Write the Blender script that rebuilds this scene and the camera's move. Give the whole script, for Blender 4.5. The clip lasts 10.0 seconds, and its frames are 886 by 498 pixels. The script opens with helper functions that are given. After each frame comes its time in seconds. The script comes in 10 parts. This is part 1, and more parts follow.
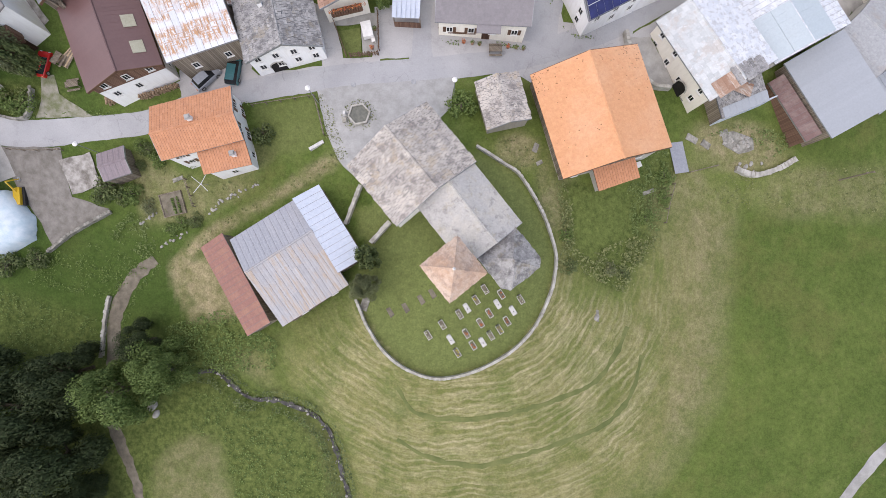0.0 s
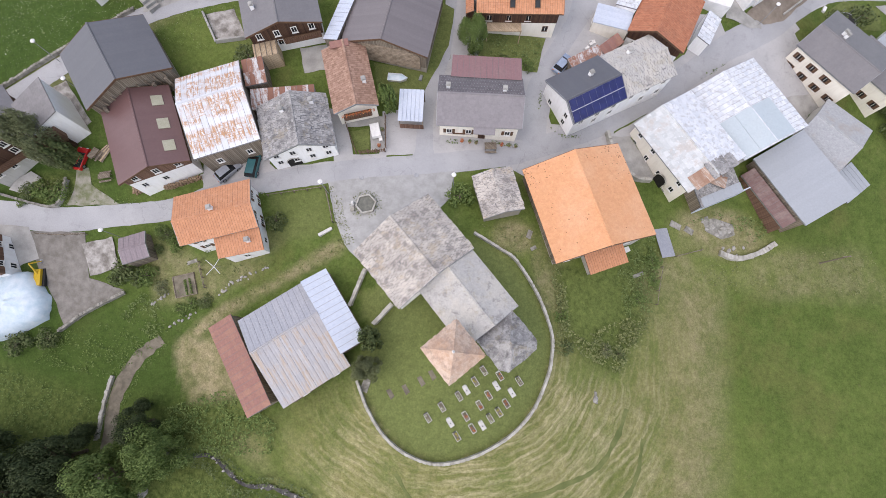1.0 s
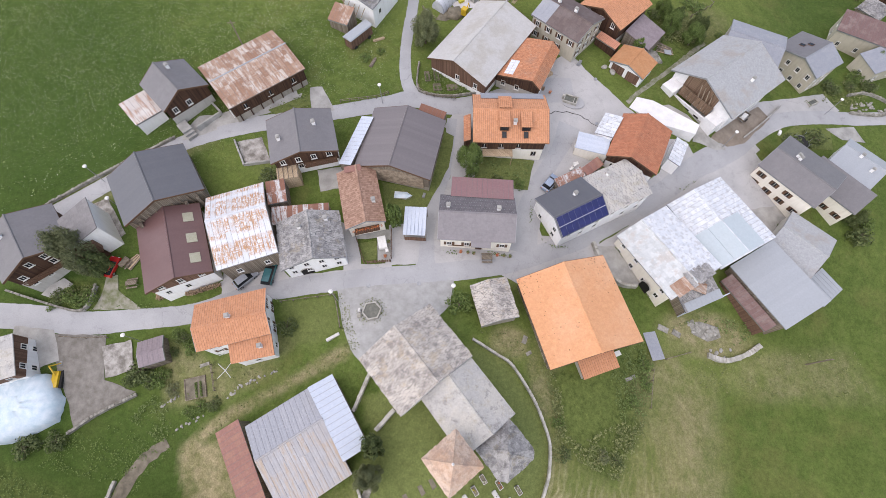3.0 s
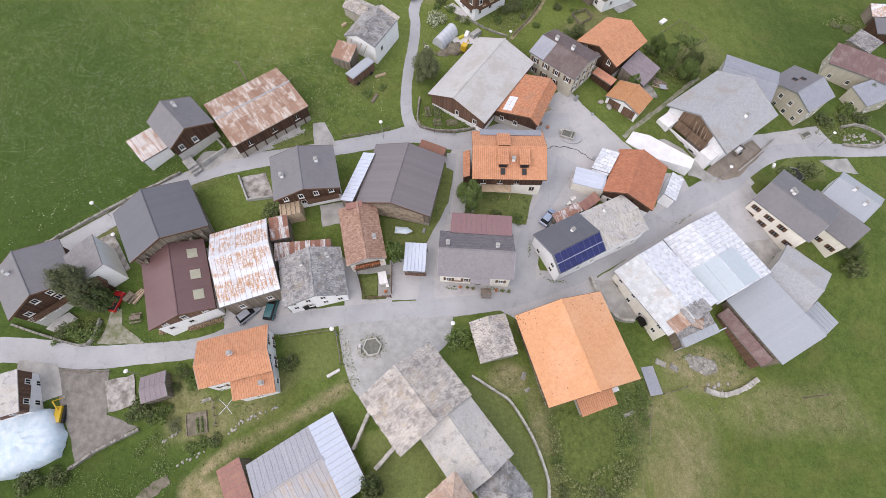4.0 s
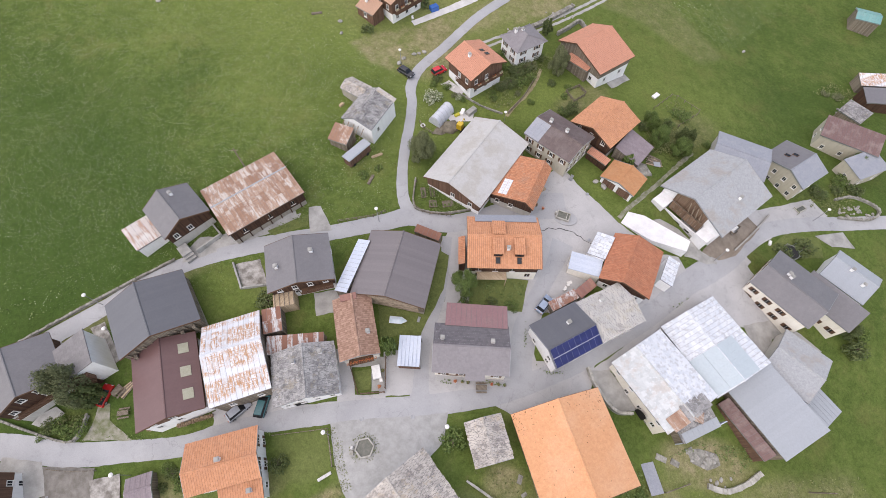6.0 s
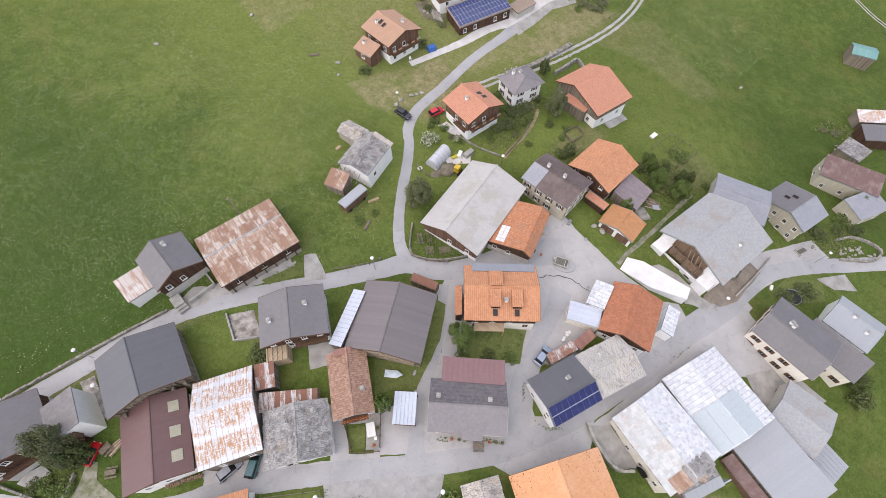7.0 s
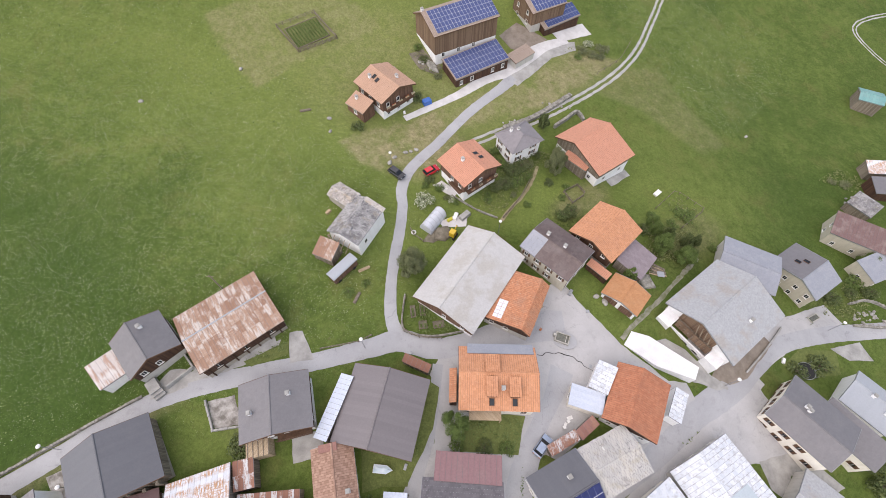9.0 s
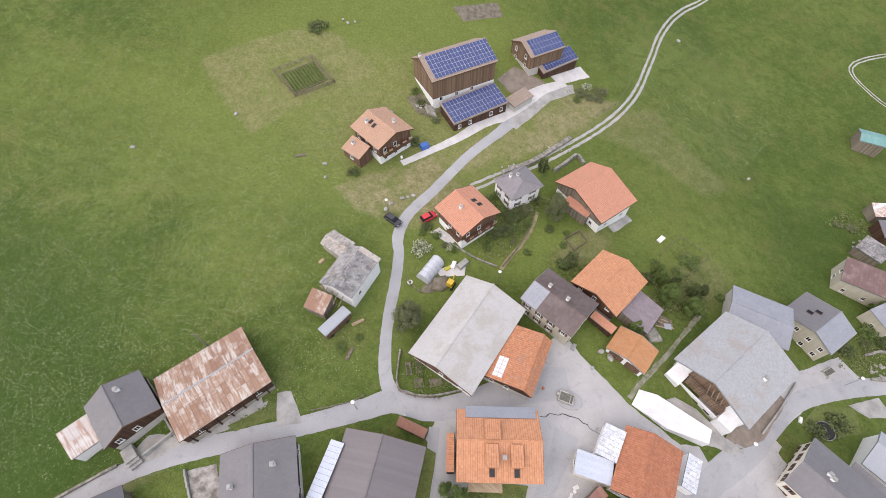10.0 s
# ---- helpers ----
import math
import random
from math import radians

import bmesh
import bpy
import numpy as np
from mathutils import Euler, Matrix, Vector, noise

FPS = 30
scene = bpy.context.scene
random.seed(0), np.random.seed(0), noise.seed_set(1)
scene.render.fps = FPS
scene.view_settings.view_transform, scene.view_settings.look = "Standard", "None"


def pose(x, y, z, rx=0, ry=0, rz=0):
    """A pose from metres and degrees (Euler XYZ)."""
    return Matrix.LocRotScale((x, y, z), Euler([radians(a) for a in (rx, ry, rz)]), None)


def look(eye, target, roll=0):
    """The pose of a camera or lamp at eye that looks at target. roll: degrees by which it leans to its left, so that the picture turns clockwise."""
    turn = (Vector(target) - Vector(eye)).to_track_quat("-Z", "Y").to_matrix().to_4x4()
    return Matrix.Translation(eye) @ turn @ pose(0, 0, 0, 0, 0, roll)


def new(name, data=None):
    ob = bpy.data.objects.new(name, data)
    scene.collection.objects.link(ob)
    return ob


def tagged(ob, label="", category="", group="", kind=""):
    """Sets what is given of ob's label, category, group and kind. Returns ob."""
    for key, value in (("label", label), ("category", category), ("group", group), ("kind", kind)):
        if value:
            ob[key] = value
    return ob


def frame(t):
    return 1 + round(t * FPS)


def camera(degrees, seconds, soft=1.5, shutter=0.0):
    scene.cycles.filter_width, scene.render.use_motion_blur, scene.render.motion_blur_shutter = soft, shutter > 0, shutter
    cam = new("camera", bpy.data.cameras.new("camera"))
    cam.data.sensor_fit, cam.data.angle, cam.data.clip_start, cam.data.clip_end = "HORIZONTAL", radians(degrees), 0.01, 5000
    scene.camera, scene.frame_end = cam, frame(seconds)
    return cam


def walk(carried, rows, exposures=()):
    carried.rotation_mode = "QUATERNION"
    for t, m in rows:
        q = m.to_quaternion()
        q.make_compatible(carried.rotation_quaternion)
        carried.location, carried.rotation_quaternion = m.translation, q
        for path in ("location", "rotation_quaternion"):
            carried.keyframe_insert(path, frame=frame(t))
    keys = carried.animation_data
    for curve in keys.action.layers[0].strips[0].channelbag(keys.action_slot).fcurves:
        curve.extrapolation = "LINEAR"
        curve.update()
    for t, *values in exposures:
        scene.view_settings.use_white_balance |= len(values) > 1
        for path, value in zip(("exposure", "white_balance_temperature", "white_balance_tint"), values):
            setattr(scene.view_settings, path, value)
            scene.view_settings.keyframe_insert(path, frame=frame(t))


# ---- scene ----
cam = camera(91.0, 10.0, soft=0.75)
PATH = [
    (0, (0.0, 0.0, 65.0), (0.001, 0.134, 63.005), 0.2),
    (0.5, (0.017, 0.326, 66.494), (0.018, 0.613, 64.515), -0.0),
    (1, (-0.023, 0.889, 68.149), (-0.02, 1.353, 66.203), 0.3),
    (1.5, (-0.039, 1.61, 69.712), (-0.037, 2.194, 67.799), 0.2),
    (2, (0.004, 2.102, 71.31), (0.005, 2.784, 69.43), 0.1),
    (2.5, (0.026, 2.746, 72.85), (0.026, 3.491, 70.994), 0.0),
    (3, (0.037, 3.923, 74.542), (0.036, 4.715, 72.705), 0.0),
    (4.5, (0.338, 9.39, 78.429), (0.334, 10.247, 76.622), -0.1),
    (5, (0.565, 11.948, 79.577), (0.561, 12.829, 77.782), -0.1),
    (5.5, (0.739, 14.928, 80.812), (0.736, 15.833, 79.028), -0.0),
    (7, (1.69, 24.909, 84.501), (1.685, 25.886, 82.756), -0.1),
    (7.5, (1.898, 28.208, 85.573), (1.894, 29.198, 83.836), -0.0),
    (8, (2.19, 31.602, 86.282), (2.186, 32.603, 84.551), 0.0),
    (8.5, (2.476, 34.714, 86.632), (2.471, 35.721, 84.903), -0.0),
    (9, (2.764, 37.884, 86.753), (2.759, 38.898, 85.029), -0.0),
    (9.5, (3.029, 40.841, 86.803), (3.023, 41.893, 85.102), -0.0),
    (10, (3.179, 43.975, 86.704), (3.175, 45.086, 85.041), 0.1),
]
walk(cam, [(t, look(eye, target, roll)) for t, eye, target, roll in PATH], [(0, 1.0, 7080, 16), (4.5, 1.0, 7230, 16), (10, 1.10, 7420, 16)])

# ---- light ----
world = bpy.data.worlds.new("sky")
scene.world = world
world.use_nodes = True
wn = world.node_tree
sky = wn.nodes.new("ShaderNodeTexSky")
sky.sky_type, sky.sun_disc = "NISHITA", False
sky.sun_elevation, sky.sun_rotation = radians(58), radians(238)
wn.nodes["Background"].inputs[1].default_value = 0.12
wn.links.new(sky.outputs[0], wn.nodes["Background"].inputs[0])
sun = new("sun", bpy.data.lights.new("sun", "SUN"))
sun.data.energy, sun.data.angle, sun.data.color = 1.45, radians(140), (1.0, 0.95, 0.88)
sun.matrix_world = pose(0, 0, 150, 32, 0, -58)


# ---- materials ----
def shader(name, rough=0.85, metal=0.0, spec=0.3):
    m = bpy.data.materials.new(name)
    m.use_nodes = True
    b = m.node_tree.nodes["Principled BSDF"]
    b.inputs["Roughness"].default_value, b.inputs["Metallic"].default_value = rough, metal
    b.inputs["Specular IOR Level"].default_value = spec
    return m, m.node_tree, b


def node(nt, kind, **values):
    n = nt.nodes.new(kind)
    for k, v in values.items():
        n.inputs[k].default_value = v
    return n


def noise_at(nt, vec, scale, detail=4.0, rough=0.6):
    n = node(nt, "ShaderNodeTexNoise", Scale=scale, Detail=detail, Roughness=rough)
    if vec is not None:
        nt.links.new(vec, n.inputs["Vector"])
    return n.outputs["Fac"]


def ramp(nt, fac, a, b):
    r = node(nt, "ShaderNodeMapRange")
    nt.links.new(fac, r.inputs[0])
    r.inputs[1].default_value, r.inputs[2].default_value = a, b
    return r.outputs[0]


def mixed(nt, fac, a, b, kind="MIX"):
    m = nt.nodes.new("ShaderNodeMix")
    m.data_type, m.blend_type = "RGBA", kind
    for i, v in ((0, fac), (6, a), (7, b)):
        if isinstance(v, (int, float)):
            m.inputs[i].default_value = v
        elif isinstance(v, tuple):
            m.inputs[i].default_value = (*v, 1.0)
        else:
            nt.links.new(v, m.inputs[i])
    return m.outputs[2]


def maths(nt, op, a, b=0.0):
    m = nt.nodes.new("ShaderNodeMath")
    m.operation = op
    for i, v in ((0, a), (1, b)):
        if isinstance(v, (int, float)):
            m.inputs[i].default_value = v
        else:
            nt.links.new(v, m.inputs[i])
    return m.outputs[0]


def bumped(nt, b, height, strength=0.4, distance=0.05):
    n = node(nt, "ShaderNodeBump", Strength=strength, Distance=distance)
    nt.links.new(height, n.inputs["Height"])
    nt.links.new(n.outputs[0], b.inputs["Normal"])


def place(nt):
    return nt.nodes.new("ShaderNodeNewGeometry").outputs["Position"]


def local(nt):
    return nt.nodes.new("ShaderNodeTexCoord").outputs["Object"]


def plain(name, c1, c2, scale=1.2, fine=14.0, rough=0.85, metal=0.0, bump=0.3, spec=0.3):
    """Two-scale mottled surface: patches of c1 and c2, fine grain over them."""
    m, nt, b = shader(name, rough, metal, spec)
    p = place(nt)
    col = mixed(nt, ramp(nt, noise_at(nt, p, scale), 0.35, 0.65), c1, c2)
    g = noise_at(nt, p, fine, 6.0, 0.7)
    col = mixed(nt, 0.35, col, mixed(nt, g, (0.25, 0.25, 0.25), (0.75, 0.75, 0.75)), "OVERLAY")
    nt.links.new(col, b.inputs["Base Color"])
    bumped(nt, b, g, bump, 0.03)
    return m


def covering(name, c1, c2, c3, stain=0.5, rough=0.8, metal=0.0, scale=0.5, spread=1.0, spec=0.3, lichen=None, streak=None, edge=(0.48, 0.66), grit=0.6, vary=0.0):
    """Roof pieces: each island its own tone between c1 and c2, with weathered patches of c3."""
    m, nt, b = shader(name, rough, metal, spec)
    geo = nt.nodes.new("ShaderNodeNewGeometry")
    p = geo.outputs["Position"]
    tone = mixed(nt, ramp(nt, geo.outputs["Random Per Island"], 0.5 - 0.5 / spread, 0.5 + 0.5 / spread), c1, c2)
    q = p
    if streak:
        turn = nt.nodes.new("ShaderNodeMapping")
        turn.inputs["Rotation"].default_value = (0, 0, radians(-streak[0]))
        nt.links.new(p, turn.inputs[0])
        pull = nt.nodes.new("ShaderNodeMapping")
        pull.inputs["Scale"].default_value = (streak[1], streak[2], streak[2])
        nt.links.new(turn.outputs[0], pull.inputs[0])
        q = pull.outputs[0]
    wear = noise_at(nt, q, scale, 6.0, 0.65)
    if vary:
        shift = maths(nt, "MULTIPLY", maths(nt, "SUBTRACT", nt.nodes.new("ShaderNodeObjectInfo").outputs["Random"], 0.5), vary)
        wear = maths(nt, "ADD", wear, shift)
    patch = maths(nt, "MULTIPLY", ramp(nt, wear, *edge), stain)
    col = mixed(nt, patch, tone, c3)
    if lichen:
        col = mixed(nt, maths(nt, "MULTIPLY", ramp(nt, noise_at(nt, p, 2.3, 6.0, 0.75), 0.58, 0.66), 0.8), col, lichen)
    g = noise_at(nt, p, 3.2, 7.0, 0.8)
    col = mixed(nt, grit, col, mixed(nt, g, (0.16, 0.16, 0.16), (0.84, 0.84, 0.84)), "OVERLAY")
    nt.links.new(col, b.inputs["Base Color"])
    bumped(nt, b, g, 0.3, 0.03)
    return m


def rotated(nt, p, ang, su, sv):
    """World position turned to a roof's axes and scaled along and down the slope."""
    turn = nt.nodes.new("ShaderNodeMapping")
    turn.inputs["Rotation"].default_value = (0, 0, radians(-ang))
    nt.links.new(p, turn.inputs[0])
    pull = nt.nodes.new("ShaderNodeMapping")
    pull.inputs["Scale"].default_value = (su, sv, sv)
    nt.links.new(turn.outputs[0], pull.inputs[0])
    return pull.outputs[0]


def stone_roof(name, c1, c2, pale, dark, moss, dark_edge=(0.50, 0.58), spread=1.0, streak=None):
    """Old stone slabs: each its own tone, pale bloom in broad patches, dark lichen in small ones, a little moss."""
    m, nt, b = shader(name, 0.85, 0.0, 0.25)
    geo = nt.nodes.new("ShaderNodeNewGeometry")
    p = geo.outputs["Position"]
    col = mixed(nt, ramp(nt, geo.outputs["Random Per Island"], 0.5 - 0.5 / spread, 0.5 + 0.5 / spread), c1, c2)
    col = mixed(nt, maths(nt, "MULTIPLY", ramp(nt, noise_at(nt, p, 0.30, 8.0, 0.7), 0.47, 0.57), 0.75), col, pale)
    q = rotated(nt, p, *streak) if streak else p
    spots = ramp(nt, noise_at(nt, q, 0.9, 9.0, 0.78), *dark_edge)
    col = mixed(nt, maths(nt, "MULTIPLY", spots, 0.75), col, dark)
    col = mixed(nt, maths(nt, "MULTIPLY", ramp(nt, noise_at(nt, p, 0.55, 7.0, 0.75), 0.55, 0.62), 0.55), col, moss)
    g = noise_at(nt, p, 4.5, 8.0, 0.8)
    col = mixed(nt, 0.65, col, mixed(nt, g, (0.12, 0.12, 0.12), (0.88, 0.88, 0.88)), "OVERLAY")
    nt.links.new(col, b.inputs["Base Color"])
    bumped(nt, b, g, 0.5, 0.05)
    return m


def rusty(name, c1, c2, rust1, rust2, ang, edge=(0.46, 0.56), vary=0.15, fine=(5.0, 0.5), cross=0.7, region=0.35, laps=None):
    """Painted or galvanised sheets that rust in streaks down and across the slope, sheet by sheet."""
    m, nt, b = shader(name, 0.7, 0.0, 0.3)
    geo = nt.nodes.new("ShaderNodeNewGeometry")
    p = geo.outputs["Position"]
    each = nt.nodes.new("ShaderNodeObjectInfo").outputs["Random"]
    col = mixed(nt, each, c1, c2)
    col = mixed(nt, 0.3, col, mixed(nt, noise_at(nt, p, 1.5, 7.0, 0.7), (0.2, 0.2, 0.2), (0.8, 0.8, 0.8)), "OVERLAY")
    area = maths(nt, "ADD", noise_at(nt, p, region, 6.0, 0.65), maths(nt, "MULTIPLY", maths(nt, "SUBTRACT", each, 0.5), vary))
    area = ramp(nt, area, *edge)
    down = ramp(nt, noise_at(nt, rotated(nt, p, ang, fine[0], fine[1]), 1.0, 5.0, 0.7), 0.46, 0.56)
    over = ramp(nt, noise_at(nt, rotated(nt, p, ang, 0.7, 6.0), 1.0, 5.0, 0.7), 0.50, 0.58)
    fac = maths(nt, "MULTIPLY", area, maths(nt, "MAXIMUM", down, maths(nt, "MULTIPLY", over, cross)))
    if laps:
        split = nt.nodes.new("ShaderNodeSeparateXYZ")
        nt.links.new(rotated(nt, p, ang, 1.0, 1.0), split.inputs[0])
        wave = maths(nt, "SINE", maths(nt, "MULTIPLY", maths(nt, "SUBTRACT", split.outputs[1], laps[0]), math.pi / laps[1]))
        fac = maths(nt, "MULTIPLY", fac, ramp(nt, maths(nt, "ADD", maths(nt, "ABSOLUTE", wave), maths(nt, "MULTIPLY", maths(nt, "SUBTRACT", noise_at(nt, p, 0.6, 4.0, 0.6), 0.5), 0.7)), 0.16, 0.5))
    rust = mixed(nt, noise_at(nt, p, 0.8, 6.0, 0.7), rust1, rust2)
    col = mixed(nt, fac, col, rust)
    g = noise_at(nt, p, 5.0, 6.0, 0.75)
    col = mixed(nt, 0.35, col, mixed(nt, g, (0.2, 0.2, 0.2), (0.8, 0.8, 0.8)), "OVERLAY")
    nt.links.new(col, b.inputs["Base Color"])
    bumped(nt, b, g, 0.2, 0.02)
    return m


def boards(name, c1, c2, width=0.18, rough=0.85):
    """Upright boards with dark joints and weathered streaks."""
    m, nt, b = shader(name, rough)
    p = local(nt)
    sep = nt.nodes.new("ShaderNodeSeparateXYZ")
    nt.links.new(p, sep.inputs[0])
    along = maths(nt, "ADD", sep.outputs[0], sep.outputs[1])
    cell = maths(nt, "DIVIDE", along, width)
    joint = ramp(nt, maths(nt, "ABSOLUTE", maths(nt, "SUBTRACT", maths(nt, "FRACT", cell), 0.5)), 0.40, 0.48)
    comb = nt.nodes.new("ShaderNodeCombineXYZ")
    nt.links.new(maths(nt, "FLOOR", cell), comb.inputs[0])
    each = nt.nodes.new("ShaderNodeTexWhiteNoise")
    nt.links.new(comb.outputs[0], each.inputs[0])
    col = mixed(nt, each.outputs[0], c1, c2)
    stretch = nt.nodes.new("ShaderNodeMapping")
    stretch.inputs["Scale"].default_value = (6, 6, 0.7)
    nt.links.new(p, stretch.inputs[0])
    grain = noise_at(nt, stretch.outputs[0], 3.0, 6.0, 0.7)
    col = mixed(nt, 0.5, col, mixed(nt, grain, (0.2, 0.2, 0.2), (0.8, 0.8, 0.8)), "OVERLAY")
    col = mixed(nt, maths(nt, "MULTIPLY", joint, 0.75), col, (0.015, 0.01, 0.008))
    nt.links.new(col, b.inputs["Base Color"])
    bumped(nt, b, joint, 0.5, -0.03)
    return m


def plaster(name, c1, c2, rough=0.9):
    """Plastered wall with rain streaks and small patches."""
    m, nt, b = shader(name, rough)
    p = local(nt)
    stretch = nt.nodes.new("ShaderNodeMapping")
    stretch.inputs["Scale"].default_value = (1.6, 1.6, 0.3)
    nt.links.new(p, stretch.inputs[0])
    col = mixed(nt, maths(nt, "MULTIPLY", ramp(nt, noise_at(nt, stretch.outputs[0], 1.4, 6.0, 0.7), 0.45, 0.75), 0.6), c1, c2)
    g = noise_at(nt, p, 11.0, 6.0, 0.7)
    col = mixed(nt, 0.2, col, mixed(nt, g, (0.3, 0.3, 0.3), (0.7, 0.7, 0.7)), "OVERLAY")
    nt.links.new(col, b.inputs["Base Color"])
    bumped(nt, b, g, 0.25, 0.02)
    return m


def foliage(name, c1, c2):
    m, nt, b = shader(name, 0.7, 0.0, 0.2)
    geo = nt.nodes.new("ShaderNodeNewGeometry")
    col = mixed(nt, geo.outputs["Random Per Island"], c1, c2)
    col = mixed(nt, 0.5, col, mixed(nt, noise_at(nt, geo.outputs["Position"], 1.1), (0.2, 0.2, 0.2), (0.8, 0.8, 0.8)), "OVERLAY")
    nt.links.new(col, b.inputs["Base Color"])
    return m


def meadow_material():
    m, nt, b = shader("meadow", 0.95, 0.0, 0.1)
    p = place(nt)
    att = nt.nodes.new("ShaderNodeAttribute")
    att.attribute_name = "cover"
    sep = nt.nodes.new("ShaderNodeSeparateColor")
    nt.links.new(att.outputs["Color"], sep.inputs[0])
    att2 = nt.nodes.new("ShaderNodeAttribute")
    att2.attribute_name = "swath"
    dry, flowers, rank, lawn = sep.outputs[0], sep.outputs[1], sep.outputs[2], att.outputs["Alpha"]
    big = noise_at(nt, p, 0.045, 5.0, 0.6)
    mid = noise_at(nt, p, 0.35, 7.0, 0.7)
    tuft = noise_at(nt, p, 1.5, 6.0, 0.75)
    fine = noise_at(nt, p, 4.0, 6.0, 0.8)
    green = mixed(nt, ramp(nt, big, 0.35, 0.65), (0.074, 0.112, 0.026), (0.112, 0.152, 0.038))
    green = mixed(nt, maths(nt, "MULTIPLY", ramp(nt, mid, 0.45, 0.7), 0.7), green, (0.056, 0.090, 0.019))
    green = mixed(nt, maths(nt, "MULTIPLY", ramp(nt, mid, 0.46, 0.3), 0.5), green, (0.150, 0.170, 0.056))
    green = mixed(nt, maths(nt, "MULTIPLY", ramp(nt, noise_at(nt, p, 0.11, 7.0, 0.68), 0.52, 0.66), 0.55), green, (0.135, 0.140, 0.046))
    green = mixed(nt, maths(nt, "MULTIPLY", ramp(nt, noise_at(nt, p, 0.8, 6.0, 0.7), 0.60, 0.72), 0.45), green, (0.175, 0.162, 0.078))
    # regional grass tone: positive turns it darker green, negative paler and yellower
    tone = nt.nodes.new("ShaderNodeAttribute")
    tone.attribute_name = "lush"
    green = mixed(nt, maths(nt, "MULTIPLY", maths(nt, "MAXIMUM", tone.outputs["Fac"], 0.0), 0.85), green, mixed(nt, mid, (0.050, 0.090, 0.020), (0.034, 0.066, 0.013)))
    green = mixed(nt, maths(nt, "MULTIPLY", maths(nt, "MAXIMUM", maths(nt, "MULTIPLY", tone.outputs["Fac"], -1.0), 0.0), 0.8), green, mixed(nt, mid, (0.185, 0.225, 0.060), (0.145, 0.184, 0.046)))
    # short lawn
    green = mixed(nt, lawn, green, mixed(nt, mid, (0.118, 0.148, 0.046), (0.158, 0.182, 0.064)))
    # rank growth
    bush = mixed(nt, ramp(nt, noise_at(nt, p, 1.3, 6.0, 0.7), 0.38, 0.62), (0.056, 0.080, 0.021), (0.132, 0.160, 0.048))
    green = mixed(nt, maths(nt, "MULTIPLY", rank, 0.9), green, bush)
    # mown hay, raked in long thin curved streaks
    att3 = nt.nodes.new("ShaderNodeAttribute")
    att3.attribute_name = "along"
    bend = maths(nt, "MULTIPLY", noise_at(nt, p, 0.06, 4.0, 0.6), 5.0)
    flow = nt.nodes.new("ShaderNodeCombineXYZ")
    nt.links.new(maths(nt, "ADD", att2.outputs["Fac"], bend), flow.inputs[0])
    nt.links.new(maths(nt, "MULTIPLY", att3.outputs["Fac"], 0.07), flow.inputs[1])
    rows = ramp(nt, noise_at(nt, flow.outputs[0], 1.25, 7.0, 0.75), 0.45, 0.62)
    rows = maths(nt, "MULTIPLY", rows, ramp(nt, noise_at(nt, p, 0.16, 5.0, 0.65), 0.30, 0.55))
    rake = nt.nodes.new("ShaderNodeAttribute")
    rake.attribute_name = "raked"
    comb = maths(nt, "ADD", maths(nt, "MULTIPLY", maths(nt, "ADD", att2.outputs["Fac"], bend), 6.6), maths(nt, "MULTIPLY", noise_at(nt, p, 0.5, 4.0, 0.6), 7.0))
    comb = ramp(nt, maths(nt, "SINE", comb), 0.0, 0.9)
    comb = maths(nt, "MULTIPLY", comb, ramp(nt, noise_at(nt, p, 0.13, 6.0, 0.7), 0.40, 0.58))
    rows = maths(nt, "ADD", maths(nt, "MULTIPLY", rows, 0.6), maths(nt, "MULTIPLY", comb, 0.45))
    rows = maths(nt, "MULTIPLY", rows, rake.outputs["Fac"])
    hay = mixed(nt, ramp(nt, noise_at(nt, p, 0.28, 7.0, 0.7), 0.38, 0.62), (0.142, 0.158, 0.050), (0.220, 0.210, 0.088))
    hay = mixed(nt, rows, hay, (0.385, 0.345, 0.200))
    tan = mixed(nt, ramp(nt, noise_at(nt, p, 0.5, 6.0, 0.7), 0.35, 0.65), (0.185, 0.178, 0.080), (0.335, 0.280, 0.170))
    bare = maths(nt, "SUBTRACT", 1.0, ramp(nt, rake.outputs["Fac"], 0.0, 0.3))
    hay = mixed(nt, bare, hay, tan)
    patchy = maths(nt, "MULTIPLY", dry, ramp(nt, noise_at(nt, p, 0.20, 7.0, 0.68), 0.22, 0.52))
    col = mixed(nt, patchy, green, hay)
    # flower heads
    v = node(nt, "ShaderNodeTexVoronoi", Scale=3.6)
    nt.links.new(p, v.inputs["Vector"])
    dots = maths(nt, "LESS_THAN", v.outputs["Distance"], maths(nt, "MULTIPLY", noise_at(nt, p, 1.7, 3.0, 0.6), 0.42))
    dots = maths(nt, "MULTIPLY", dots, maths(nt, "GREATER_THAN", noise_at(nt, p, 0.22, 6.0, 0.75), 0.42))
    petals = mixed(nt, ramp(nt, noise_at(nt, p, 0.8), 0.45, 0.55), (0.30, 0.36, 0.14), (0.58, 0.60, 0.44))
    col = mixed(nt, maths(nt, "MULTIPLY", maths(nt, "MULTIPLY", dots, flowers), 0.75), col, petals)
    col = mixed(nt, 0.75, col, mixed(nt, tuft, (0.10, 0.10, 0.10), (0.90, 0.90, 0.90)), "OVERLAY")
    col = mixed(nt, 0.8, col, mixed(nt, fine, (0.08, 0.08, 0.08), (0.92, 0.92, 0.92)), "OVERLAY")
    nt.links.new(col, b.inputs["Base Color"])
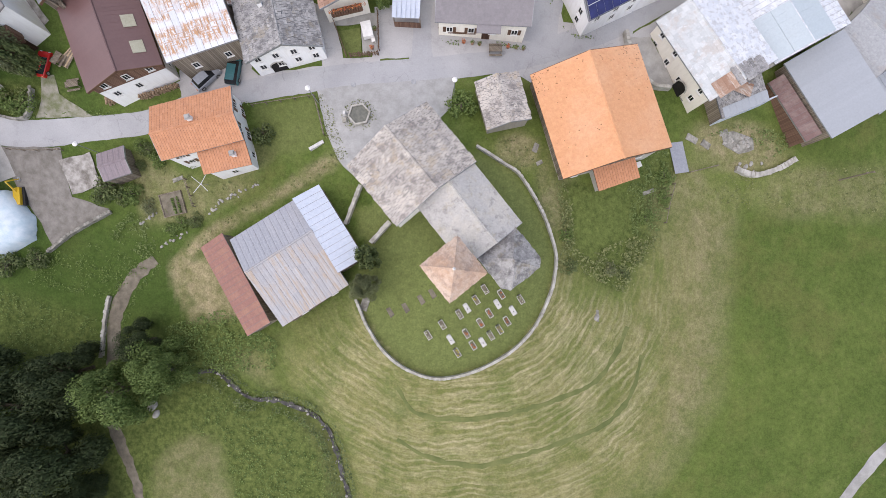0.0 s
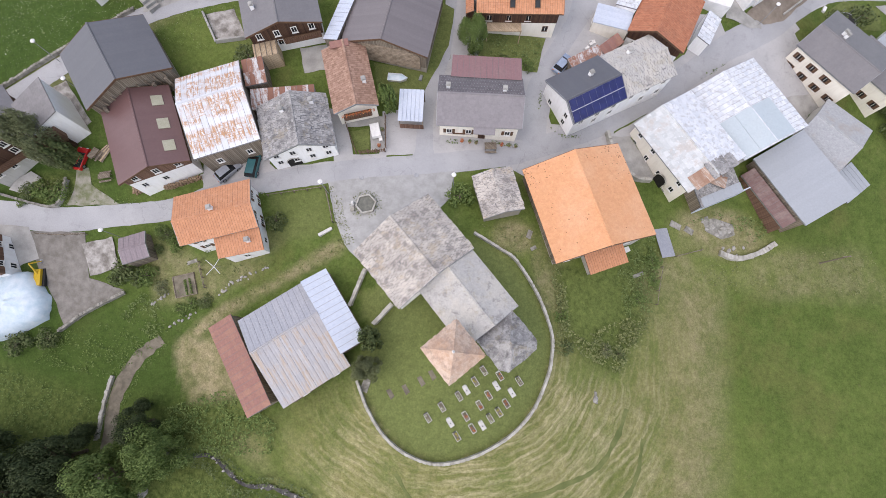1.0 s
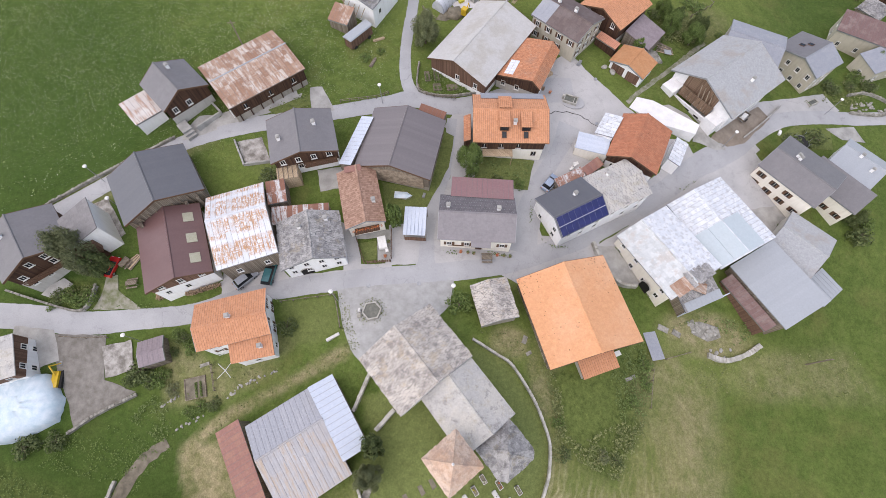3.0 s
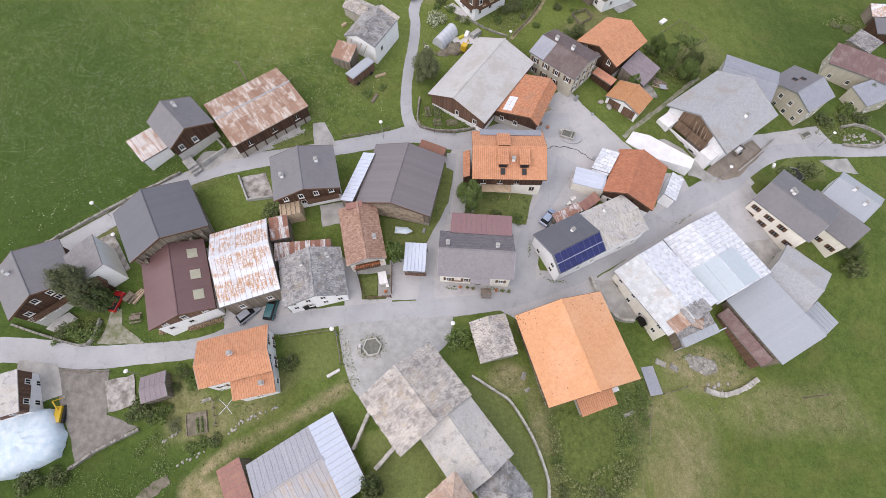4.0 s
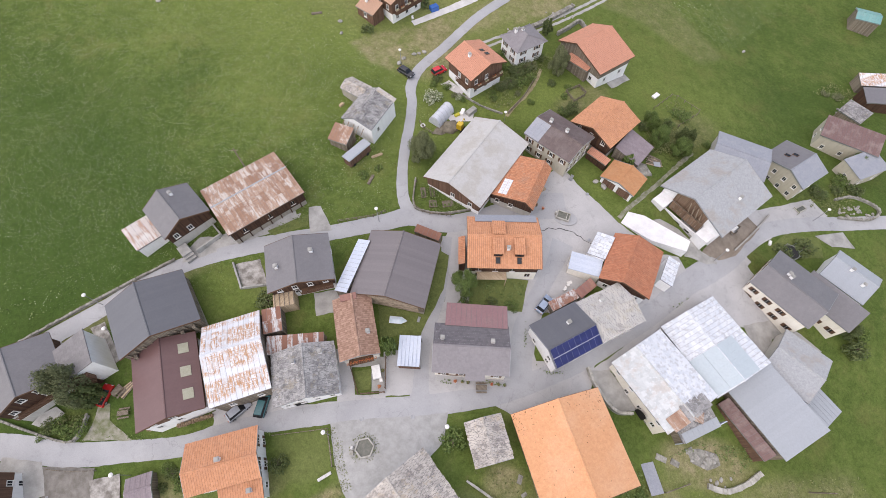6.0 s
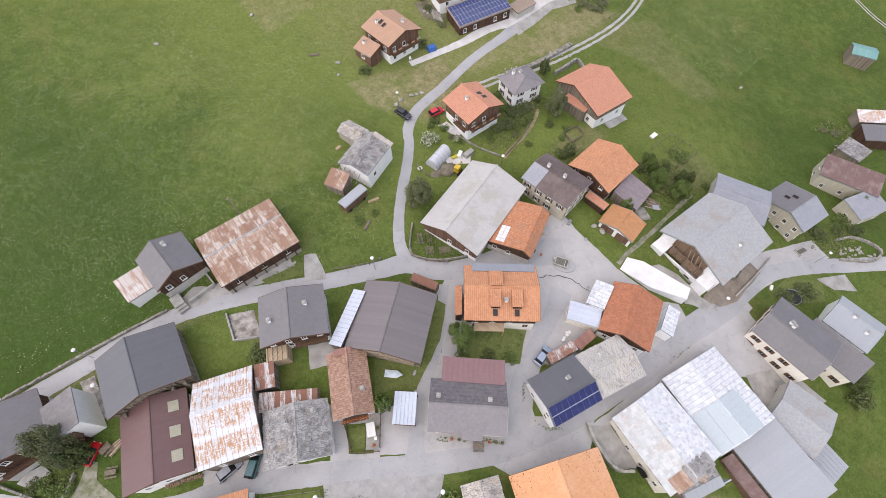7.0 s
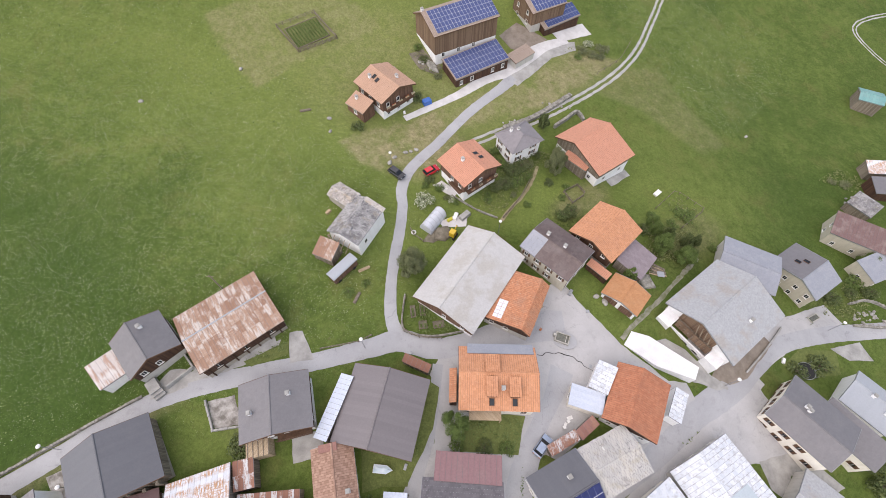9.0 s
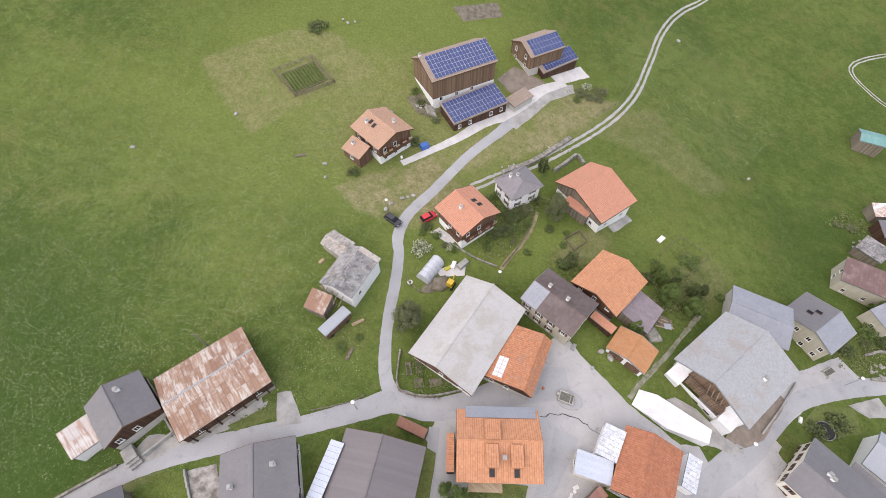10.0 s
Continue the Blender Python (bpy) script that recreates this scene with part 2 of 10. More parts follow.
    bumped(nt, b, tuft, 0.55, 0.2)
    return m


def asphalt_material(name, c1, c2):
    """Worn pale asphalt: broad patches, darker repairs, stains and fine cracks."""
    m, nt, b = shader(name, 0.9, 0.0, 0.3)
    p = place(nt)
    col = mixed(nt, ramp(nt, noise_at(nt, p, 0.16, 5.0, 0.6), 0.35, 0.65), c1, c2)
    col = mixed(nt, maths(nt, "MULTIPLY", ramp(nt, noise_at(nt, p, 0.55, 6.0, 0.7), 0.56, 0.68), 0.35), col, (0.235, 0.230, 0.228))
    col = mixed(nt, maths(nt, "MULTIPLY", ramp(nt, noise_at(nt, p, 2.6, 6.0, 0.75), 0.60, 0.70), 0.35), col, (0.20, 0.195, 0.185))
    v = node(nt, "ShaderNodeTexVoronoi", Scale=0.16)
    v.feature = "DISTANCE_TO_EDGE"
    warp = nt.nodes.new("ShaderNodeVectorMath")
    warp.operation = "MULTIPLY_ADD"
    n = node(nt, "ShaderNodeTexNoise", Scale=0.7, Detail=6.0)
    nt.links.new(p, n.inputs["Vector"])
    nt.links.new(n.outputs["Color"], warp.inputs[0])
    warp.inputs[1].default_value = (2.4, 2.4, 0.0)
    nt.links.new(p, warp.inputs[2])
    nt.links.new(warp.outputs[0], v.inputs["Vector"])
    crack = maths(nt, "MULTIPLY", maths(nt, "LESS_THAN", v.outputs["Distance"], 0.0045), maths(nt, "GREATER_THAN", noise_at(nt, p, 0.09, 3.0, 0.5), 0.52))
    col = mixed(nt, maths(nt, "MULTIPLY", crack, 0.22), col, (0.12, 0.12, 0.115))
    g = noise_at(nt, p, 6.0, 6.0, 0.75)
    col = mixed(nt, 0.35, col, mixed(nt, g, (0.2, 0.2, 0.2), (0.8, 0.8, 0.8)), "OVERLAY")
    nt.links.new(col, b.inputs["Base Color"])
    bumped(nt, b, g, 0.3, 0.02)
    return m


MEADOW = meadow_material()
ASPHALT = asphalt_material("asphalt", (0.345, 0.348, 0.355), (0.408, 0.411, 0.416))
YARD_ASPHALT = asphalt_material("yard_asphalt", (0.384, 0.378, 0.372), (0.462, 0.455, 0.448))
GRAVEL = plain("gravel", (0.330, 0.325, 0.300), (0.430, 0.425, 0.40), 0.5, 2.4, 0.95, bump=0.9)
MOSSY_GRAVEL = plain("mossy_gravel", (0.315, 0.315, 0.300), (0.400, 0.398, 0.388), 0.8, 5.0, 0.95, bump=1.0)
CONCRETE = plain("concrete", (0.28, 0.275, 0.255), (0.42, 0.41, 0.385), 0.4, 6.0, 0.9)
BRIGHT_CONCRETE = plain("bright_concrete", (0.68, 0.675, 0.67), (0.80, 0.795, 0.79), 0.5, 4.0, 0.9)
BROWN_GRAVEL = plain("brown_gravel", (0.20, 0.165, 0.130), (0.29, 0.245, 0.20), 0.5, 3.0, 0.95, bump=0.6)
PALE_CONCRETE = plain("pale_concrete", (0.50, 0.485, 0.47), (0.62, 0.605, 0.59), 0.4, 5.0, 0.9)
DRY_GRASS = plain("dry_grass", (0.22, 0.185, 0.105), (0.34, 0.295, 0.18), 0.9, 6.0, 1.0, bump=0.8)
RUT_GRASS = plain("trodden_grass", (0.105, 0.128, 0.042), (0.165, 0.178, 0.066), 0.5, 5.0, 1.0, bump=0.8)
YARD_GRAVEL = plain("stony_yard_gravel", (0.165, 0.152, 0.132), (0.250, 0.234, 0.210), 0.9, 4.0, 0.95, bump=0.9)
SLAB = plain("broken_slab", (0.17, 0.155, 0.135), (0.42, 0.40, 0.37), 0.9, 5.0, 0.95, bump=0.5)
EARTH = plain("earth", (0.125, 0.110, 0.082), (0.225, 0.198, 0.150), 0.8, 5.0, 1.0, bump=0.8)
TRACK_GRAVEL = plain("grassy_gravel", (0.150, 0.165, 0.085), (0.310, 0.295, 0.245), 0.9, 4.0, 0.95, bump=0.9)
RUBBLE = plain("rubble", (0.165, 0.157, 0.132), (0.36, 0.345, 0.305), 1.2, 5.0, 0.95, bump=0.8)
BROOK_STONE = plain("wet_brook_bed", (0.012, 0.012, 0.011), (0.09, 0.086, 0.08), 1.1, 6.0, 0.4, bump=0.9)
STONE_WALL = plain("stone_wall", (0.30, 0.285, 0.245), (0.50, 0.485, 0.44), 0.9, 7.0, 0.95, bump=0.7)
WATER = plain("water", (0.10, 0.105, 0.085), (0.16, 0.158, 0.13), 2.0, 10.0, 0.12, bump=0.2, spec=0.5)
WHITE = plaster("white_plaster", (0.86, 0.855, 0.845), (0.70, 0.68, 0.65))
CREAM = plaster("cream_plaster", (0.83, 0.785, 0.69), (0.66, 0.61, 0.52))
GREYISH = plaster("grey_plaster", (0.50, 0.48, 0.44), (0.34, 0.32, 0.28))
FIELDSTONE = plaster("field_stone", (0.36, 0.33, 0.28), (0.20, 0.18, 0.15))
DARK_WOOD = boards("dark_wood", (0.050, 0.026, 0.018), (0.105, 0.055, 0.034))
BROWN_WOOD = boards("weathered_brown_wood", (0.135, 0.085, 0.056), (0.25, 0.165, 0.110), 0.25)
RED_WOOD = boards("red_brown_wood", (0.120, 0.066, 0.045), (0.210, 0.122, 0.084))
GREY_WOOD = boards("weathered_wood", (0.16, 0.130, 0.100), (0.29, 0.245, 0.190), 0.25)
PALE_WOOD = boards("pale_wood", (0.42, 0.31, 0.20), (0.54, 0.42, 0.29))
TRIM = plain("trim_paint", (0.70, 0.69, 0.66), (0.80, 0.79, 0.76), 2.0, 20.0, 0.7)
BROWN_TRIM = plain("brown_trim", (0.10, 0.055, 0.035), (0.15, 0.085, 0.05), 2.0, 20.0, 0.7)
GLASS = plain("window_glass", (0.014, 0.016, 0.018), (0.025, 0.028, 0.032), 1.0, 3.0, 0.15, bump=0.02, spec=0.35)
DARK = plain("dark_opening", (0.012, 0.011, 0.010), (0.02, 0.018, 0.016), 2.0, 9.0, 0.9)
IRON = plain("galvanised_iron", (0.30, 0.31, 0.32), (0.40, 0.41, 0.42), 3.0, 15.0, 0.5, 0.6)
TYRE = plain("rubber", (0.02, 0.02, 0.02), (0.03, 0.03, 0.03), 5.0, 20.0, 0.8)
BARK = plain("bark", (0.09, 0.07, 0.05), (0.15, 0.12, 0.09), 3.0, 12.0, 0.95, bump=0.8)
LEAF = foliage("leaves", (0.070, 0.115, 0.030), (0.175, 0.235, 0.070))
LEAF_DARK = foliage("dark_leaves", (0.058, 0.084, 0.031), (0.150, 0.182, 0.070))
LEAF_GREY = foliage("grey_green_leaves", (0.105, 0.122, 0.058), (0.205, 0.222, 0.112))
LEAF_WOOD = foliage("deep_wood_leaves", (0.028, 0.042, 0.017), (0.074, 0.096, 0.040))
BLOSSOM = foliage("blossom", (0.10, 0.16, 0.04), (0.62, 0.62, 0.48))

ORANGE = covering("orange_tiles", (0.51, 0.235, 0.125), (0.60, 0.295, 0.165), (0.45, 0.215, 0.13), 0.45, spread=0.9, lichen=(0.52, 0.30, 0.19), grit=0.45)
RED_TILE = covering("rust_red_tiles", (0.38, 0.145, 0.082), (0.47, 0.195, 0.11), (0.33, 0.15, 0.095), 0.5, spread=1.1, lichen=(0.44, 0.24, 0.15), grit=0.5)
W_TILE = covering("weathered_orange_tiles", (0.43, 0.18, 0.095), (0.54, 0.245, 0.135), (0.38, 0.21, 0.14), 0.6, spread=1.1, lichen=(0.50, 0.34, 0.24), grit=0.5)
BARN_ORANGE = covering("pale_orange_tiles", (0.63, 0.315, 0.160), (0.69, 0.355, 0.188), (0.70, 0.415, 0.255), 0.6, spread=0.8, scale=0.12)
SALMON = covering("salmon_tiles", (0.52, 0.245, 0.160), (0.57, 0.280, 0.190), (0.48, 0.235, 0.16), 0.35, spread=0.9, grit=0.4)
BROWN_TILE = covering("brown_tiles", (0.27, 0.160, 0.115), (0.41, 0.262, 0.195), (0.33, 0.20, 0.15), 0.3, spread=1.1, grit=0.3)
OCHRE = covering("ochre_tiles", (0.43, 0.205, 0.095), (0.49, 0.245, 0.12), (0.46, 0.26, 0.14), 0.4, spread=0.8)
TAN_TILE = covering("tan_tiles", (0.445, 0.275, 0.190), (0.49, 0.31, 0.22), (0.43, 0.28, 0.20), 0.4, spread=0.8, grit=0.4)
FARM_TILE = covering("grey_brown_tiles", (0.33, 0.255, 0.205), (0.38, 0.30, 0.245), (0.34, 0.28, 0.235), 0.5, spread=0.9, grit=0.4)
STONE = stone_roof("stone_slabs", (0.395, 0.362, 0.328), (0.485, 0.450, 0.412), (0.59, 0.545, 0.485), (0.205, 0.188, 0.175), (0.42, 0.335, 0.23), (0.50, 0.58), 0.9)
STONE_DARK = stone_roof("dark_stone_slabs", (0.225, 0.220, 0.220), (0.385, 0.378, 0.370), (0.41, 0.40, 0.385), (0.115, 0.112, 0.112), (0.27, 0.23, 0.165), (0.49, 0.60))
TOWER_TILE = stone_roof("pinkish_stone_slabs", (0.47, 0.32, 0.235), (0.58, 0.42, 0.32), (0.62, 0.50, 0.41), (0.36, 0.27, 0.225), (0.52, 0.33, 0.22), (0.51, 0.60))
SHINGLE = stone_roof("grey_shingles", (0.43, 0.42, 0.40), (0.49, 0.478, 0.455), (0.53, 0.505, 0.455), (0.27, 0.255, 0.25), (0.40, 0.36, 0.28), (0.53, 0.62), 0.8)
PALE_SHEET = covering("pale_grey_roofing", (0.45, 0.445, 0.43), (0.485, 0.48, 0.465), (0.40, 0.375, 0.335), 0.7, spread=0.8, scale=0.22, edge=(0.47, 0.58), grit=0.4)
R_SHINGLE = covering("weathered_grey_shingles", (0.345, 0.357, 0.366), (0.388, 0.400, 0.408), (0.345, 0.310, 0.27), 0.6, spread=1.1, scale=0.20, edge=(0.52, 0.62), grit=0.6)
LIGHT_METAL = covering("light_grey_metal", (0.35, 0.375, 0.40), (0.372, 0.397, 0.422), (0.34, 0.36, 0.38), 0.4, 0.5, 0.1, 0.3, spread=0.8, grit=0.3)
WHITE_METAL = covering("white_metal_plates", (0.55, 0.585, 0.625), (0.70, 0.72, 0.75), (0.42, 0.42, 0.42), 0.65, 0.55, 0.0, 1.8, grit=0.5, edge=(0.51, 0.60))
OLD_PLATE = covering("worn_pale_plates", (0.46, 0.485, 0.485), (0.60, 0.62, 0.62), (0.47, 0.41, 0.36), 0.55, 0.6, 0.0, 0.5, lichen=(0.68, 0.70, 0.72), edge=(0.50, 0.60), grit=0.45)
TEAL = covering("teal_sheets", (0.13, 0.30, 0.29), (0.18, 0.36, 0.34), (0.22, 0.33, 0.31), 0.5, 0.5, 0.0, 0.5)
BLUE_METAL = covering("bluish_metal_sheets", (0.44, 0.505, 0.53), (0.48, 0.545, 0.57), (0.46, 0.51, 0.53), 0.4, 0.5, 0.1, 0.3, spread=0.8, grit=0.35)
PAINTED = covering("pale_blue_sheets", (0.47, 0.525, 0.61), (0.56, 0.61, 0.69), (0.50, 0.54, 0.59), 0.4, 0.55, 0.0, 0.5)
ZINC = covering("weathered_zinc", (0.30, 0.31, 0.34), (0.36, 0.37, 0.40), (0.40, 0.40, 0.42), 0.5, 0.5, 0.2, 0.4, streak=(32, 1.2, 0.4), vary=0.1)
ZINC_STAINED = rusty("rust_stained_zinc", (0.38, 0.375, 0.385), (0.45, 0.445, 0.45), (0.36, 0.27, 0.20), (0.50, 0.44, 0.38), 32, (0.42, 0.56), 0.2, (3.0, 0.3), 0.4, 0.4)
RUST = rusty("rusty_sheets", (0.285, 0.165, 0.112), (0.390, 0.255, 0.182), (0.46, 0.385, 0.33), (0.60, 0.55, 0.50), 38, (0.44, 0.56), 0.13, (1.8, 0.35), 0.45, 0.30)
RUST_PATCHED = rusty("patched_rusty_sheets", (0.235, 0.112, 0.078), (0.340, 0.180, 0.125), (0.50, 0.49, 0.48), (0.63, 0.63, 0.63), 15, (0.47, 0.53), 0.34, (2.4, 0.6), 0.6, 0.45)
FADED_RUST = rusty("faded_sheets", (0.55, 0.50, 0.47), (0.64, 0.61, 0.58), (0.36, 0.21, 0.15), (0.48, 0.34, 0.27), 42, (0.38, 0.55), 0.2, (3.0, 0.3), 0.5, 0.5)
RUST_RED = covering("red_rust_sheets", (0.25, 0.125, 0.105), (0.31, 0.165, 0.135), (0.36, 0.20, 0.14), 0.7, 0.8, 0.0, 0.5, streak=(30, 1.6, 0.35), vary=0.2)
RUST_WHITE = rusty("white_rusting_sheets", (0.60, 0.62, 0.65), (0.70, 0.715, 0.74), (0.40, 0.20, 0.105), (0.56, 0.36, 0.22), 19, (0.34, 0.48), 0.22, (4.6, 0.9), 0.9, 0.26, (45.6, 4.0))
SLATE = covering("dark_slate", (0.108, 0.111, 0.124), (0.116, 0.119, 0.132), (0.13, 0.13, 0.14), 0.4, 0.42, spread=1.0, spec=0.5, grit=0.3)
SLATE_MID = covering("mid_grey_slate", (0.160, 0.154, 0.160), (0.176, 0.170, 0.176), (0.195, 0.187, 0.19), 0.5, 0.5, scale=0.35, spread=0.9, spec=0.45, grit=0.4)
J_SLATE = covering("purplish_grey_slate", (0.215, 0.200, 0.208), (0.245, 0.228, 0.236), (0.265, 0.25, 0.256), 0.5, 0.6, scale=0.35, spread=0.9, grit=0.45)
ROOF_LIGHT = plain("roof_light_plastic", (0.36, 0.35, 0.26), (0.42, 0.41, 0.31), 2.0, 8.0, 0.4, bump=0.1)
SLATE_BLUE = covering("blue_grey_slate", (0.265, 0.28, 0.312), (0.300, 0.315, 0.348), (0.34, 0.345, 0.365), 0.5, 0.6, scale=0.4, spread=0.8, grit=0.4)
MAROON = covering("maroon_sheets", (0.140, 0.076, 0.073), (0.148, 0.081, 0.078), (0.165, 0.094, 0.090), 0.4, 0.42, spread=1.0, spec=0.5, grit=0.3)
PURPLE = covering("purple_brown_sheets", (0.225, 0.125, 0.130), (0.285, 0.170, 0.172), (0.26, 0.17, 0.165), 0.5, 0.65, spread=0.9)
PURPLE_GREY = covering("purple_grey_slate", (0.22, 0.18, 0.19), (0.28, 0.235, 0.25), (0.26, 0.22, 0.235), 0.5, 0.7, spread=0.8)
BROWN_ROOF = covering("brown_roofing", (0.155, 0.138, 0.142), (0.178, 0.160, 0.163), (0.17, 0.152, 0.155), 0.3, 0.42, spread=1.0, spec=0.5, grit=0.35)
OLD_BROWN = covering("old_brown_sheets", (0.145, 0.088, 0.082), (0.200, 0.128, 0.118), (0.27, 0.21, 0.19), 0.7, 0.7, 0.0, 0.5, vary=0.1)
WARM_SLATE = covering("warm_grey_slate", (0.185, 0.176, 0.176), (0.235, 0.224, 0.224), (0.21, 0.20, 0.198), 0.5, 0.6, spread=0.9)
DARK_DIAMOND = covering("dark_diamond_slate", (0.130, 0.120, 0.127), (0.180, 0.166, 0.174), (0.15, 0.14, 0.145), 0.4, 0.6, spread=1.2, grit=0.4)
SOLAR = plain("solar_cells", (0.040, 0.060, 0.165), (0.055, 0.080, 0.20), 1.0, 30.0, 0.25, bump=0.02, spec=0.5)
SOLAR_DARK = plain("dark_solar_cells", (0.018, 0.022, 0.09), (0.025, 0.03, 0.12), 1.0, 30.0, 0.25, bump=0.02, spec=0.5)
TARP = plain("white_tarpaulin", (0.46, 0.585, 0.655), (0.62, 0.70, 0.75), 0.8, 3.0, 0.45, bump=0.6)
PLASTIC = plain("milky_plastic", (0.50, 0.52, 0.56), (0.58, 0.60, 0.63), 1.5, 5.0, 0.4, bump=0.1)


# ---- building helpers ----
class Geo:
    """Collects vertices and faces for one mesh."""

    def __init__(self):
        self.v, self.f = [], []

    def box(self, x0, x1, y0, y1, z0, z1):
        n = len(self.v)
        self.v += [(x0, y0, z0), (x1, y0, z0), (x1, y1, z0), (x0, y1, z0), (x0, y0, z1), (x1, y0, z1), (x1, y1, z1), (x0, y1, z1)]
        self.f += [tuple(n + i for i in q) for q in ((3, 2, 1, 0), (4, 5, 6, 7), (0, 1, 5, 4), (1, 2, 6, 5), (2, 3, 7, 6), (3, 0, 4, 7))]
        return self

    def prism(self, ring, a, b):
        """A ring of (y, z) swept along x from a to b."""
        n, k = len(self.v), len(ring)
        self.v += [(a, y, z) for y, z in ring] + [(b, y, z) for y, z in ring]
        self.f += [tuple(n + (i) for i in range(k)), tuple(n + k + i for i in reversed(range(k)))]
        self.f += [(n + (i + 1) % k, n + i, n + k + i, n + k + (i + 1) % k) for i in range(k)]
        return self

    def column(self, ring, z0, z1, ring2=None):
        """A ring of (x, y) raised from z0 to z1."""
        n, k = len(self.v), len(ring)
        self.v += [(x, y, z0) for x, y in ring] + [(x, y, z1) for x, y in (ring2 or ring)]
        self.f += [tuple(n + i for i in reversed(range(k))), tuple(n + k + i for i in range(k))]
        self.f += [(n + i, n + (i + 1) % k, n + k + (i + 1) % k, n + k + i) for i in range(k)]
        return self

    def tube(self, a, b, r0, r1=None, k=7):
        a, b = Vector(a), Vector(b)
        q = (b - a).to_track_quat("Z", "Y")
        n, r1 = len(self.v), r0 if r1 is None else r1
        for c, r in ((a, r0), (b, r1)):
            self.v += [tuple(c + q @ Vector((r * math.cos(6.2832 * i / k), r * math.sin(6.2832 * i / k), 0))) for i in range(k)]
        self.f += [(n + i, n + (i + 1) % k, n + k + (i + 1) % k, n + k + i) for i in range(k)]
        self.f += [tuple(n + i for i in reversed(range(k))), tuple(n + k + i for i in range(k))]
        return self

    def mesh(self, name, material):
        me = bpy.data.meshes.new(name)
        me.from_pydata(self.v, [], self.f)
        me.materials.append(material)
        me.update()
        return me


def part(name, data, material, parent, label="", m=None):
    me = data.mesh(name, material) if isinstance(data, Geo) else data
    ob = new(name, me)
    ob.parent = parent
    if m is not None:
        ob.matrix_basis = m
    if label:
        ob["label"] = label
    return ob


def thing(name, m, label, category, group="", kind=""):
    ob = new(name)
    ob.matrix_basis = m
    return tagged(ob, label, category, group, kind)


def solid(name, data, material, m, label, category, group="", kind=""):
    ob = new(name, data.mesh(name, material) if isinstance(data, Geo) else data)
    ob.matrix_basis = m
    return tagged(ob, label, category, group, kind)


# ---- the ground ----
HILLS = ((5, 0, 28), (40, 5, 30), (85, 15, 35), (-50, 0, 28), (0, 45, 30), (-45, 60, 30), (45, 75, 30), (-20, 130, 40), (40, 125, 40), (0, 85, 25), (-80, 100, 40))
RISE = (8.57, -4.59, 7.11, -2.84, -4.18, 0.38, 5.73, -3.77, -5.25, -3.15, -0.4, 0.27, 1.29, -4.21, -2.2, -2.75, -1.02)


def ground(x, y):
    """Height of the ground: a tilted, curved sheet with broad swells."""
    x, y = np.asarray(x, float), np.asarray(y, float)
    xc, yc = np.clip(x, -95, 95), np.clip(y, -30, 150)
    u, v = xc / 60, (yc - 55) / 60
    z = RISE[0] + RISE[1] * u + RISE[2] * v + RISE[3] * u * u + RISE[4] * u * v + RISE[5] * v * v
    for (a, b, r), h in zip(HILLS, RISE[6:]):
        z = z + h * np.exp(-((xc - a) ** 2 + (yc - b) ** 2) / (r * r))
    return z + 0.15 * (y - yc) - 0.10 * (x - xc)


def gz(x, y):
    return float(ground(x, y))


def inside(px, py, ring):
    """Which points lie in a polygon."""
    hit = np.zeros(px.shape, bool)
    for (x0, y0), (x1, y1) in zip(ring, ring[1:] + ring[:1]):
        cross = (y0 > py) != (y1 > py)
        hit ^= cross & (px < (x1 - x0) * (py - y0) / (y1 - y0 + 1e-9) + x0)
    return hit


def blob(px, py, x, y, rx, ry, turn=0.0):
    """A soft round patch: 1 inside, falling to 0."""
    c, s = math.cos(radians(turn)), math.sin(radians(turn))
    d = np.hypot(((px - x) * c + (py - y) * s) / rx, (-(px - x) * s + (py - y) * c) / ry)
    return np.clip(2.2 - 2.0 * d, 0, 1)


def steps(a, b, inner_a, inner_b, fine):
    out = list(np.arange(inner_a, inner_b + 0.01, fine))
    d, x = fine, inner_b
    while x < b:
        d *= 1.25
        x += d
        out.append(x)
    d, x = fine, inner_a
    while x > a:
        d *= 1.25
        x -= d
        out.insert(0, x)
    return np.array(out)


CHURCHYARD = [(5.2, 17.3), (10.3, 14.2), (13.8, 8.5), (15.5, 3.1), (14.8, -1.8), (12.7, -6.2), (9.9, -9.3), (6.5, -11.5), (2.7, -13.0), (-1.1, -13.5), (-4.9, -12.3), (-7.9, -10.0), (-10.2, -6.6), (-11.7, -2.0), (-10.5, 4.0), (-12.0, 9.0)]


PASTURE = [(-55.7, 140.2), (-45.2, 148.2), (-34.7, 154.9), (-25.6, 155.8), (-13.1, 144.5), (-33.7, 129.1), (-41.2, 120.9), (-51.3, 132.6)]
MOWN = [(-20.9, 109.1), (-16.2, 112.9), (-6.0, 116.2), (3.2, 122.8), (3.3, 116.0), (-4.0, 108.0), (-9.5, 102.0), (-16.2, 104.2)]
FLOWER_FIELD = [(68.6, 158.5), (87.3, 162.2), (103.1, 156.4), (106.9, 149.1), (97.0, 140.0), (82.2, 126.2), (70.8, 134.6), (66.1, 143.6)]
BANK = [(17.7, 119.8), (28.0, 137.5), (37.6, 146.4), (52.7, 147.3), (32.2, 128.1)]
FALLOW = [(42.4, 133.9), (53.3, 144.6), (64.8, 147.7), (70.8, 134.6), (79.7, 123.0), (70.8, 117.4), (55.8, 130.0)]


